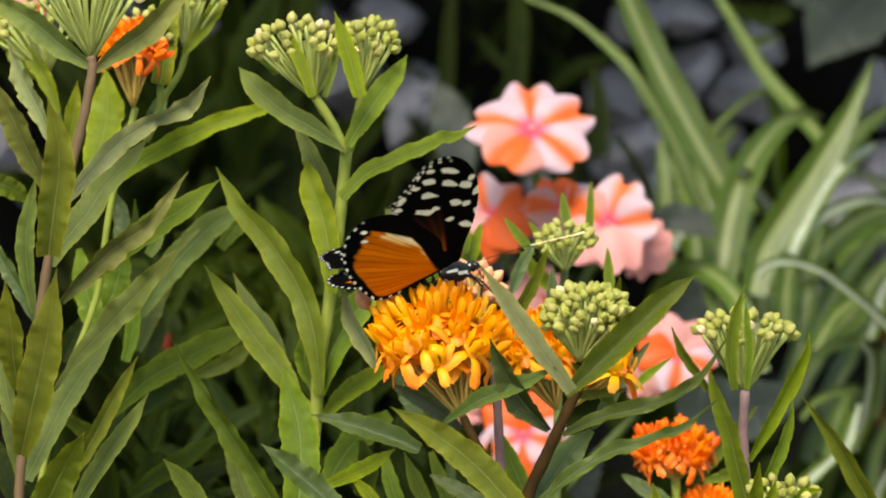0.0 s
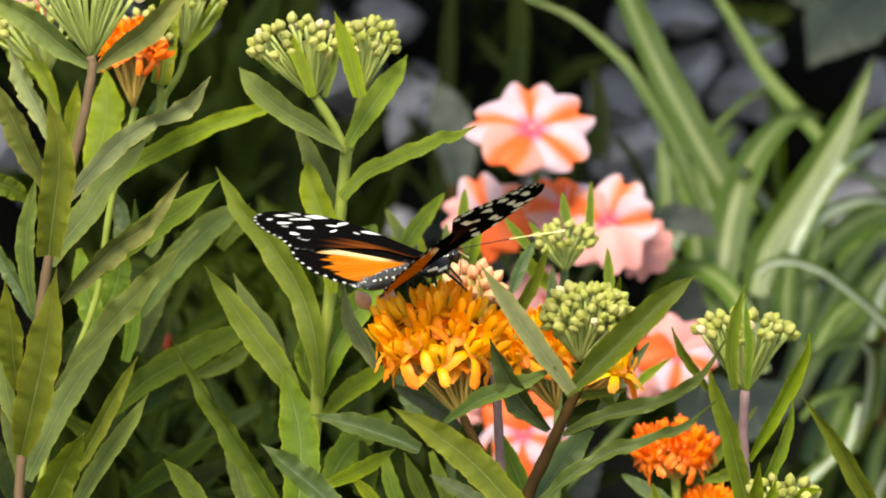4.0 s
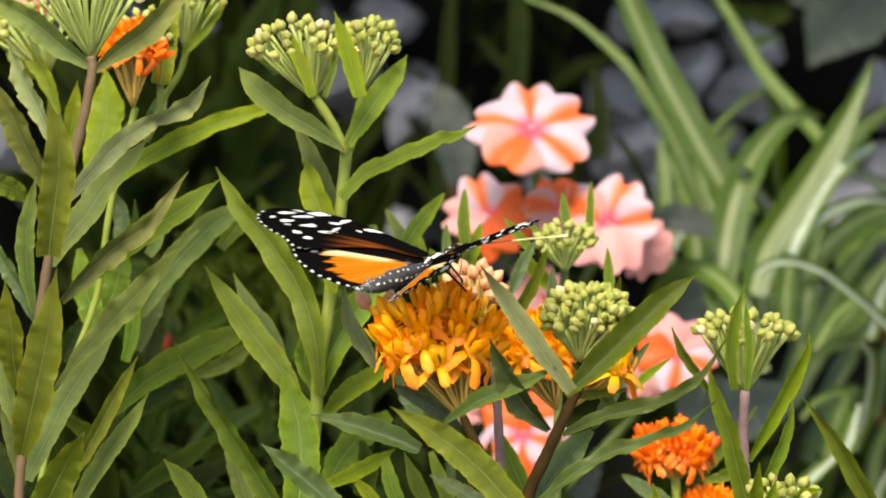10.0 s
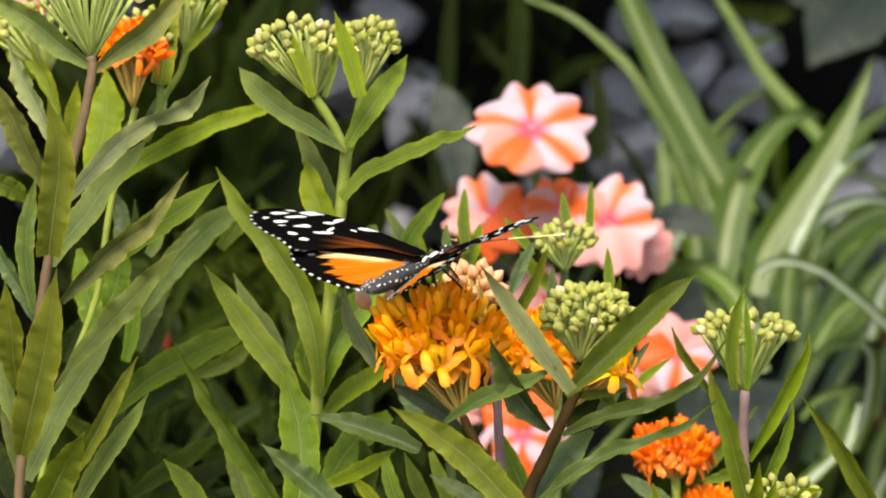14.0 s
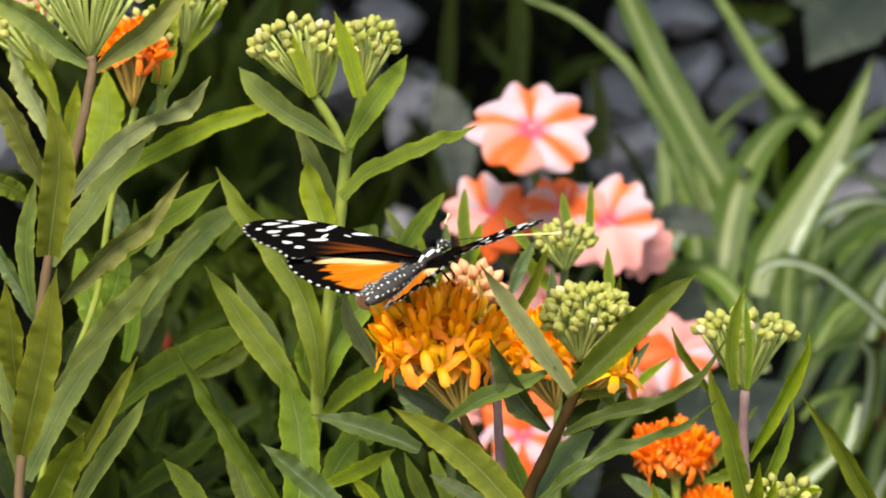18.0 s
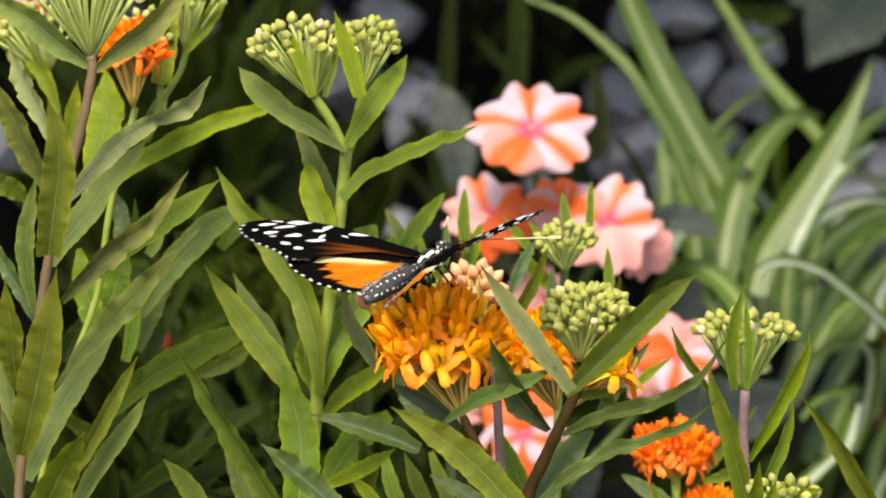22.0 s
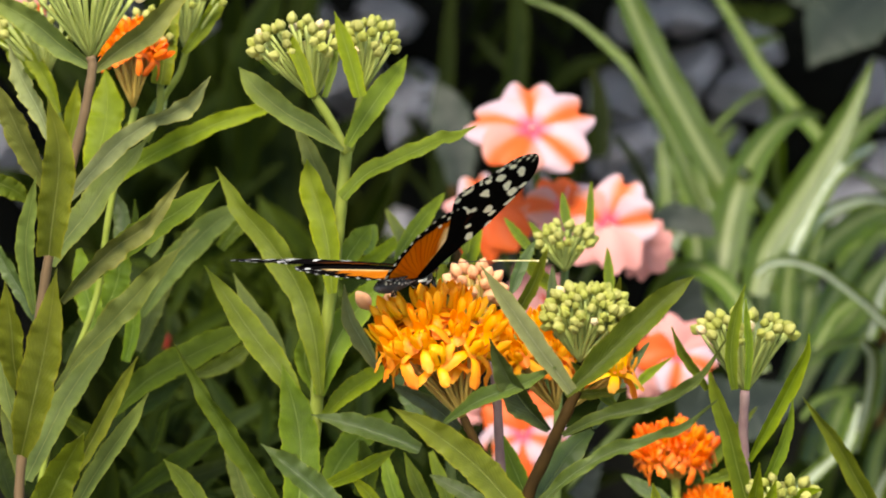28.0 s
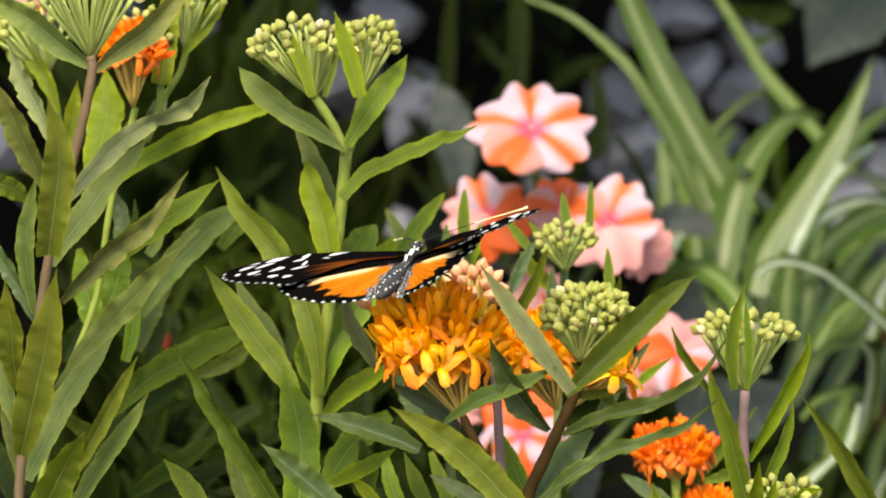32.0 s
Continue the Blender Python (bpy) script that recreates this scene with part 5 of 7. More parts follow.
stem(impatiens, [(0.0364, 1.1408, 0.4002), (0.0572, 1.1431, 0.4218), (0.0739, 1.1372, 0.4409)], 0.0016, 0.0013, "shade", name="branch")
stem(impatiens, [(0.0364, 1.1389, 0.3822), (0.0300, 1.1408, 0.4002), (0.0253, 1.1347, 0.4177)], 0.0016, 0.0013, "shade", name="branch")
impatiens_flower(impatiens, (0.0275, 1.1150, 0.5196), 0.0196, (0.06, -1, 1.05), 4, (0, 0, 4, 0, 0))
impatiens_flower(impatiens, (0.0514, 1.1120, 0.4907), 0.0160, (-0.2, -1, 0.4), -12, (0, 4, 2, 2, 0))
impatiens_flower(impatiens, (0.0382, 1.1350, 0.4931), 0.0132, (0.1, -1, 0.9), 10, (1, 4, 2, 0, 0))
impatiens_flower(impatiens, (0.0146, 1.1350, 0.4906), 0.0149, (-0.3, -1, 0.3), 20, (0, 2, 1, 1, 4))
impatiens_flower(impatiens, (0.0727, 1.1070, 0.4508), 0.0132, (0.2, -1, 0.4), 20, (2, 1, 0, 0, 2))
impatiens_flower(impatiens, (0.0247, 1.1000, 0.4271), 0.0148, (0.0, -1, 0.3), 40, (1, 0, 4, 0, 1))
impatiens_flower(impatiens, (0.0630, 1.1180, 0.4827), 0.0105, (0.2, -1, -0.1), 170, (2, 2, 2, 2, 2))
impatiens_flower(impatiens, (0.0298, 1.1400, 0.4659), 0.0107, (-0.1, -1, 0.1), 100, (2, 2, 0, 2, 2))
impatiens_flower(impatiens, (0.0645, 1.1300, 0.4405), 0.0078, (0.1, -1, 0.1), 50, (2, 2, 2, 2, 2))
impatiens_flower(impatiens, (-0.0987, 1.2473, 0.4366), 0.0039, (0.1, -1, 0.1), 20, (3, 1, 3, 3, 3))
impatiens_flower(impatiens, (-0.1377, 1.1800, 0.5545), 0.0081, (0.1, -1, 0.1), 50, (2, 2, 2, 4, 2))
impatiens_flower(impatiens, (0.0055, 1.1200, 0.4299), 0.0070, (0.1, -1, 0.1), 50, (2, 2, 2, 2, 2))
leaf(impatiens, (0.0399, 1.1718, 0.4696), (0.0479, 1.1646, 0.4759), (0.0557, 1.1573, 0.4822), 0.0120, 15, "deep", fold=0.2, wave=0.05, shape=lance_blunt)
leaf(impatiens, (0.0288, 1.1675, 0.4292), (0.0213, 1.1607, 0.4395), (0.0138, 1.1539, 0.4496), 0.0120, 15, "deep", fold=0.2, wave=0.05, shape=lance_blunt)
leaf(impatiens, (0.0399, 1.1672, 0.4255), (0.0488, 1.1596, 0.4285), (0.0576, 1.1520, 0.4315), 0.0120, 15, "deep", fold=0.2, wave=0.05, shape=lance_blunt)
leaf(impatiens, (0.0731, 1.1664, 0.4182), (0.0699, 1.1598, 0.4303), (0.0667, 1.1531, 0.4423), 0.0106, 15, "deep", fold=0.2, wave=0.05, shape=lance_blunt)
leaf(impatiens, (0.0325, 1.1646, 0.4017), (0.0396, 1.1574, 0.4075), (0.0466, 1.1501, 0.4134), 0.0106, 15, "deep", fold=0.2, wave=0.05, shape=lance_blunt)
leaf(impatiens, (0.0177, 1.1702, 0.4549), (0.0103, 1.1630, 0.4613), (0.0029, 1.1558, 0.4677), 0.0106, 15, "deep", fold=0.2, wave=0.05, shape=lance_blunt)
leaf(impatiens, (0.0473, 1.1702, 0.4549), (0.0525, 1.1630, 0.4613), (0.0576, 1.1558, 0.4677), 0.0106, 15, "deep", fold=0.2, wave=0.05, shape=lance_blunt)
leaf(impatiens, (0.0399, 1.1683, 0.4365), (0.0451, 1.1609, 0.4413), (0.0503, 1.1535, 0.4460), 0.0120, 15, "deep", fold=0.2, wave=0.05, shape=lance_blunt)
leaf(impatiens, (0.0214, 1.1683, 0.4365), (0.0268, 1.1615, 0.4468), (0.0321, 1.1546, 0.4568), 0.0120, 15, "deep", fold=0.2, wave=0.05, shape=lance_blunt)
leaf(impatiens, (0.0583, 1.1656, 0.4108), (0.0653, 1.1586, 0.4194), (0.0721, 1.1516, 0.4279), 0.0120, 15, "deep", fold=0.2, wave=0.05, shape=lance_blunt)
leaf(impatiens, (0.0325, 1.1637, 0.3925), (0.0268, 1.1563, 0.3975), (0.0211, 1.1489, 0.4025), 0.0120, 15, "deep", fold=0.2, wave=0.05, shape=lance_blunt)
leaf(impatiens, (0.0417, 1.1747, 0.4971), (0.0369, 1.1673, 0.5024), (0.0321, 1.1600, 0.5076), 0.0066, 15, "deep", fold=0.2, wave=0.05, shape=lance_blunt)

spider_plant = thing("spider_plant", (0.1400, 1.4328, 0.0000), "spider plant with arching cream-striped green straps", "plant", "plants behind the flowers")
long_leaf(spider_plant, [(0.1244, 1.3700, 0.4388), (0.1149, 1.3750, 0.4601), (0.1076, 1.3800, 0.4792), (0.0981, 1.3850, 0.4966), (0.0885, 1.3900, 0.5144), (0.0799, 1.3950, 0.5316), (0.0682, 1.4000, 0.5586)], [10.08, 12.27, 13.14, 13.14, 12.49, 11.39, 9.20], 8, STRAP, fold=0.3, wave=0.02)
long_leaf(spider_plant, [(0.1132, 1.4200, 0.4442), (0.0987, 1.4243, 0.4742), (0.0922, 1.4286, 0.4902), (0.0822, 1.4329, 0.5088), (0.0729, 1.4371, 0.5227), (0.0623, 1.4414, 0.5331), (0.0488, 1.4457, 0.5429), (0.0331, 1.4500, 0.5490)], [5.90, 6.35, 6.13, 5.22, 4.09, 3.18, 2.50, 1.59], 8, STRAP, fold=0.3, wave=0.02)
long_leaf(spider_plant, [(0.1030, 1.3300, 0.4351), (0.1044, 1.3414, 0.4507), (0.1077, 1.3529, 0.4666), (0.1132, 1.3643, 0.4823), (0.1208, 1.3757, 0.4936), (0.1308, 1.3871, 0.5030), (0.1406, 1.3986, 0.5057), (0.1486, 1.4100, 0.5041)], [8.67, 13.43, 13.87, 13.00, 10.83, 7.37, 4.77, 0.87], -8, STRAP, fold=0.3, wave=0.02)
long_leaf(spider_plant, [(0.1136, 1.3200, 0.4447), (0.1188, 1.3280, 0.4606), (0.1311, 1.3360, 0.4784), (0.1427, 1.3440, 0.4950), (0.1535, 1.3520, 0.5118), (0.1629, 1.3600, 0.5305)], [9.75, 12.72, 13.56, 11.44, 7.63, 0.00], 8, STRAP, fold=0.3, wave=0.02)
long_leaf(spider_plant, [(0.1640, 1.5000, 0.4758), (0.1572, 1.5040, 0.4885), (0.1457, 1.5080, 0.5024), (0.1346, 1.5120, 0.5152), (0.1253, 1.5160, 0.5311), (0.1145, 1.5200, 0.5489)], [6.21, 6.21, 6.69, 6.21, 4.78, 3.34], 8, STRAP, fold=0.3, wave=0.02)
long_leaf(spider_plant, [(0.1256, 1.5200, 0.5254), (0.1352, 1.5400, 0.5276), (0.1465, 1.5600, 0.5286)], [3.41, 4.87, 1.46], -8, STRAP, fold=0.3, wave=0.02)
long_leaf(spider_plant, [(0.1088, 1.5200, 0.4837), (0.1212, 1.5333, 0.4962), (0.1324, 1.5467, 0.5035), (0.1404, 1.5600, 0.5037), (0.1452, 1.5733, 0.4895), (0.1476, 1.5867, 0.4686), (0.1510, 1.6000, 0.4549)], [1.97, 2.22, 2.47, 2.71, 5.92, 7.40, 4.93], -8, STRAP, fold=0.3, wave=0.02)
long_leaf(spider_plant, [(0.1319, 1.3600, 0.4551), (0.1448, 1.3867, 0.4753), (0.1567, 1.4133, 0.4847), (0.1727, 1.4400, 0.4907)], [7.00, 8.87, 8.40, 3.27], -20, STRAP_PALE, fold=0.3, wave=0.02)
long_leaf(spider_plant, [(0.1423, 1.4000, 0.4664), (0.1545, 1.4133, 0.4852), (0.1666, 1.4267, 0.4984), (0.1798, 1.4400, 0.5061)], [6.29, 6.74, 6.74, 3.59], -8, STRAP, fold=0.3, wave=0.02)
long_leaf(spider_plant, [(0.1320, 1.3600, 0.4508), (0.1442, 1.3800, 0.4657), (0.1576, 1.4000, 0.4703), (0.1710, 1.4200, 0.4703), (0.1848, 1.4400, 0.4657)], [5.76, 5.76, 5.31, 4.87, 3.99], -8, STRAP_PALE, fold=0.3, wave=0.02)
long_leaf(spider_plant, [(0.1424, 1.4200, 0.4375), (0.1555, 1.4400, 0.4512), (0.1714, 1.4600, 0.4595), (0.1899, 1.4800, 0.4634)], [6.88, 10.09, 10.09, 6.88], -8, STRAP, fold=0.3, wave=0.02)
long_leaf(spider_plant, [(0.1153, 1.3000, 0.4181), (0.1092, 1.3167, 0.4399), (0.1004, 1.3333, 0.4499), (0.0919, 1.3500, 0.4511), (0.0853, 1.3667, 0.4453), (0.0799, 1.3833, 0.4329), (0.0778, 1.4000, 0.4197)], [7.41, 8.72, 7.84, 6.54, 6.10, 4.79, 1.74], 14, STRAP, fold=0.3, wave=0.02)
long_leaf(spider_plant, [(0.1124, 1.3600, 0.4874), (0.1200, 1.3733, 0.4780), (0.1270, 1.3867, 0.4685), (0.1309, 1.4000, 0.4619)], [4.36, 6.98, 8.29, 5.67], -8, STRAP_PALE, fold=0.3, wave=0.02)
long_leaf(spider_plant, [(0.1312, 1.3800, 0.4201), (0.1327, 1.3933, 0.4339), (0.1352, 1.4067, 0.4479), (0.1377, 1.4200, 0.4600)], [8.86, 9.30, 7.53, 2.21], 8, STRAP, fold=0.3, wave=0.02)
long_leaf(spider_plant, [(0.1388, 1.4000, 0.4162), (0.1423, 1.4133, 0.4270), (0.1457, 1.4267, 0.4435), (0.1514, 1.4400, 0.4580)], [9.88, 9.88, 8.08, 2.25], 8, STRAP, fold=0.3, wave=0.02)
long_leaf(spider_plant, [(0.1240, 1.4000, 0.4175), (0.1262, 1.4133, 0.4248), (0.1262, 1.4267, 0.4367), (0.1215, 1.4400, 0.4534)], [8.98, 9.88, 8.98, 3.14], 8, STRAP, fold=0.3, wave=0.02)
long_leaf(spider_plant, [(0.1462, 1.4200, 0.4172), (0.1558, 1.4400, 0.4283), (0.1647, 1.4600, 0.4375), (0.1808, 1.4800, 0.4517)], [9.17, 10.55, 9.17, 4.59], -8, STRAP, fold=0.3, wave=0.02)
long_leaf(spider_plant, [(0.1464, 1.3600, 0.4236), (0.1562, 1.3733, 0.4297), (0.1663, 1.3867, 0.4413), (0.1821, 1.4000, 0.4553)], [9.60, 10.48, 8.73, 4.36], -8, STRAP, fold=0.3, wave=0.02)
long_leaf(spider_plant, [(0.0924, 1.4800, 0.4353), (0.0926, 1.4933, 0.4527), (0.0928, 1.5067, 0.4681), (0.0916, 1.5200, 0.4861)], [7.12, 7.59, 7.12, 2.85], 8, STRAP, fold=0.3, wave=0.02)
long_leaf(spider_plant, [(0.1043, 1.5000, 0.4283), (0.1058, 1.5133, 0.4460), (0.1042, 1.5267, 0.4615), (0.0982, 1.5400, 0.4797)], [8.17, 9.62, 8.65, 3.85], 8, STRAP, fold=0.3, wave=0.02)
long_leaf(spider_plant, [(0.1101, 1.4600, 0.4236), (0.1109, 1.4733, 0.4454), (0.1089, 1.4867, 0.4651), (0.1056, 1.5000, 0.4781)], [8.43, 10.30, 9.36, 4.68], 8, STRAP, fold=0.3, wave=0.02)
long_leaf(spider_plant, [(0.0933, 1.4600, 0.4468), (0.0969, 1.4800, 0.4505), (0.1053, 1.5000, 0.4509), (0.1120, 1.5200, 0.4453)], [5.18, 5.66, 6.13, 4.71], -8, STRAP_PALE, fold=0.3, wave=0.02)
long_leaf(spider_plant, [(0.1216, 1.4400, 0.4398), (0.1203, 1.4533, 0.4567), (0.1250, 1.4667, 0.4716), (0.1320, 1.4800, 0.4844)], [6.93, 10.16, 9.24, 3.69], 8, STRAP, fold=0.3, wave=0.02)
long_leaf(spider_plant, [(0.1623, 1.4800, 0.4376), (0.1738, 1.5000, 0.4450), (0.1952, 1.5200, 0.4501)], [4.74, 8.07, 6.17], -8, STRAP, fold=0.3, wave=0.02)
long_leaf(spider_plant, [(0.1500, 1.5000, 0.4687), (0.1567, 1.5200, 0.4741), (0.1658, 1.5400, 0.4846)], [7.21, 9.62, 4.81], -8, STRAP, fold=0.3, wave=0.02)
long_leaf(spider_plant, [(0.1654, 1.4500, 0.4799), (0.1752, 1.4650, 0.4745), (0.1899, 1.4800, 0.4653)], [3.24, 5.10, 5.56], -8, STRAP_PALE, fold=0.3, wave=0.02)
long_leaf(spider_plant, [(0.1066, 1.5200, 0.4669), (0.1151, 1.5400, 0.4797), (0.1263, 1.5600, 0.4892)], [7.31, 8.77, 2.44], -8, STRAP, fold=0.3, wave=0.02)
long_leaf(spider_plant, [(0.0740, 1.5400, 0.4870), (0.0823, 1.5600, 0.4757), (0.0897, 1.5800, 0.4617), (0.0947, 1.6000, 0.4422)], [2.48, 4.47, 4.97, 4.97], 8, STRAP_PALE, fold=0.3, wave=0.02)
long_leaf(spider_plant, [(0.1118, 1.2800, 0.4563), (0.1166, 1.2933, 0.4581), (0.1258, 1.3067, 0.4581), (0.1385, 1.3200, 0.4533), (0.1509, 1.3333, 0.4442), (0.1628, 1.3467, 0.4339), (0.1753, 1.3600, 0.4201)], [3.08, 3.52, 3.74, 3.96, 4.18, 3.96, 3.52], -20, STRAP_PALE, fold=0.3, wave=0.02)
long_leaf(spider_plant, [(0.1315, 1.3000, 0.4210), (0.1382, 1.3133, 0.4238), (0.1475, 1.3267, 0.4254), (0.1561, 1.3400, 0.4247)], [2.92, 3.55, 3.55, 2.09], -8, STRAP, fold=0.3, wave=0.02)
long_leaf(spider_plant, [(0.1284, 1.2800, 0.4042), (0.1354, 1.2933, 0.4091), (0.1450, 1.3067, 0.4105), (0.1532, 1.3200, 0.4098)], [2.47, 3.50, 3.70, 2.06], -8, STRAP, fold=0.3, wave=0.02)
long_leaf(spider_plant, [(0.1429, 1.2200, 0.4398), (0.1481, 1.2350, 0.4339), (0.1505, 1.2500, 0.4251), (0.1505, 1.2650, 0.4099), (0.1480, 1.2800, 0.3923)], [2.78, 4.77, 4.97, 5.17, 3.98], 10, STRAP_PALE, fold=0.3, wave=0.02)
long_leaf(spider_plant, [(0.1390, 1.2500, 0.3941), (0.1433, 1.2633, 0.3980), (0.1471, 1.2767, 0.4030), (0.1506, 1.2900, 0.4082)], [4.82, 5.42, 5.02, 1.61], -8, STRAP_PALE, fold=0.3, wave=0.02)
long_leaf(spider_plant, [(0.1397, 1.3000, 0.3865), (0.1435, 1.3133, 0.3932), (0.1478, 1.3267, 0.4000), (0.1521, 1.3400, 0.4053)], [7.10, 7.72, 7.10, 2.92], -8, STRAP, fold=0.3, wave=0.02)
long_leaf(spider_plant, [(0.1181, 1.2400, 0.3789), (0.1279, 1.2567, 0.3856), (0.1376, 1.2733, 0.3901), (0.1455, 1.2900, 0.3935)], [4.80, 5.20, 4.80, 2.40], -8, STRAP_PALE, fold=0.3, wave=0.02)
long_leaf(spider_plant, [(0.1378, 1.3300, 0.4224), (0.1451, 1.3400, 0.4326), (0.1525, 1.3500, 0.4378), (0.1600, 1.3600, 0.4400)], [4.68, 6.38, 6.38, 2.55], -8, STRAP, fold=0.3, wave=0.02)
long_leaf(spider_plant, [(0.1503, 1.2400, 0.3779), (0.1543, 1.2600, 0.3814), (0.1603, 1.2800, 0.3851)], [4.38, 5.18, 3.99], -8, STRAP_PALE, fold=0.3, wave=0.02)
long_leaf(spider_plant, [(0.1627, 1.3600, 0.3924), (0.1668, 1.3733, 0.4013), (0.1704, 1.3867, 0.4104), (0.1781, 1.4000, 0.4197)], [4.80, 6.55, 6.55, 4.36], 8, STRAP_SHADED, fold=0.3, wave=0.02)
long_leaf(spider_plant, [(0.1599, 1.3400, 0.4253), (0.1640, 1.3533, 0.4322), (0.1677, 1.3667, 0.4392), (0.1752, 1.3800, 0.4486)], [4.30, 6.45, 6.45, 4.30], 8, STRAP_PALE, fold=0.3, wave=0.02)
long_leaf(spider_plant, [(0.1423, 1.4600, 0.3818), (0.1527, 1.4733, 0.3986), (0.1633, 1.4867, 0.4086), (0.1789, 1.5000, 0.4140)], [6.09, 7.96, 7.96, 4.68], -8, STRAP_SHADED, fold=0.3, wave=0.02)
long_leaf(spider_plant, [(0.1376, 1.4600, 0.3864), (0.1457, 1.4733, 0.4009), (0.1515, 1.4867, 0.4157), (0.1551, 1.5000, 0.4283)], [6.09, 8.43, 7.96, 3.28], 8, STRAP_SHADED, fold=0.3, wave=0.02)
long_leaf(spider_plant, [(0.1560, 1.4800, 0.3764), (0.1666, 1.4933, 0.3935), (0.1751, 1.5067, 0.4036), (0.1861, 1.5200, 0.4115)], [6.17, 8.54, 8.07, 3.32], -8, STRAP_SHADED, fold=0.3, wave=0.02)
long_leaf(spider_plant, [(0.1515, 1.4800, 0.3551), (0.1574, 1.4933, 0.3672), (0.1683, 1.5067, 0.3772), (0.1817, 1.5200, 0.3801)], [6.17, 7.12, 7.12, 3.32], -8, STRAP_SHADED, fold=0.3, wave=0.02)
long_leaf(spider_plant, [(0.1323, 1.4800, 0.4024), (0.1338, 1.4933, 0.4149), (0.1368, 1.5067, 0.4276), (0.1407, 1.5200, 0.4429)], [7.12, 9.49, 9.49, 4.74], 8, STRAP_SHADED, fold=0.3, wave=0.02)
long_leaf(spider_plant, [(0.1775, 1.4800, 0.3408), (0.1820, 1.5000, 0.3566), (0.1903, 1.5200, 0.3679)], [6.17, 7.12, 4.74], 8, STRAP_SHADED, fold=0.3, wave=0.02)


broad_leaf_plant = thing("broad_leaf_plant", (0.2033, 1.7902, 0.0000), "dark broad-leaved plant in the shade", "plant", "plants behind the flowers")
stem(broad_leaf_plant, [(0.2270, 1.8500, 0.0000), (0.2270, 1.8500, 0.1976), (0.2270, 1.8500, 0.3294), (0.2286, 1.8050, 0.4505), (0.2244, 1.7600, 0.5480)], 0.00203, 0.00145, "brown")
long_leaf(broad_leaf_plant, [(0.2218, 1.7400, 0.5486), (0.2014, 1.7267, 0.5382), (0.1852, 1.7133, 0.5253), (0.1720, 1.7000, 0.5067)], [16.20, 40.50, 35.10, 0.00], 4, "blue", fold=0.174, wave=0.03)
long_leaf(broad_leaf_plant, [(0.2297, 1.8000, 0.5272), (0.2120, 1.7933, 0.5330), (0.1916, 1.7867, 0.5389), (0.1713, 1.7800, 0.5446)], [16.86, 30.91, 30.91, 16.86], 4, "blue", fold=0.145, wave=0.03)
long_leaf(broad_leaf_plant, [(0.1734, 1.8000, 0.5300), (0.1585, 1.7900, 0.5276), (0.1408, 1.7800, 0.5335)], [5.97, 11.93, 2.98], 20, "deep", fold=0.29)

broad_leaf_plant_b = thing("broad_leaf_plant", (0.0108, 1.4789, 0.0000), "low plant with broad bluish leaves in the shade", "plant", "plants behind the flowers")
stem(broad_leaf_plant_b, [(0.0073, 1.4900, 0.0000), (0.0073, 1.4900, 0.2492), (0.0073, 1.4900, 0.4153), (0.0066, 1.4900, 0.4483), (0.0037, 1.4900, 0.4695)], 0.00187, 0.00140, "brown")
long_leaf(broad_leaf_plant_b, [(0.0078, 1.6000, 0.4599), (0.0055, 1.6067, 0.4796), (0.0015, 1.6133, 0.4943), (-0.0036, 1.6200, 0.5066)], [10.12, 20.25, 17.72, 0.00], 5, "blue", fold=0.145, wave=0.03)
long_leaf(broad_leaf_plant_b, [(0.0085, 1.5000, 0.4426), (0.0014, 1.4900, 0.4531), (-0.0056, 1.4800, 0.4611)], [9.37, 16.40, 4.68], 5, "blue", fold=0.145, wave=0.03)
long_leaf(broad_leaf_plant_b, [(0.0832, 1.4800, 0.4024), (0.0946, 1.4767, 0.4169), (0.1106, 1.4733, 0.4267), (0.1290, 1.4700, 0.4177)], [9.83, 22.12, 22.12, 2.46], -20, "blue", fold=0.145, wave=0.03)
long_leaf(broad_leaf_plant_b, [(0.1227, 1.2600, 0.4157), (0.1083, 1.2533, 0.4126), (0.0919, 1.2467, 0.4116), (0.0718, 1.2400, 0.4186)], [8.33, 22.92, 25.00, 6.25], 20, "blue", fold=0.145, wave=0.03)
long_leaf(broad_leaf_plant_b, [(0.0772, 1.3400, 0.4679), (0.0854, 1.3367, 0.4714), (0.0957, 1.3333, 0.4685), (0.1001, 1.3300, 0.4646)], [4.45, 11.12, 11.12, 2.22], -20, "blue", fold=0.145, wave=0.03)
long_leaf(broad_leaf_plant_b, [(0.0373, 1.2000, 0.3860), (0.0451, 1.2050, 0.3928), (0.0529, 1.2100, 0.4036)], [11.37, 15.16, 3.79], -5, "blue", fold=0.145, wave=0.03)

dark_reed = thing("reed_plant", (-0.0761, 1.7200, 0.0000), "upright strap leaves, shade of the bank put into their colour", "plant", "plants behind the flowers")
# near-black green: the bank's shade is painted into these straps
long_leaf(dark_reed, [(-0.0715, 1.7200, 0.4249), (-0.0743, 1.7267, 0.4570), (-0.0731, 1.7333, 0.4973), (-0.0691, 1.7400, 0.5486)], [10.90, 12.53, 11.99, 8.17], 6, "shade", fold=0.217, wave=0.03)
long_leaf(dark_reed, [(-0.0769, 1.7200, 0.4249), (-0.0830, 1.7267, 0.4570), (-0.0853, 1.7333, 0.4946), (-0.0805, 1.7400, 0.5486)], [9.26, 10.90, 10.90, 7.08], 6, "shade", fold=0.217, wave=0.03)
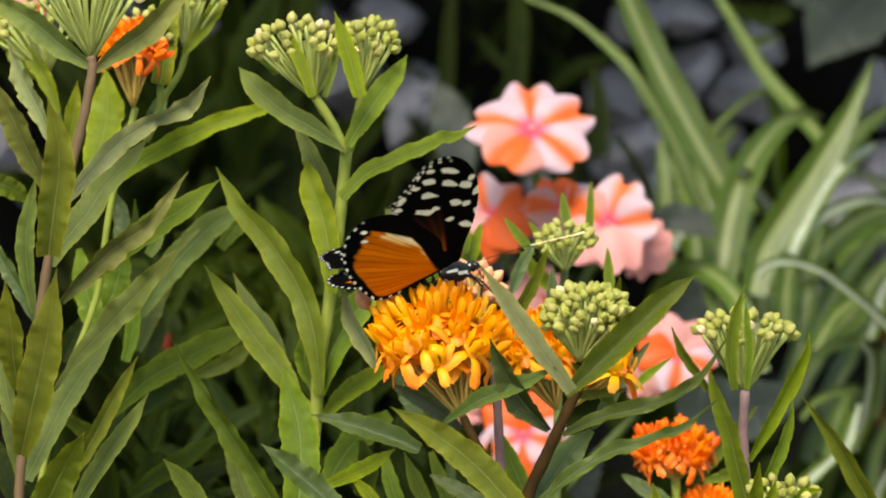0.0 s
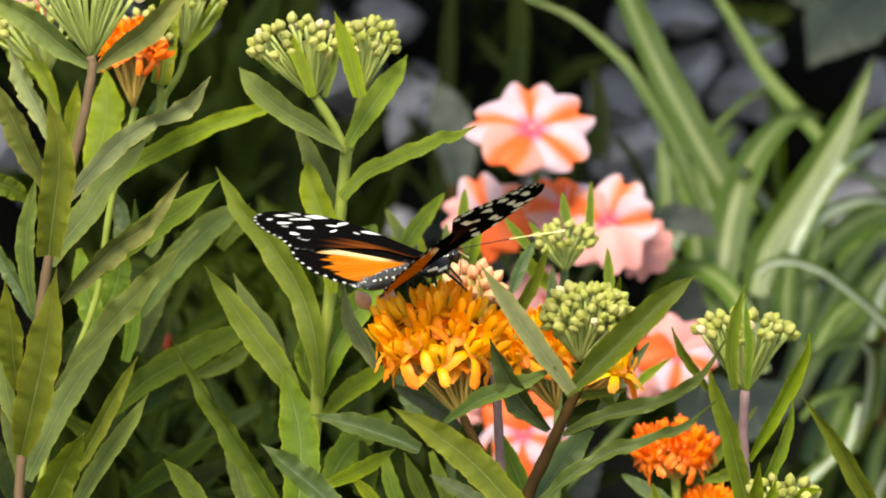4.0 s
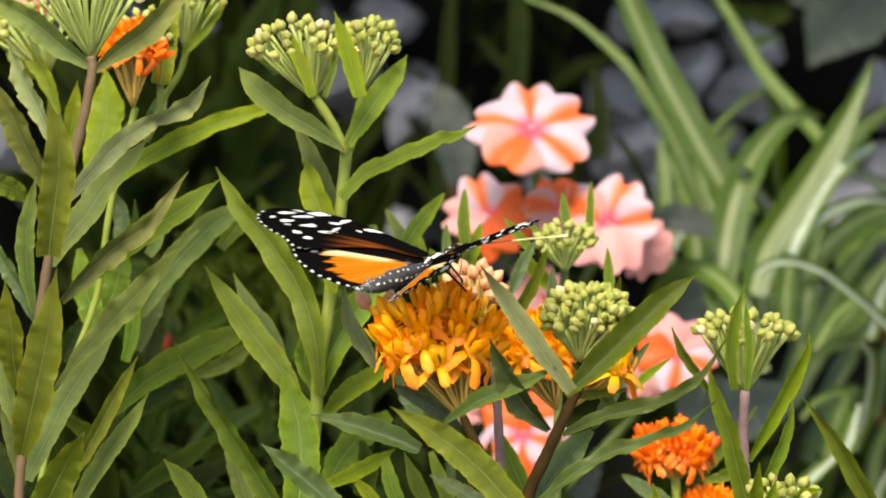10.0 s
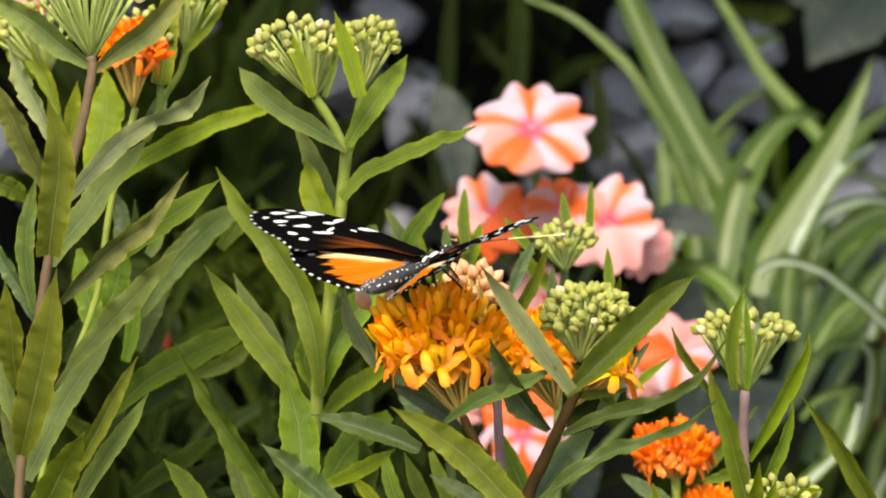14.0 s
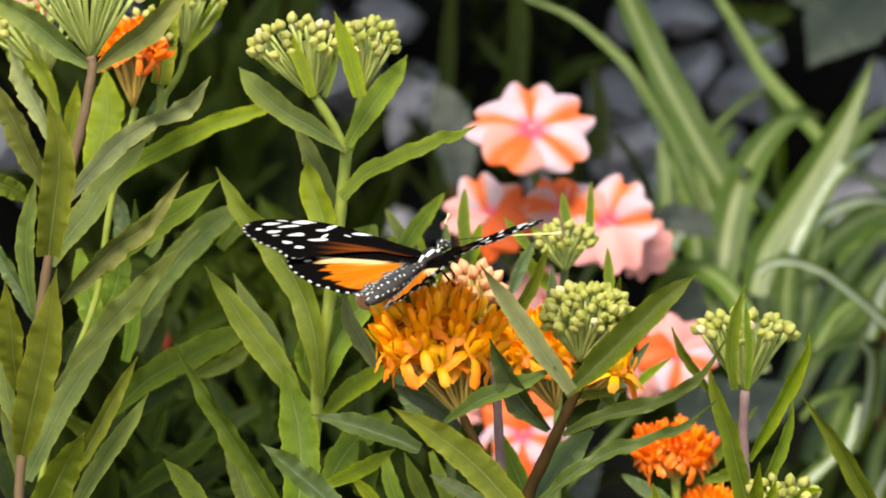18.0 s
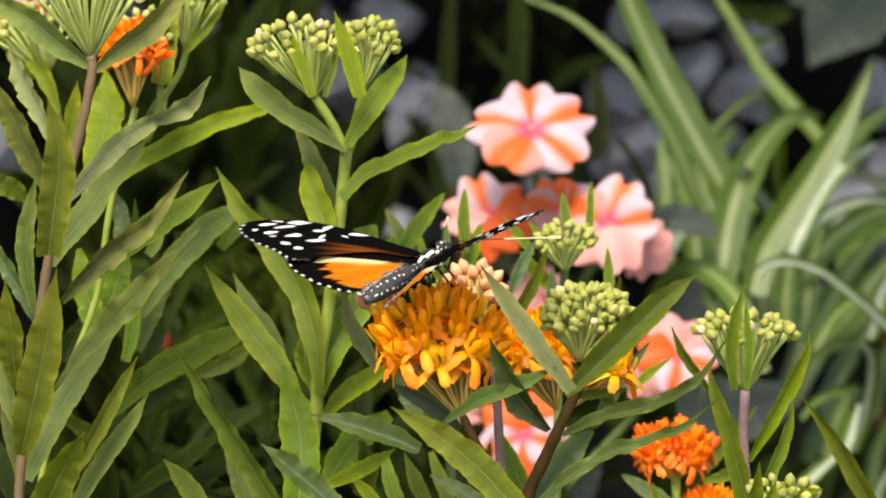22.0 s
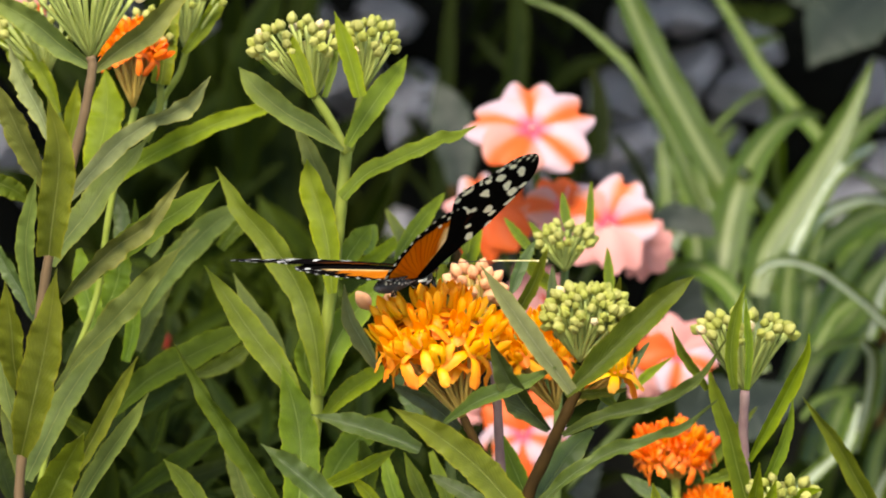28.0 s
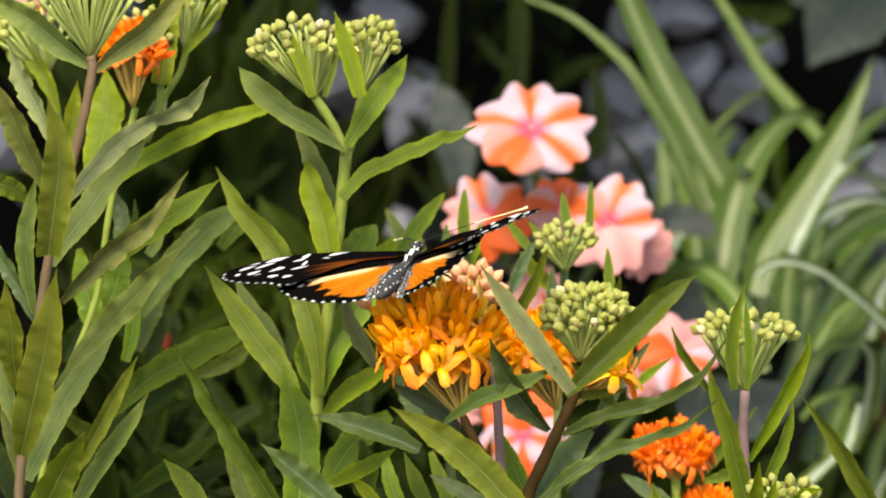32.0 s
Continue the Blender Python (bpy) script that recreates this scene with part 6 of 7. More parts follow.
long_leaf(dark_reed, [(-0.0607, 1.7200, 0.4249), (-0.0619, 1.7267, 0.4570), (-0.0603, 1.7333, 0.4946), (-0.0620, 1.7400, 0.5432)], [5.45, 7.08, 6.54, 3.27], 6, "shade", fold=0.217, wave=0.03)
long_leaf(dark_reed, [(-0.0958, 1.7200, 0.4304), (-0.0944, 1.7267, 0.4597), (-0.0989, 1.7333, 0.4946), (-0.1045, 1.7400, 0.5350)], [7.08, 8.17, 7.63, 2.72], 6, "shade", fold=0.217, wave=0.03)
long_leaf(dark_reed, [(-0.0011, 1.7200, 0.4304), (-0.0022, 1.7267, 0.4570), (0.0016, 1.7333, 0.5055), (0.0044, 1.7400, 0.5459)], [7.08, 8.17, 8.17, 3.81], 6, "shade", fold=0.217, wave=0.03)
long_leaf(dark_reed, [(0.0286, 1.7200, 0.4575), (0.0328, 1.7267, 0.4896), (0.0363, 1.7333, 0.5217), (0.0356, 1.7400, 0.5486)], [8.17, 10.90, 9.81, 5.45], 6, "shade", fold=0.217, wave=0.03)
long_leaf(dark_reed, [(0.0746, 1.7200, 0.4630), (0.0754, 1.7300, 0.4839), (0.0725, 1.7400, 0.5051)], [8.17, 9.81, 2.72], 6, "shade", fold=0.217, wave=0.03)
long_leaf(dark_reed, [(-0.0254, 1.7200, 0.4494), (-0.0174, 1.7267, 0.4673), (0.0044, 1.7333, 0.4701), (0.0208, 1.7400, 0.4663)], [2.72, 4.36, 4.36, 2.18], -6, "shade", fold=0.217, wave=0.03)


# ---- undergrowth: leafy tangle that nobody could count ----
def undergrowth(name, label, count, xs, ys, zs, size, mats, seed, upright=0.7):
    rnd = random.Random(seed)
    pieces, uvs = [], []
    for i in range(count):
        y = rnd.uniform(*ys)
        a = Vector((rnd.uniform(*xs) * y / ys[0], y, rnd.uniform(*zs)))
        way = Vector((rnd.uniform(-1, 1), rnd.uniform(-0.6, 0.6), rnd.uniform(upright - 0.7, upright + 0.6))).normalized()
        ln = rnd.uniform(*size)
        c = a + way * ln
        m = a.lerp(c, 0.5) + Vector((rnd.uniform(-1, 1), rnd.uniform(-1, 1), 0.8)) * ln * 0.1
        v, f, uv = blade((a, m, c), ln * rnd.uniform(0.14, 0.24), rnd.uniform(-50, 50), 0.25, 0.06, lance, 8, 4, 0.0003, i)
        pieces.append((v, f, rnd.randrange(len(mats))))
        uvs += uv
    v, f, ids = merge(pieces)
    ob = link_mesh(name, v, f, mats, None, uvs, ids)
    return tagged(ob, label, "undergrowth", kind="stuff")


# nearly all in the darkened greens, which paint the gloom between the plants
undergrowth("undergrowth", "tangle of leafy undergrowth with shade put into its green", 170, (-0.10, 0.03), (0.98, 1.25), (0.33, 0.41), (0.025, 0.06), [LEAF["deep"]] + [LEAF["shade"]] * 7, 5)
undergrowth("undergrowth", "fine feathery foliage low between the plants, its green darkened for shade", 300, (-0.085, 0.01), (0.98, 1.15), (0.36, 0.43), (0.010, 0.026), [LEAF["deep"]] + [LEAF["shade"]] * 4, 15, 0.3)
undergrowth("undergrowth", "green weeds between the milkweed stems, coloured dim for shade", 110, (-0.096, -0.035), (1.22, 1.34), (0.405, 0.452), (0.02, 0.05), [LEAF["dim"], LEAF["dim"], LEAF["deep"]], 17, 0.6)
undergrowth("undergrowth", "leafy undergrowth with its green darkened for shade", 420, (-0.13, 0.14), (1.3, 1.75), (0.05, 0.31), (0.05, 0.11), [LEAF["shade"]], 6)
undergrowth("undergrowth", "leafy thicket before the rocks, its green darkened for shade", 300, (-0.16, 0.0), (1.75, 2.0), (0.05, 0.35), (0.06, 0.14), [LEAF["shade"]], 7)
undergrowth("undergrowth", "tall foliage rising before the bank, its green darkened for shade", 120, (-0.17, -0.085), (1.7, 1.95), (0.34, 0.48), (0.05, 0.11), [LEAF["shade"]], 9, 0.9)
undergrowth("undergrowth", "ivy growing over the bank, its green darkened for shade", 190, (-0.01, 0.078), (1.98, 2.1), (0.2, 0.57), (0.02, 0.045), [LEAF["shade"], LEAF["shade"], LEAF["deep"]], 8)


# ---- rocks of the bank behind ----
def rock(at, size, seed, turn):
    """A slab of layered slate with broken faces."""
    bm = bmesh.new()
    bmesh.ops.create_icosphere(bm, subdivisions=4, radius=1.0)
    rnd = random.Random(seed)
    cuts = [(Vector((rnd.uniform(-1, 1), rnd.uniform(-1, 1), rnd.uniform(-1, 1))).normalized(), rnd.uniform(0.45, 0.8)) for _ in range(18)]
    off = Vector((seed * 3.1, seed * 1.7, 0))
    for v in bm.verts:
        for nrm, d in cuts:
            h = v.co.dot(nrm) - d
            if h > 0:
                v.co -= nrm * h * 0.97
        step = round(v.co.z * 5 + 0.6 * noise.noise(v.co * 1.3 + off)) / 5 - v.co.z
        v.co.y += 0.35 * step
        v.co *= 1 + 0.08 * noise.noise(v.co * 2.2 + off) + 0.05 * noise.noise(v.co * 7 + off)
        v.co = Vector((v.co.x * size[0], v.co.y * size[1], v.co.z * size[2]))
    me = bpy.data.meshes.new("rock")
    bm.to_mesh(me)
    bm.free()
    me.materials.append(ROCK)
    ob = new("rock", me)
    ob.matrix_world = Matrix.Translation(at) @ pose(0, 0, 0, 0, turn, 0)
    return tagged(ob, "weathered grey slate rock in the bank", "rock", "rocks in the bank")


ROCKS = [(-0.054, 0.478, 0.027, 0.032), (-0.016, 0.463, 0.022, 0.029), (-0.029, 0.512, 0.024, 0.017), (0.102, 0.466, 0.024, 0.019), (0.141, 0.514, 0.025, 0.017),
         (0.147, 0.478, 0.020, 0.025), (0.177, 0.471, 0.025, 0.022), (0.185, 0.499, 0.020, 0.014), (0.259, 0.468, 0.014, 0.025), (0.104, 0.434, 0.027, 0.020),
         (0.115, 0.407, 0.020, 0.020), (-0.136, 0.482, 0.020, 0.031), (-0.262, 0.437, 0.020, 0.024), (-0.244, 0.410, 0.020, 0.017), (-0.206, 0.379, 0.020, 0.017),
         (0.023, 0.379, 0.031, 0.024), (0.162, 0.434, 0.020, 0.020), (0.156, 0.389, 0.027, 0.020), (0.244, 0.403, 0.031, 0.020), (0.268, 0.424, 0.020, 0.017),
         (0.265, 0.376, 0.027, 0.020), (0.067, 0.410, 0.024, 0.024), (-0.029, 0.379, 0.027, 0.024), (0.225, 0.331, 0.031, 0.024), (-0.198, 0.512, 0.024, 0.020),
         (-0.239, 0.509, 0.027, 0.020), (-0.076, 0.509, 0.017, 0.014), (0.117, 0.509, 0.017, 0.017)]
rnd = random.Random(77)
for i, (x, z, w, h) in enumerate(ROCKS):
    rock((x, 2.17 + rnd.uniform(-0.03, 0.05), z), (w * 1.15, 0.07, h * 1.15), i + 3, rnd.uniform(-20, 20))


def ground_sheet():
    """Garden soil that climbs a bank behind the plants and runs on to the horizon."""
    xs = [-80, -6, -2.5, *[-1.2 + 0.08 * i for i in range(31)], 2.5, 6, 80]
    ys = [-40, -12, -4, -2.9, -1, 0.2, 0.44, *[0.5 + 0.1 * i for i in range(16)], 2.06, 2.12, 2.2, 2.26, 2.32, 2.4, 2.6, 3.2, 5, 12, 120]
    verts, faces = [], []
    for y in ys:
        for x in xs:
            u = min(max((y - 2.1) / 0.25, 0), 1)
            rough = 0.02 * noise.noise((x * 9, y * 9, 0)) if abs(x) < 2 and 0 < y < 3 else 0
            verts.append((x, y, 0.72 * u * u * (3 - 2 * u) + rough))
    n = len(xs)
    kinds = []
    for i in range(len(ys) - 1):
        for j in range(n - 1):
            a = i * n + j
            faces.append((a, a + 1, a + 1 + n, a + n))
            # unseen pale strip before the plants, added to throw light upwards
            kinds.append(1 if -3 < ys[i] and ys[i + 1] < 0.45 else 0)
    return tagged(link_mesh("ground", verts, faces, [SOIL, BOUNCE_STRIP], indices=kinds), "garden soil rising to a bank, gap shade painted in, with an added pale bounce strip", "ground", kind="structure")



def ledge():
    """An unseen slab, added on top of the bank to keep it in shade."""
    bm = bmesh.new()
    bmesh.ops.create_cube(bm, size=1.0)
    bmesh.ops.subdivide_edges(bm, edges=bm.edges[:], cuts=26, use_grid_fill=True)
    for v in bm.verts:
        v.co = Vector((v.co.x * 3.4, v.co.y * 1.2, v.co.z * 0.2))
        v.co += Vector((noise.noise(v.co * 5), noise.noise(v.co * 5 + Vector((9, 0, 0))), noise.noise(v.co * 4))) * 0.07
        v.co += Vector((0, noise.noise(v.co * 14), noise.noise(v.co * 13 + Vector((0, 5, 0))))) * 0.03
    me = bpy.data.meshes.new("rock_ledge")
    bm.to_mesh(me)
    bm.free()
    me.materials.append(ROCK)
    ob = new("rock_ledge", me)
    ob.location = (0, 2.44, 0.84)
    return tagged(ob, "unseen grey slab added over the bank to shade it", "rock", kind="structure")


ground_sheet()
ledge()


# ---- the butterfly: a longwing, in units of 0.123 mm ----
UNIT = 0.0001231


def wing_stuff():
    m, t, b = nodes("wing_scales", 0.7, 0.0)
    col = t.nodes.new("ShaderNodeVertexColor")
    col.layer_name = "scales"
    n = noise_of(t, 2600, 2)
    c = mixed(t, calc(t, "MULTIPLY_ADD", n, 0.5, -0.05), col.outputs[0], (0.0, 0.0, 0.0))
    c = mixed(t, 0.5, col.outputs[0], c)
    t.links.new(c, b.inputs["Base Color"])
    bumped(t, b, n, 0.3, 0.0002)
    tr = t.nodes.new("ShaderNodeBsdfTranslucent")
    t.links.new(c, tr.inputs[0])
    mix = add(t, "MixShader", Fac=0.2)
    t.links.new(b.outputs[0], mix.inputs[1])
    t.links.new(tr.outputs[0], mix.inputs[2])
    t.links.new(mix.outputs[0], t.nodes["Material Output"].inputs[0])
    return m


def closed_curve(points, steps=14):
    p = np.array(points, float)
    out = []
    for i in range(len(p)):
        p0, p1, p2, p3 = p[i - 1], p[i], p[(i + 1) % len(p)], p[(i + 2) % len(p)]
        for s in range(steps):
            u = s / steps
            out.append(0.5 * (2 * p1 + (p2 - p0) * u + (2 * p0 - 5 * p1 + 4 * p2 - p3) * u ** 2 + (3 * p1 - p0 - 3 * p2 + p3) * u ** 3))
    return np.array(out)


FORE = [(-8, 28), (48, 32), (111, 36), (172, 33), (224, 22), (268, 4), (296, -20), (309, -46), (304, -68), (283, -87), (255, -98), (224, -106), (192, -120), (172, -125), (150, -108), (111, -62), (56, -14), (0, 3)]
HIND = [(-6, 15), (57, 16), (113, -6), (160, -38), (187, -82), (182, -122), (163, -143), (134, -157), (95, -163), (57, -158), (26, -149), (5, -137), (-6, -107), (-10, -57), (-12, -12)]
# white marks of the forewing's upper and lower faces and of the hindwing: place, half length, half width and slant
MARKS = [(269, -23, 19, 4.4, 137), (280, -52, 6, 3.8, 137), (251, -47, 15, 5.0, 137), (236, -14, 24, 4.4, 137), (225, 13, 22, 6.4, 152), (241, -60, 7, 2.5, 137), (210, -37, 15, 5.6, 137), (180, 2, 14, 4.4, 137), (170, 22, 12, 5.1, 120), (166, -35, 18, 6.2, 137), (164, -16, 10, 3.7, 104), (130, 7, 8, 2.7, 177), (112, 26, 20, 5.0, 153), (208, -73, 10, 4.9, 158), (181, -78, 10, 6.1, 158), (260, 0, 11, 2.5, 156)]
UNDER_MARKS = [(265, -36, 19, 7.9, 113), (237, -68, 15, 8.9, 99), (227, -29, 17, 8.3, 120), (219, 2, 15, 10.0, 122), (240, 8, 7, 10.2, 99), (199, 25, 7, 14.2, 99), (221, -89, 9, 7.7, 99), (195, -60, 16, 9.0, 100), (168, -7, 15, 9.1, 123), (163, 14, 9, 7.8, 100), (141, 37, 8, 11.8, 100), (147, -59, 18, 9.1, 100), (154, -42, 8, 6.6, 64), (120, -8, 8, 7.9, 100), (100, 24, 17, 8.5, 120), (187, -108, 8, 10.3, 100), (162, -110, 8, 6.5, 100), (268, -71, 8, 7.6, 99), (255, -92, 6, 5.1, 99)]
HIND_MARKS = [(164, -102, 7, 4.6, 136), (144, -108, 7, 4.0, 136)]


def smooth(x, a, b):
    u = np.clip((x - a) / (b - a), 0, 1)
    return u * u * (3 - 2 * u)


def wing_colours(u, v, inset, edge_run, hind, under):
    """Scale colours over one wing face."""
    col = np.tile((0.0035, 0.003, 0.003), (len(u), 1))
    white = np.array((0.70, 0.69, 0.67) if not under else (0.93, 0.90, 0.72))

    def lay(mask, c):
        nonlocal col
        m = np.clip(mask, 0, 1)[:, None]
        col = col * (1 - m) + np.array(c) * m

    def mark(cu, cv, a, b, slant):
        g = radians(slant)
        x, y = (u - cu) * math.cos(g) + (v - cv) * math.sin(g), -(u - cu) * math.sin(g) + (v - cv) * math.cos(g)
        wob = 1 + 0.12 * np.sin(x * 0.22 + cu) + 0.10 * np.sin(y * 0.5 + x * 0.15 + cv)
        return 1 - smooth(np.sqrt((x / a) ** 2 + (y / b) ** 2) * wob, 0.82, 0.97)

    ang = np.arctan2(v - 18, u + 25)
    dist = np.hypot(u + 25, v - 18)
    if hind:
        along = u * 0.866 - (v + 18) * 0.5
        off = u * 0.5 + (v + 18) * 0.866
        streak = np.sin(ang * 95 + 0.6 * np.sin(dist * 0.06))
        rag = 9 * np.sin(ang * 42) + 5 * np.sin(ang * 97)
        fray = 4 * np.sin(ang * 60 + 1) + 3 * np.sin(ang * 131)
        if under:
            # the orange runs to the inner margin, and the cream wedge lies along its front
            off = off - 23
            front = np.interp(along, [0, 11, 61, 89, 146, 190], [-24, -19, 4, 12, 2, -8])
            back = np.interp(along, [0, 20, 63, 97, 132, 190], [-24, -19, -2, -9, -11, -16]) + fray * 0.5
            rim_w = np.interp(u, [-10, 10, 60], [4, 8, 15])
            body = smooth(inset, rim_w, rim_w + 4) * (1 - smooth(off, front - 4, front)) * (1 - smooth(dist + 0.3 * rag, 206, 218))
            lay(body, (0.60, 0.14, 0.006))
            lay(body * smooth(np.sin(ang * 23 + 1 + 0.01 * dist), 0.1, 1.0) * 0.45, (0.46, 0.085, 0.004))
            lay(body * smooth(streak, 0.72, 1.0) * smooth(dist, 50, 130) * 0.6, (0.12, 0.022, 0.004))
            band = body * smooth(off, back - 2, back + 4) * smooth(along, 16, 40) * (1 - smooth(along + fray, 138, 150))
            lay(band, (0.80, 0.40, 0.09))
            lay(band * smooth(off, back + 2, back + 11), (0.95, 0.80, 0.46))
            lay(band * smooth(np.sin(ang * 66 + 2), 0.75, 1) * smooth(along, 60, 110) * 0.6, (0.60, 0.24, 0.03))
        else:
            body = smooth(inset, 17, 22) * smooth(-off + 0.16 * rag, -6, 2) * (1 - smooth(dist + rag, 176, 188))
            lay(body, (0.46, 0.125, 0.008))
            lay(body * smooth(np.sin(ang * 23 + 1 + 0.01 * dist), 0.1, 1.0) * 0.4, (0.54, 0.18, 0.02))
            lay(body * smooth(streak, 0.85, 1.0) * smooth(dist, 90, 165) * 0.75, (0.09, 0.024, 0.006))
            t = np.clip((along - 10) / 130, 0, 1)
            low, high = -3 - 13 * t + fray * t, 4 + 3 * t
            ends = smooth(along + fray, 14, 60) * (1 - smooth(along + fray, 146, 158))
            band = smooth(off, low - 2, low + 3) * (1 - smooth(off, high - 1, high + 3)) * ends
            lay(band, (0.60, 0.29, 0.06))
            lay(band * smooth(off, low + 2, low + 10 * t + 4), (0.72, 0.56, 0.30))
            lay(band * smooth(np.sin(ang * 66 + 2), 0.7, 1) * smooth(along, 70, 110) * 0.8, (0.30, 0.07, 0.01))
            grey = (1 - smooth(u + 5 * np.sin(v * 0.13) - 0.17 * np.clip(-v - 40, 0, 110), 2, 12)) * smooth(-v, 5, 40)
            lay(grey * 0.9, (0.05, 0.048, 0.048))
            lay(grey * smooth(np.sin(u * 0.75 + 3 * np.sin(v * 0.2)) * np.sin(v * 0.33 + u * 0.2), 0.15, 0.6), (0.42, 0.42, 0.40))
        for q in HIND_MARKS:
            lay(mark(*q), white)
        rim = (1 - smooth(np.abs(inset - 3.2), 1.2, 2.8)) * smooth(np.sin(edge_run * 0.33), 0.3, 0.7) * smooth(-v, 88, 102)
        lay(rim, white)
    else:
        fade = 1 - smooth(dist + 12 * np.sin(ang * 50), 110, 200)
        rust = smooth(-(v + 0.10 * u), -6, 10) * fade * (1 - smooth(np.abs(v + 14 + 0.30 * u), 20, 34))
        lay(rust * (0.8 + 0.2 * np.sin(ang * 60)), (0.17, 0.042, 0.008) if not under else (0.045, 0.014, 0.006))
        if under:
            lay((1 - smooth(np.abs(v - 2 + 0.22 * u), 1.5, 6)) * (1 - smooth(dist, 50, 120)), (0.30, 0.07, 0.008))
        for q in UNDER_MARKS if under else MARKS:
            lay(mark(*q), white)
        outer = smooth(u, 150, 185) * smooth(-v, 30, 50)
        rim = (1 - smooth(np.abs(inset - 3.2), 1.2, 2.6)) * smooth(np.sin(edge_run * 0.36), 0.2, 0.6) * outer
        lay(rim, white)
        if under:
            lay((1 - smooth(np.abs(inset - 12), 2.5, 4.5)) * smooth(np.sin(edge_run * 0.30), 0.45, 0.75) * outer, white)
    return col


def wing(name, parent, outline, centre, side, hind):
    """Two coloured faces of one wing, slightly cambered; its root is the hinge."""
    pts = closed_curve(outline) - np.array(centre)
    ang = np.unwrap(np.arctan2(pts[:, 1], pts[:, 0]))
    order = np.argsort(ang % (2 * np.pi))
    grid = np.linspace(0, 2 * np.pi, 300, endpoint=False)
    a = (ang % (2 * np.pi))[order]
    rad = np.hypot(pts[:, 0], pts[:, 1])[order]
    rad = np.interp(grid, np.concatenate([a - 2 * np.pi, a, a + 2 * np.pi]), np.tile(rad, 3))
    rings = 56
    f = np.concatenate([[0.004], np.arange(1, rings + 1) / rings])
    ex, ey = np.cos(grid) * rad, np.sin(grid) * rad
    run = np.concatenate([[0], np.cumsum(np.hypot(np.diff(ex), np.diff(ey)))])
    u = (centre[0] + f[:, None] * ex[None]).ravel()
    v = (centre[1] + f[:, None] * ey[None]).ravel()
    inset = ((1 - f)[:, None] * rad[None]).ravel()
    edge_run = np.tile(run, len(f))
    ripple = 1.2 * np.sin(np.arctan2(v - 18, u + 25) * 34) * smooth(np.hypot(u, v), 40, 160)
    camber = 3 * np.sin(np.clip(u / 320, -0.1, 1) * np.pi) + ripple * 0.6 - (7 if hind else 0)
    n = len(grid)
    faces = []
    for i in range(len(f) - 1):
        for k in range(n):
            p, q = i * n + k, i * n + (k + 1) % n
            faces.append((p, q, q + n, p + n))
    tops = np.stack([side * u, v, camber + 0.5], 1) * UNIT
    lows = np.stack([side * u, v, camber - 0.5], 1) * UNIT
    o = len(u)
    flip = [tuple(x + o for x in reversed(g)) for g in faces]
    both = faces + flip if side > 0 else [tuple(reversed(g)) for g in faces] + [tuple(reversed(g)) for g in flip]
    ob = link_mesh(name, np.concatenate([tops, lows]).tolist(), both, [WING], parent)
    layer = ob.data.color_attributes.new("scales", "FLOAT_COLOR", "POINT")
    cols = np.concatenate([wing_colours(u, v, inset, edge_run, hind, False), wing_colours(u, v, inset, edge_run, hind, True)])
    layer.data.foreach_set("color", np.concatenate([cols, np.ones((len(cols), 1))], 1).astype(np.float32).ravel())
    return ob


WING = wing_stuff()
BLACK = plain_stuff("chitin_black", (0.006, 0.005, 0.005), (0.014, 0.012, 0.011), 900, 0.6, 0.2, 0.3)
WHITE_HAIR = plain_stuff("white_scales", (0.62, 0.60, 0.50), (0.78, 0.76, 0.66), 900, 0.7, 0.2, 0.3)
GREY_HAIR = plain_stuff("grey_scales", (0.012, 0.012, 0.013), (0.05, 0.05, 0.052), 900, 0.7, 0.2, 0.3)
CLUB = plain_stuff("antenna_club", (0.75, 0.62, 0.25), (0.82, 0.74, 0.42), 900, 0.5, 0.3, 0.2)
EYE_MAT = plain_stuff("insect_eye", (0.006, 0.005, 0.005), (0.012, 0.01, 0.01), 900, 0.12, 0.6, 0.0)


def lump(name, parent, a, b, r, mat, bands=0, stripes=0, profile=0.75, sides=20, rings=28, swell=0.0):
    """A furry rounded body segment from a to b, with pale rows of scales."""
    a, b = Vector(a) * UNIT, Vector(b) * UNIT
    d = (b - a).normalized()
    x = d.cross(Vector((0, 0, 1))).normalized()
    y = x.cross(d)
    rnd = random.Random(rings + sides)
    verts, faces, ids = [], [], []
    for i in range(rings + 1):
        u = i / rings
        w = r * UNIT * max(math.sin(math.pi * min(max(u, 0.02), 0.98)), 0.05) ** profile * (1 + swell * (u - 0.5))
        for k in range(sides):
            g = 2 * math.pi * k / sides
            verts.append(a.lerp(b, u) + x * (w * math.cos(g)) + y * (w * math.sin(g)) * 0.95)
    for i in range(rings):
        for k in range(sides):
            p, q = i * sides + k, i * sides + (k + 1) % sides
            faces.append((p, q, q + sides, p + sides))
            pale = 0
            if bands and (i * bands // rings) % 2 == 1 and (k + i // 7) % 5 == 1 and rnd.random() < 0.62:
                pale = 1
            if stripes and (k + (i // 9)) % 5 == 1 and 3 < i < rings - 3:
                pale = 1
            ids.append(pale)
    faces += [tuple(range(sides - 1, -1, -1)), tuple(range(rings * sides, rings * sides + sides))]
    ids += [0, 0]
    return link_mesh(name, verts, faces, [mat, WHITE_HAIR], parent, None, ids)


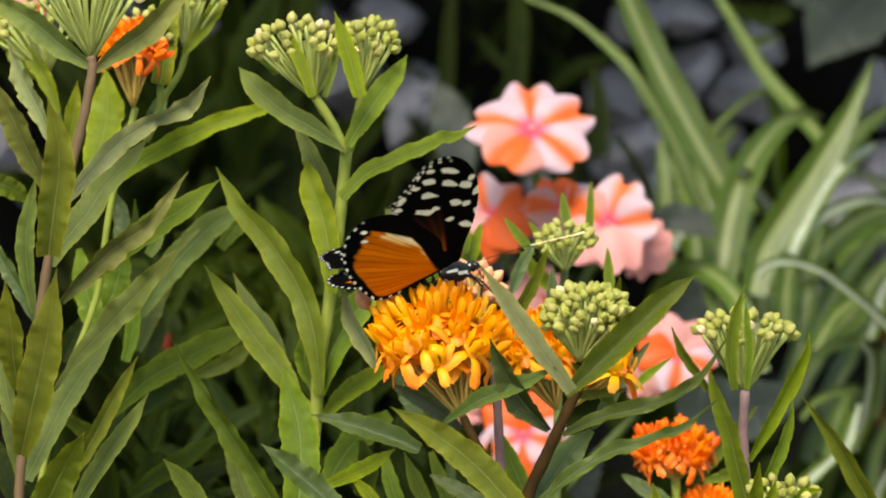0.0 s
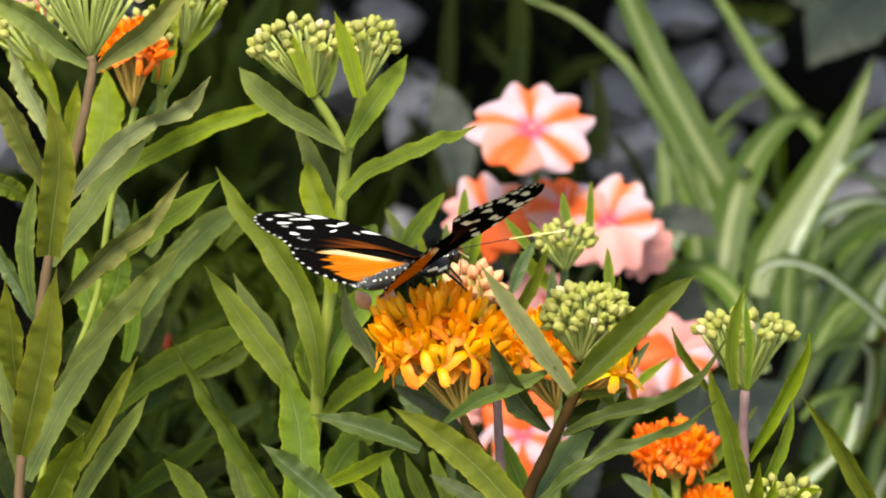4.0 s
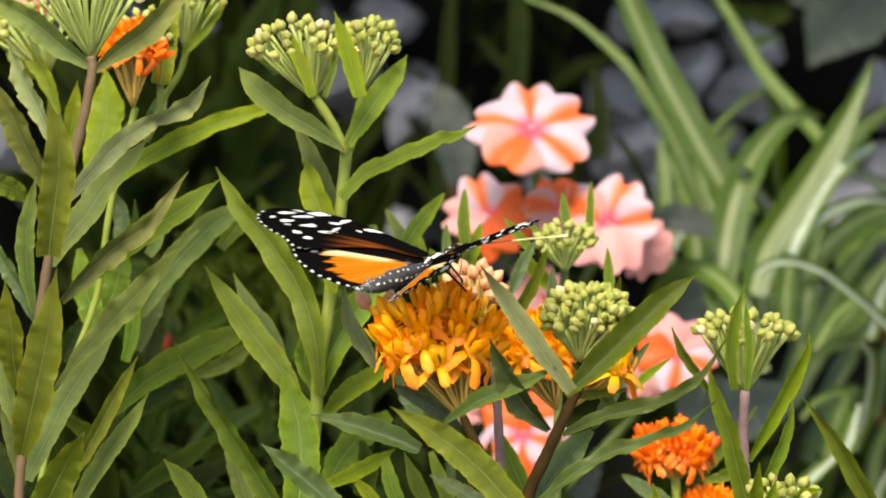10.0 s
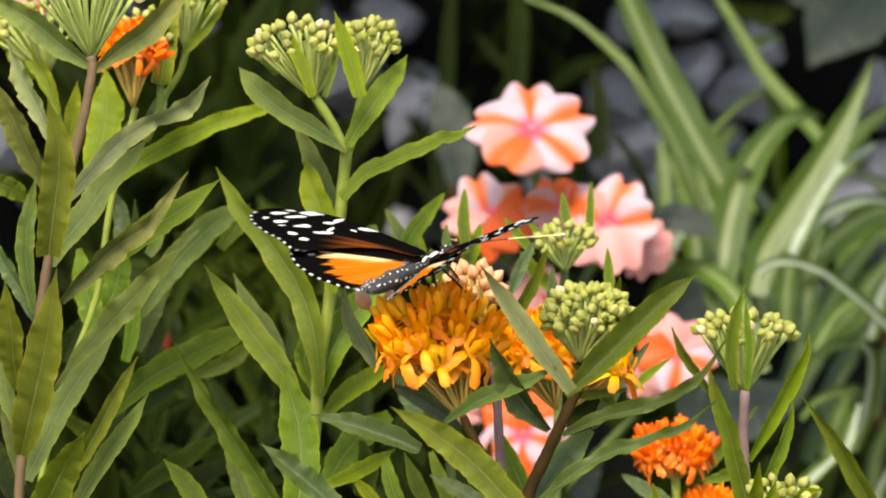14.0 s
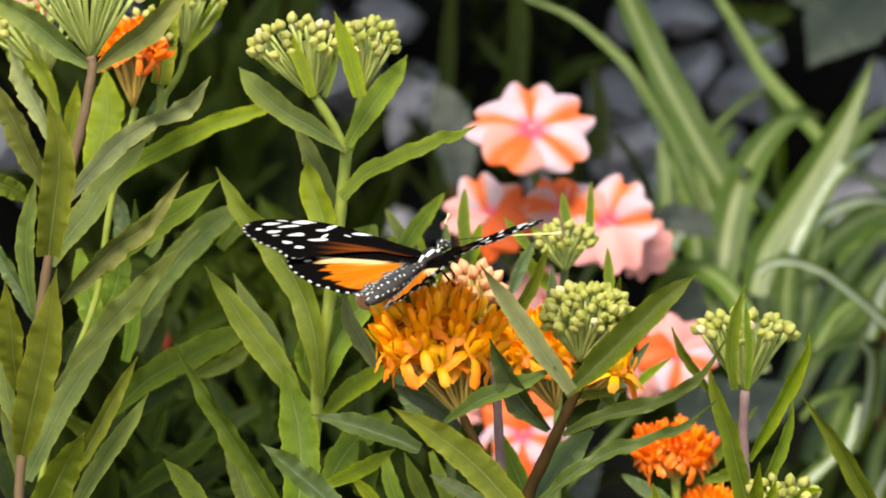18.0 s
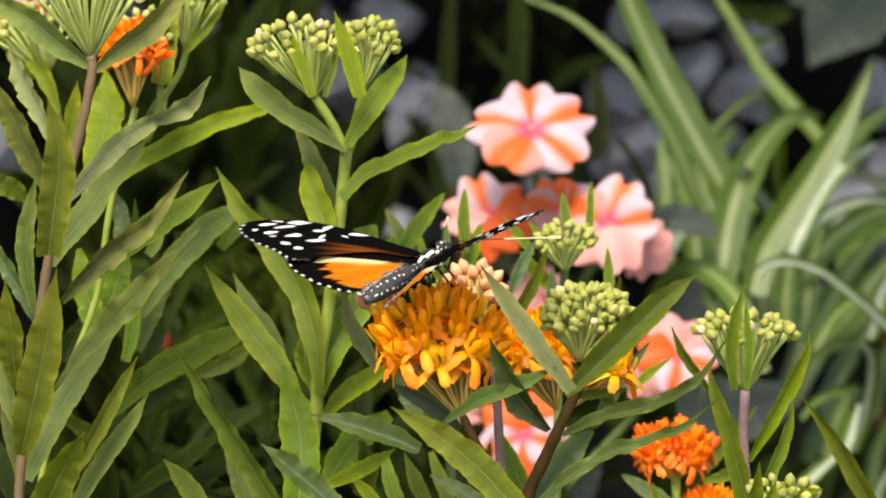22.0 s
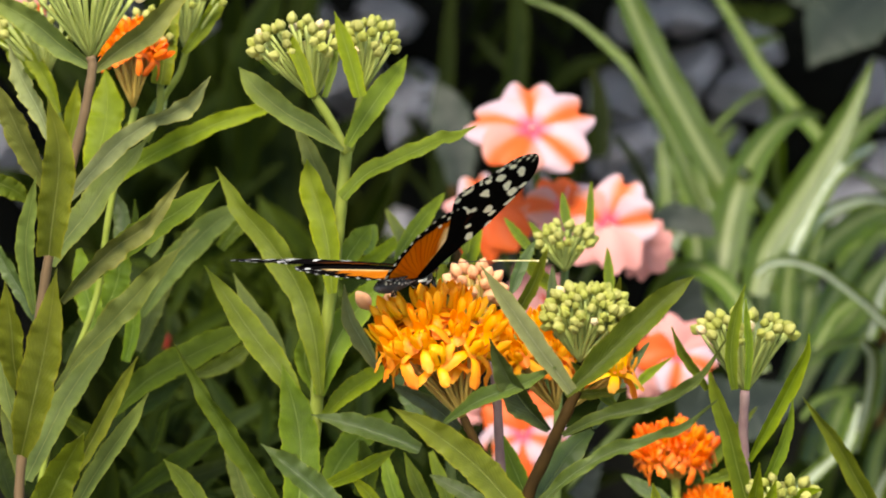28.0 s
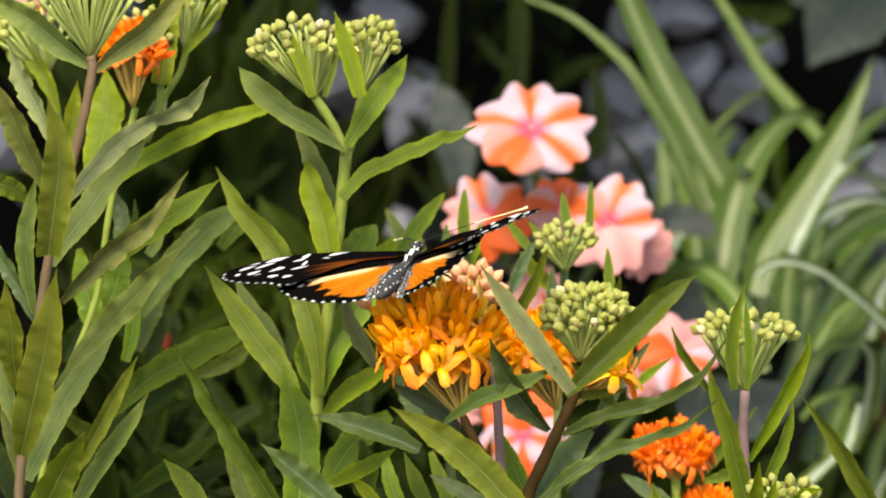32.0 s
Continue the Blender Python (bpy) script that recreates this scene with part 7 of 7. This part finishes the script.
def rod(name, parent, points, r0, r1, mats, pale_from=None):
    path = smooth_path([Vector(p) * UNIT for p in points], 6)
    n = len(path) - 1
    v, f = tube(path, [(r0 + (r1 - r0) * i / n) * UNIT for i in range(n + 1)], 7)
    ids = None
    if pale_from is not None:
        ids = [1 if (g // 7) / n >= pale_from else 0 for g in range(n * 7)] + [0, 1]
    return link_mesh(name, v, f, mats, parent, None, ids)


butterfly = tagged(new("butterfly"), "black, white-spotted longwing butterfly with orange hindwings on a flower head", "butterfly")
abdomen = lump("abdomen", butterfly, (0, 16, -18), (-6, -148, 4), 16, GREY_HAIR, bands=24, profile=0.42, swell=0.5, sides=28, rings=48)
lump("thorax", butterfly, (0, 72, -28), (0, -6, -24), 21, BLACK, stripes=1, profile=0.6)
skull = lump("head", butterfly, (0, 94, -25), (0, 66, -21), 11, BLACK, bands=6, profile=0.55)
for side, tip in ((-1, (-90, 231, -98)), (1, (172, 188, 6))):
    lump("eye", skull, (side * 9, 89, -23), (side * 9, 74, -20), 6, EYE_MAT, profile=0.5, sides=14, rings=12)
    lump("palp", skull, (side * 4, 103, -27), (side * 4, 86, -27), 3.5, BLACK, bands=4, sides=10, rings=12)
    root = (side * 5, 89, -16)
    mid_way = [a + (b - a) * 0.5 + c for a, b, c in zip(root, tip, (side * 4, 2, 3))]
    antenna = rod("antenna", skull, [root, mid_way, tip], 0.8, 1.0, [BLACK, CLUB], 0.5)
    far = [a + (b - a) * 0.94 for a, b in zip(root, tip)]
    rod("club", antenna, [far, tip, [a + (b - a) * 1.04 for a, b in zip(root, tip)]], 1.3, 2.2, [CLUB])
    for hip, knee, foot in (((8, 58, -30), (37, 60, -60), (46, 40, -78)), ((10, 40, -32), (74 if side > 0 else 34, 11, -40), (108 if side > 0 else 40, 17, -82)), ((9, 20, -30), (34, -4, -50), (26, -20, -76))):
        leg = rod("leg", butterfly, [(side * hip[0], *hip[1:]), (side * knee[0], *knee[1:])], 2.8, 2.0, [BLACK])
        rod("shin", leg, [(side * knee[0], *knee[1:]), (side * (knee[0] + foot[0]) / 2, (knee[1] + foot[1]) / 2, (knee[2] + foot[2]) / 2 + 3), (side * foot[0], *foot[1:])], 2.0, 1.2, [BLACK])
rod("proboscis", skull, [(0, 96, -22), (4, 103, -36), (8, 95, -54), (10, 85, -70)], 1.0, 0.7, [BLACK])
HINGE = 15.6 * UNIT
wings = {(kind, side): wing(kind, butterfly, outline, centre, side, kind == "hindwing")
         for side in (-1, 1) for kind, outline, centre in (("hindwing", HIND, (72, -82)), ("forewing", FORE, (160, -32)))}


# ---- what moves ----
def motions():
    walk(butterfly, [
        (0.0, pose(-0.00070, 0.78144, 0.51542, 4.1, -8.7, -42.8)),
        (0.5, pose(-0.00122, 0.78143, 0.51528, 5.2, -7.9, -46.1)),
        (1.0, pose(-0.00121, 0.78136, 0.51466, 9.1, -6.5, -50.1)),
        (1.5, pose(-0.00241, 0.78129, 0.51395, 10.8, -3.7, -48.6)),
        (2.0, pose(-0.00306, 0.78135, 0.51458, 14.3, -0.5, -53.4)),
        (2.5, pose(-0.00421, 0.78135, 0.51459, 11.5, 2.3, -44.9)),
        (3.0, pose(-0.00522, 0.78140, 0.51500, 12.5, 4.0, -37.5)),
        (5.5, pose(-0.00445, 0.78150, 0.51600, 21.2, 3.4, -41.6)),
        (6.0, pose(-0.00455, 0.78151, 0.51611, 22.3, 4.3, -40.4)),
        (7.0, pose(-0.00395, 0.78152, 0.51617, 18.0, 6.4, -37.1)),
        (8.0, pose(-0.00417, 0.78152, 0.51616, 18.5, 7.9, -39.8)),
        (9.5, pose(-0.00435, 0.78148, 0.51581, 17.5, 9.4, -35.6)),
        (10.0, pose(-0.00435, 0.78147, 0.51566, 19.0, 9.4, -36.7)),
        (11.0, pose(-0.00446, 0.78146, 0.51560, 19.7, 8.7, -37.1)),
        (12.0, pose(-0.00453, 0.78148, 0.51582, 18.4, 8.4, -34.6)),
        (13.0, pose(-0.00467, 0.78146, 0.51559, 18.5, 8.7, -34.3)),
        (14.5, pose(-0.00486, 0.78149, 0.51590, 21.7, 11.9, -33.2)),
        (17.0, pose(-0.00476, 0.78147, 0.51574, 25.5, 15.1, -35.1)),
        (18.0, pose(-0.00553, 0.78145, 0.51550, 29.8, 17.4, -29.3)),
        (19.0, pose(-0.00571, 0.78145, 0.51556, 30.4, 19.4, -29.8)),
        (20.0, pose(-0.00577, 0.78146, 0.51564, 29.2, 19.3, -29.7)),
        (21.0, pose(-0.00568, 0.78145, 0.51553, 28.2, 18.8, -29.3)),
        (22.0, pose(-0.00566, 0.78144, 0.51542, 28.0, 18.1, -29.4)),
        (23.0, pose(-0.00554, 0.78143, 0.51537, 24.1, 17.2, -28.7)),
        (24.0, pose(-0.00553, 0.78143, 0.51535, 23.8, 16.6, -29.2)),
        (25.5, pose(-0.00565, 0.78140, 0.51508, 18.4, 14.9, -26.7)),
        (27.5, pose(-0.00608, 0.78131, 0.51416, 11.3, 13.9, -22.4)),
        (28.0, pose(-0.00632, 0.78125, 0.51366, 10.4, 12.4, -21.5)),
        (29.0, pose(-0.00660, 0.78130, 0.51408, 11.8, 10.6, -18.3)),
        (30.0, pose(-0.00723, 0.78135, 0.51458, 15.3, 7.7, -18.2)),
        (30.35, pose(-0.00723, 0.78135, 0.51458, 15.3, 7.7, -18.2)),
        (30.6, pose(-0.00771, 0.78141, 0.51511, 19.9, 5.8, -14.9)),
        (31.0, pose(-0.00827, 0.78146, 0.51557, 21.1, 3.6, -14.0)),
        (31.4, pose(-0.00829, 0.78146, 0.51564, 23.4, 1.7, -11.2)),
        (32.0, pose(-0.00835, 0.78150, 0.51602, 23.3, 1.4, -15.4)),
    ])
    walk(wings["forewing", -1], [
        (0.0, pose(-0.00177, 0.00074, -0.00009, 7.7, 7.8, -18.3)),
        (0.5, pose(-0.00180, 0.00067, -0.00009, 8.2, 7.0, -15.5)),
        (1.0, pose(-0.00188, 0.00041, -0.00008, 3.8, 6.3, -7.1)),
        (1.5, pose(-0.00191, 0.00020, -0.00004, -0.0, 4.2, -4.2)),
        (2.0, pose(-HINGE, 0, 0, -5.8, 9.5, 5.1)),
        (2.5, pose(-HINGE, 0, 0, -4.7, 3.8, 5.1)),
        (3.0, pose(-HINGE, 0, 0, -3.4, 11.3, 4.5)),
        (5.5, pose(-HINGE, 0, 0, -5.2, 12.3, 3.3)),
        (6.0, pose(-HINGE, 0, 0, -4.2, 12.4, 2.3)),
        (7.0, pose(-HINGE, 0, 0, -5.6, 9.0, -0.8)),
        (8.0, pose(-HINGE, 0, 0, -5.7, 8.5, 2.0)),
        (9.5, pose(-HINGE, 0, 0, -5.8, 5.7, 2.0)),
        (10.0, pose(-HINGE, 0, 0, -5.4, 7.3, 2.9)),
        (11.0, pose(-HINGE, 0, 0, -4.7, 5.0, 3.3)),
        (12.0, pose(-HINGE, 0, 0, -1.8, 10.6, 3.4)),
        (13.0, pose(-HINGE, 0, 0, -3.1, 9.4, 4.4)),
        (14.5, pose(-HINGE, 0, 0, -5.5, 5.5, 4.3)),
        (17.0, pose(-0.00192, -0.00007, 0.00002, -10.1, 3.0, 6.1)),
        (18.0, pose(-0.00192, -0.00006, 0.00003, -13.8, -2.8, 6.7)),
        (19.0, pose(-0.00192, -0.00013, 0.00005, -14.4, -2.2, 8.4)),
        (20.0, pose(-0.00192, -0.00010, 0.00004, -11.6, -2.0, 8.2)),
        (21.0, pose(-0.00191, -0.00015, 0.00005, -12.5, -2.5, 10.1)),
        (22.0, pose(-0.00191, -0.00014, 0.00005, -12.7, -1.4, 10.2)),
        (23.0, pose(-0.00192, -0.00007, 0.00002, -10.0, -1.6, 9.4)),
        (24.0, pose(-0.00192, -0.00007, 0.00002, -10.5, -0.6, 9.8)),
        (25.5, pose(-HINGE, 0, 0, -9.4, -1.1, 10.2)),
        (27.5, pose(-HINGE, 0, 0, -9.8, -2.9, 6.8)),
        (28.0, pose(-HINGE, 0, 0, -15.1, -10.4, 8.2)),
        (29.0, pose(-HINGE, 0, 0, -16.5, -7.2, 8.3)),
        (30.0, pose(-HINGE, 0, 0, -16.1, -7.9, 7.1)),
        (30.35, pose(-HINGE, 0, 0, -16.1, -7.9, 7.1)),
        (30.6, pose(-HINGE, 0, 0, -10.0, -7.1, 5.1)),
        (31.0, pose(-HINGE, 0, 0, -11.5, -10.1, 5.1)),
        (31.4, pose(-HINGE, 0, 0, -9.0, -6.4, 3.7)),
        (32.0, pose(-HINGE, 0, 0, -9.2, -4.7, 4.2)),
    ])
    walk(wings["forewing", 1], [
        (0.0, pose(0.00177, -0.00074, 0.00009, -4.6, -36.2, -27.8)),
        (0.5, pose(0.00180, -0.00067, 0.00009, -4.8, -37.5, -24.7)),
        (1.0, pose(0.00188, -0.00041, 0.00008, -11.2, -31.4, -14.3)),
        (1.5, pose(0.00191, -0.00020, 0.00004, -17.1, -24.2, -3.0)),
        (2.0, pose(HINGE, 0, 0, -13.4, -34.7, 8.3)),
        (2.5, pose(HINGE, 0, 0, -25.3, -30.5, 12.1)),
        (3.0, pose(HINGE, 0, 0, -19.1, -27.8, 10.5)),
        (3.4, pose(HINGE, 0, 0, -26.4, -34.0, 18.5)),
        (5.5, pose(HINGE, 0, 0, -12.8, -13.4, 3.7)),
        (6.0, pose(HINGE, 0, 0, -12.2, -16.9, 4.2)),
        (7.0, pose(HINGE, 0, 0, -1.4, -29.1, -2.0)),
        (8.0, pose(HINGE, 0, 0, -2.3, -29.7, 3.1)),
        (9.5, pose(HINGE, 0, 0, -3.5, -30.1, 0.4)),
        (10.0, pose(HINGE, 0, 0, -6.2, -29.3, 2.7)),
        (11.0, pose(HINGE, 0, 0, -7.1, -28.4, 3.4)),
        (12.0, pose(HINGE, 0, 0, -5.1, -28.6, -0.0)),
        (13.0, pose(HINGE, 0, 0, -5.0, -29.6, 0.6)),
        (14.5, pose(HINGE, 0, 0, -9.0, -32.6, 2.9)),
        (17.0, pose(0.00192, 0.00007, -0.00002, -15.2, -30.7, 7.1)),
        (18.0, pose(0.00192, 0.00006, -0.00003, -20.6, -36.8, 10.9)),
        (19.0, pose(0.00192, 0.00013, -0.00005, -22.7, -39.0, 15.7)),
        (20.0, pose(0.00192, 0.00010, -0.00004, -21.3, -39.5, 15.3)),
        (21.0, pose(0.00191, 0.00015, -0.00005, -19.8, -40.0, 14.4)),
        (22.0, pose(0.00191, 0.00014, -0.00005, -19.7, -39.7, 14.4)),
        (23.0, pose(0.00192, 0.00007, -0.00002, -14.3, -42.4, 11.9)),
        (24.0, pose(0.00192, 0.00007, -0.00002, -14.1, -43.6, 13.8)),
        (25.5, pose(HINGE, 0, 0, -10.3, -42.7, 12.1)),
        (27.5, pose(HINGE, 0, 0, -34.0, -60.3, 16.9)),
        (28.0, pose(HINGE, 0, 0, -37.5, -51.0, 18.7)),
        (29.0, pose(HINGE, 0, 0, -38.5, -53.4, 19.7)),
        (30.0, pose(HINGE, 0, 0, -30.4, -48.8, 13.1)),
        (30.35, pose(HINGE, 0, 0, -30.4, -48.8, 13.1)),
        (30.6, pose(HINGE, 0, 0, -8.6, -42.9, 2.6)),
        (31.0, pose(HINGE, 0, 0, -16.2, -39.7, 13.2)),
        (31.4, pose(HINGE, 0, 0, -7.3, -33.9, 9.0)),
        (32.0, pose(HINGE, 0, 0, -12.8, -27.9, -7.9)),
    ])
    walk(wings["hindwing", -1], [
        (0.0, pose(-0.00177, 0.00074, -0.00009, 8.6, 6.3, -21.3)),
        (0.5, pose(-0.00180, 0.00067, -0.00009, 9.8, 6.3, -19.0)),
        (1.0, pose(-0.00188, 0.00041, -0.00008, 6.2, 8.7, -11.1)),
        (1.5, pose(-0.00191, 0.00020, -0.00004, 3.4, 9.8, -5.5)),
        (2.0, pose(-HINGE, 0, 0, 0.0, 12.6, 0.0)),
        (2.5, pose(-HINGE, 0, 0, 0.0, 8.5, 0.0)),
        (3.0, pose(-HINGE, 0, 0, 0.0, 14.6, 0.0)),
        (5.5, pose(-HINGE, 0, 0, 0.0, 16.6, 0.0)),
        (6.0, pose(-HINGE, 0, 0, 0.0, 16.4, 0.0)),
        (7.0, pose(-HINGE, 0, 0, 0.0, 12.8, 0.0)),
        (8.0, pose(-HINGE, 0, 0, 0.0, 11.4, 0.0)),
        (9.5, pose(-HINGE, 0, 0, 0.0, 9.2, 0.0)),
        (10.0, pose(-HINGE, 0, 0, 0.0, 10.9, 0.0)),
        (11.0, pose(-HINGE, 0, 0, 0.0, 8.2, 0.0)),
        (12.0, pose(-HINGE, 0, 0, 0.0, 11.4, 0.0)),
        (13.0, pose(-HINGE, 0, 0, 0.0, 10.5, 0.0)),
        (14.5, pose(-HINGE, 0, 0, 0.0, 6.3, 0.0)),
        (17.0, pose(-0.00192, -0.00007, 0.00002, -3.5, 3.9, 1.9)),
        (18.0, pose(-0.00192, -0.00006, 0.00003, -6.3, -0.4, 1.9)),
        (19.0, pose(-0.00192, -0.00013, 0.00005, -7.3, -0.5, 4.2)),
        (20.0, pose(-0.00192, -0.00010, 0.00004, -5.8, -1.5, 3.3)),
        (21.0, pose(-0.00191, -0.00015, 0.00005, -6.4, -0.1, 4.6)),
        (22.0, pose(-0.00191, -0.00014, 0.00005, -6.6, 0.7, 4.2)),
        (23.0, pose(-0.00192, -0.00007, 0.00002, -3.6, -0.2, 2.1)),
        (24.0, pose(-0.00192, -0.00007, 0.00002, -3.6, 0.3, 2.1)),
        (25.5, pose(-HINGE, 0, 0, 0.0, 0.0, 0.0)),
        (27.5, pose(-HINGE, 0, 0, 0.0, 2.4, 0.0)),
        (28.0, pose(-HINGE, 0, 0, -11.9, -4.3, 18.9)),
        (29.0, pose(-HINGE, 0, 0, -14.3, 1.0, 18.9)),
        (30.0, pose(-HINGE, 0, 0, -10.1, -1.4, 18.9)),
        (30.35, pose(-HINGE, 0, 0, -10.1, -1.4, 18.9)),
        (30.6, pose(-HINGE, 0, 0, 0.0, -1.7, 0.0)),
        (31.0, pose(-HINGE, 0, 0, 0.0, -4.9, 0.0)),
        (31.4, pose(-HINGE, 0, 0, 0.0, -1.3, 0.0)),
        (32.0, pose(-HINGE, 0, 0, 0.0, -0.9, 0.0)),
    ])
    walk(wings["hindwing", 1], [
        (0.0, pose(0.00177, -0.00074, 0.00009, 31.5, -44.7, -64.3)),
        (0.5, pose(0.00180, -0.00067, 0.00009, 30.7, -45.7, -61.4)),
        (1.0, pose(0.00188, -0.00041, 0.00008, 27.2, -45.8, -45.1)),
        (1.5, pose(0.00191, -0.00020, 0.00004, 18.9, -40.0, -28.5)),
        (2.0, pose(HINGE, 0, 0, 16.8, -45.4, -17.0)),
        (2.5, pose(HINGE, 0, 0, 15.0, -43.0, -15.0)),
        (3.0, pose(HINGE, 0, 0, 14.0, -40.0, -13.0)),
        (3.4, pose(HINGE, 0, 0, 15.0, -43.0, -15.0)),
        (5.5, pose(HINGE, 0, 0, -0.1, -18.9, -1.3)),
        (6.0, pose(HINGE, 0, 0, 0.7, -22.8, -2.1)),
        (7.0, pose(HINGE, 0, 0, 9.0, -35.3, -4.2)),
        (8.0, pose(HINGE, 0, 0, 8.2, -35.2, -2.9)),
        (9.5, pose(HINGE, 0, 0, 7.7, -36.0, -3.5)),
        (10.0, pose(HINGE, 0, 0, 7.5, -36.3, -3.3)),
        (11.0, pose(HINGE, 0, 0, 7.6, -35.8, -3.5)),
        (12.0, pose(HINGE, 0, 0, 7.6, -35.0, -4.1)),
        (13.0, pose(HINGE, 0, 0, 8.0, -36.2, -4.3)),
        (14.5, pose(HINGE, 0, 0, 3.1, -38.6, -3.0)),
        (17.0, pose(0.00192, 0.00007, -0.00002, 0.4, -38.4, -1.5)),
        (18.0, pose(0.00192, 0.00006, -0.00003, 2.1, -47.6, -3.3)),
        (19.0, pose(0.00192, 0.00013, -0.00005, 2.3, -50.8, -2.8)),
        (20.0, pose(0.00192, 0.00010, -0.00004, 2.6, -50.3, -2.9)),
        (21.0, pose(0.00191, 0.00015, -0.00005, 3.2, -50.5, -3.3)),
        (22.0, pose(0.00191, 0.00014, -0.00005, 3.6, -50.2, -3.6)),
        (23.0, pose(0.00192, 0.00007, -0.00002, 11.0, -52.7, -6.9)),
        (24.0, pose(0.00192, 0.00007, -0.00002, 12.3, -53.7, -7.5)),
        (25.5, pose(HINGE, 0, 0, 12.8, -51.6, -7.5)),
        (27.5, pose(HINGE, 0, 0, -10.0, -64.2, 0.0)),
        (28.0, pose(HINGE, 0, 0, -11.5, -57.4, 0.0)),
        (29.0, pose(HINGE, 0, 0, -10.5, -59.8, 0.0)),
        (30.0, pose(HINGE, 0, 0, -13.5, -52.7, 0.0)),
        (30.35, pose(HINGE, 0, 0, -13.5, -52.7, 0.0)),
        (30.6, pose(HINGE, 0, 0, 11.5, -49.4, -12.6)),
        (31.0, pose(HINGE, 0, 0, 11.7, -48.5, -13.9)),
        (31.4, pose(HINGE, 0, 0, 1.1, -41.1, -1.2)),
        (32.0, pose(HINGE, 0, 0, 0.0, -33.9, 0.0)),
    ])
    walk(abdomen, [
        (0.0, pose(0, 0, 0, -20, 0, -20)),
        (0.5, pose(0, 0, 0, -20, 0, -20)),
        (1.0, pose(0, 0, 0, -12, 0, -15)),
        (1.5, pose(0, 0, 0, -4, 0, -9)),
        (2.0, pose(0, 0, 0, 0, 0, -4)),
        (2.5, pose(0, 0, 0, 0, 0, 0)),
        (32.0, pose(0, 0, 0, 0, 0, 0)),
    ])


motions()
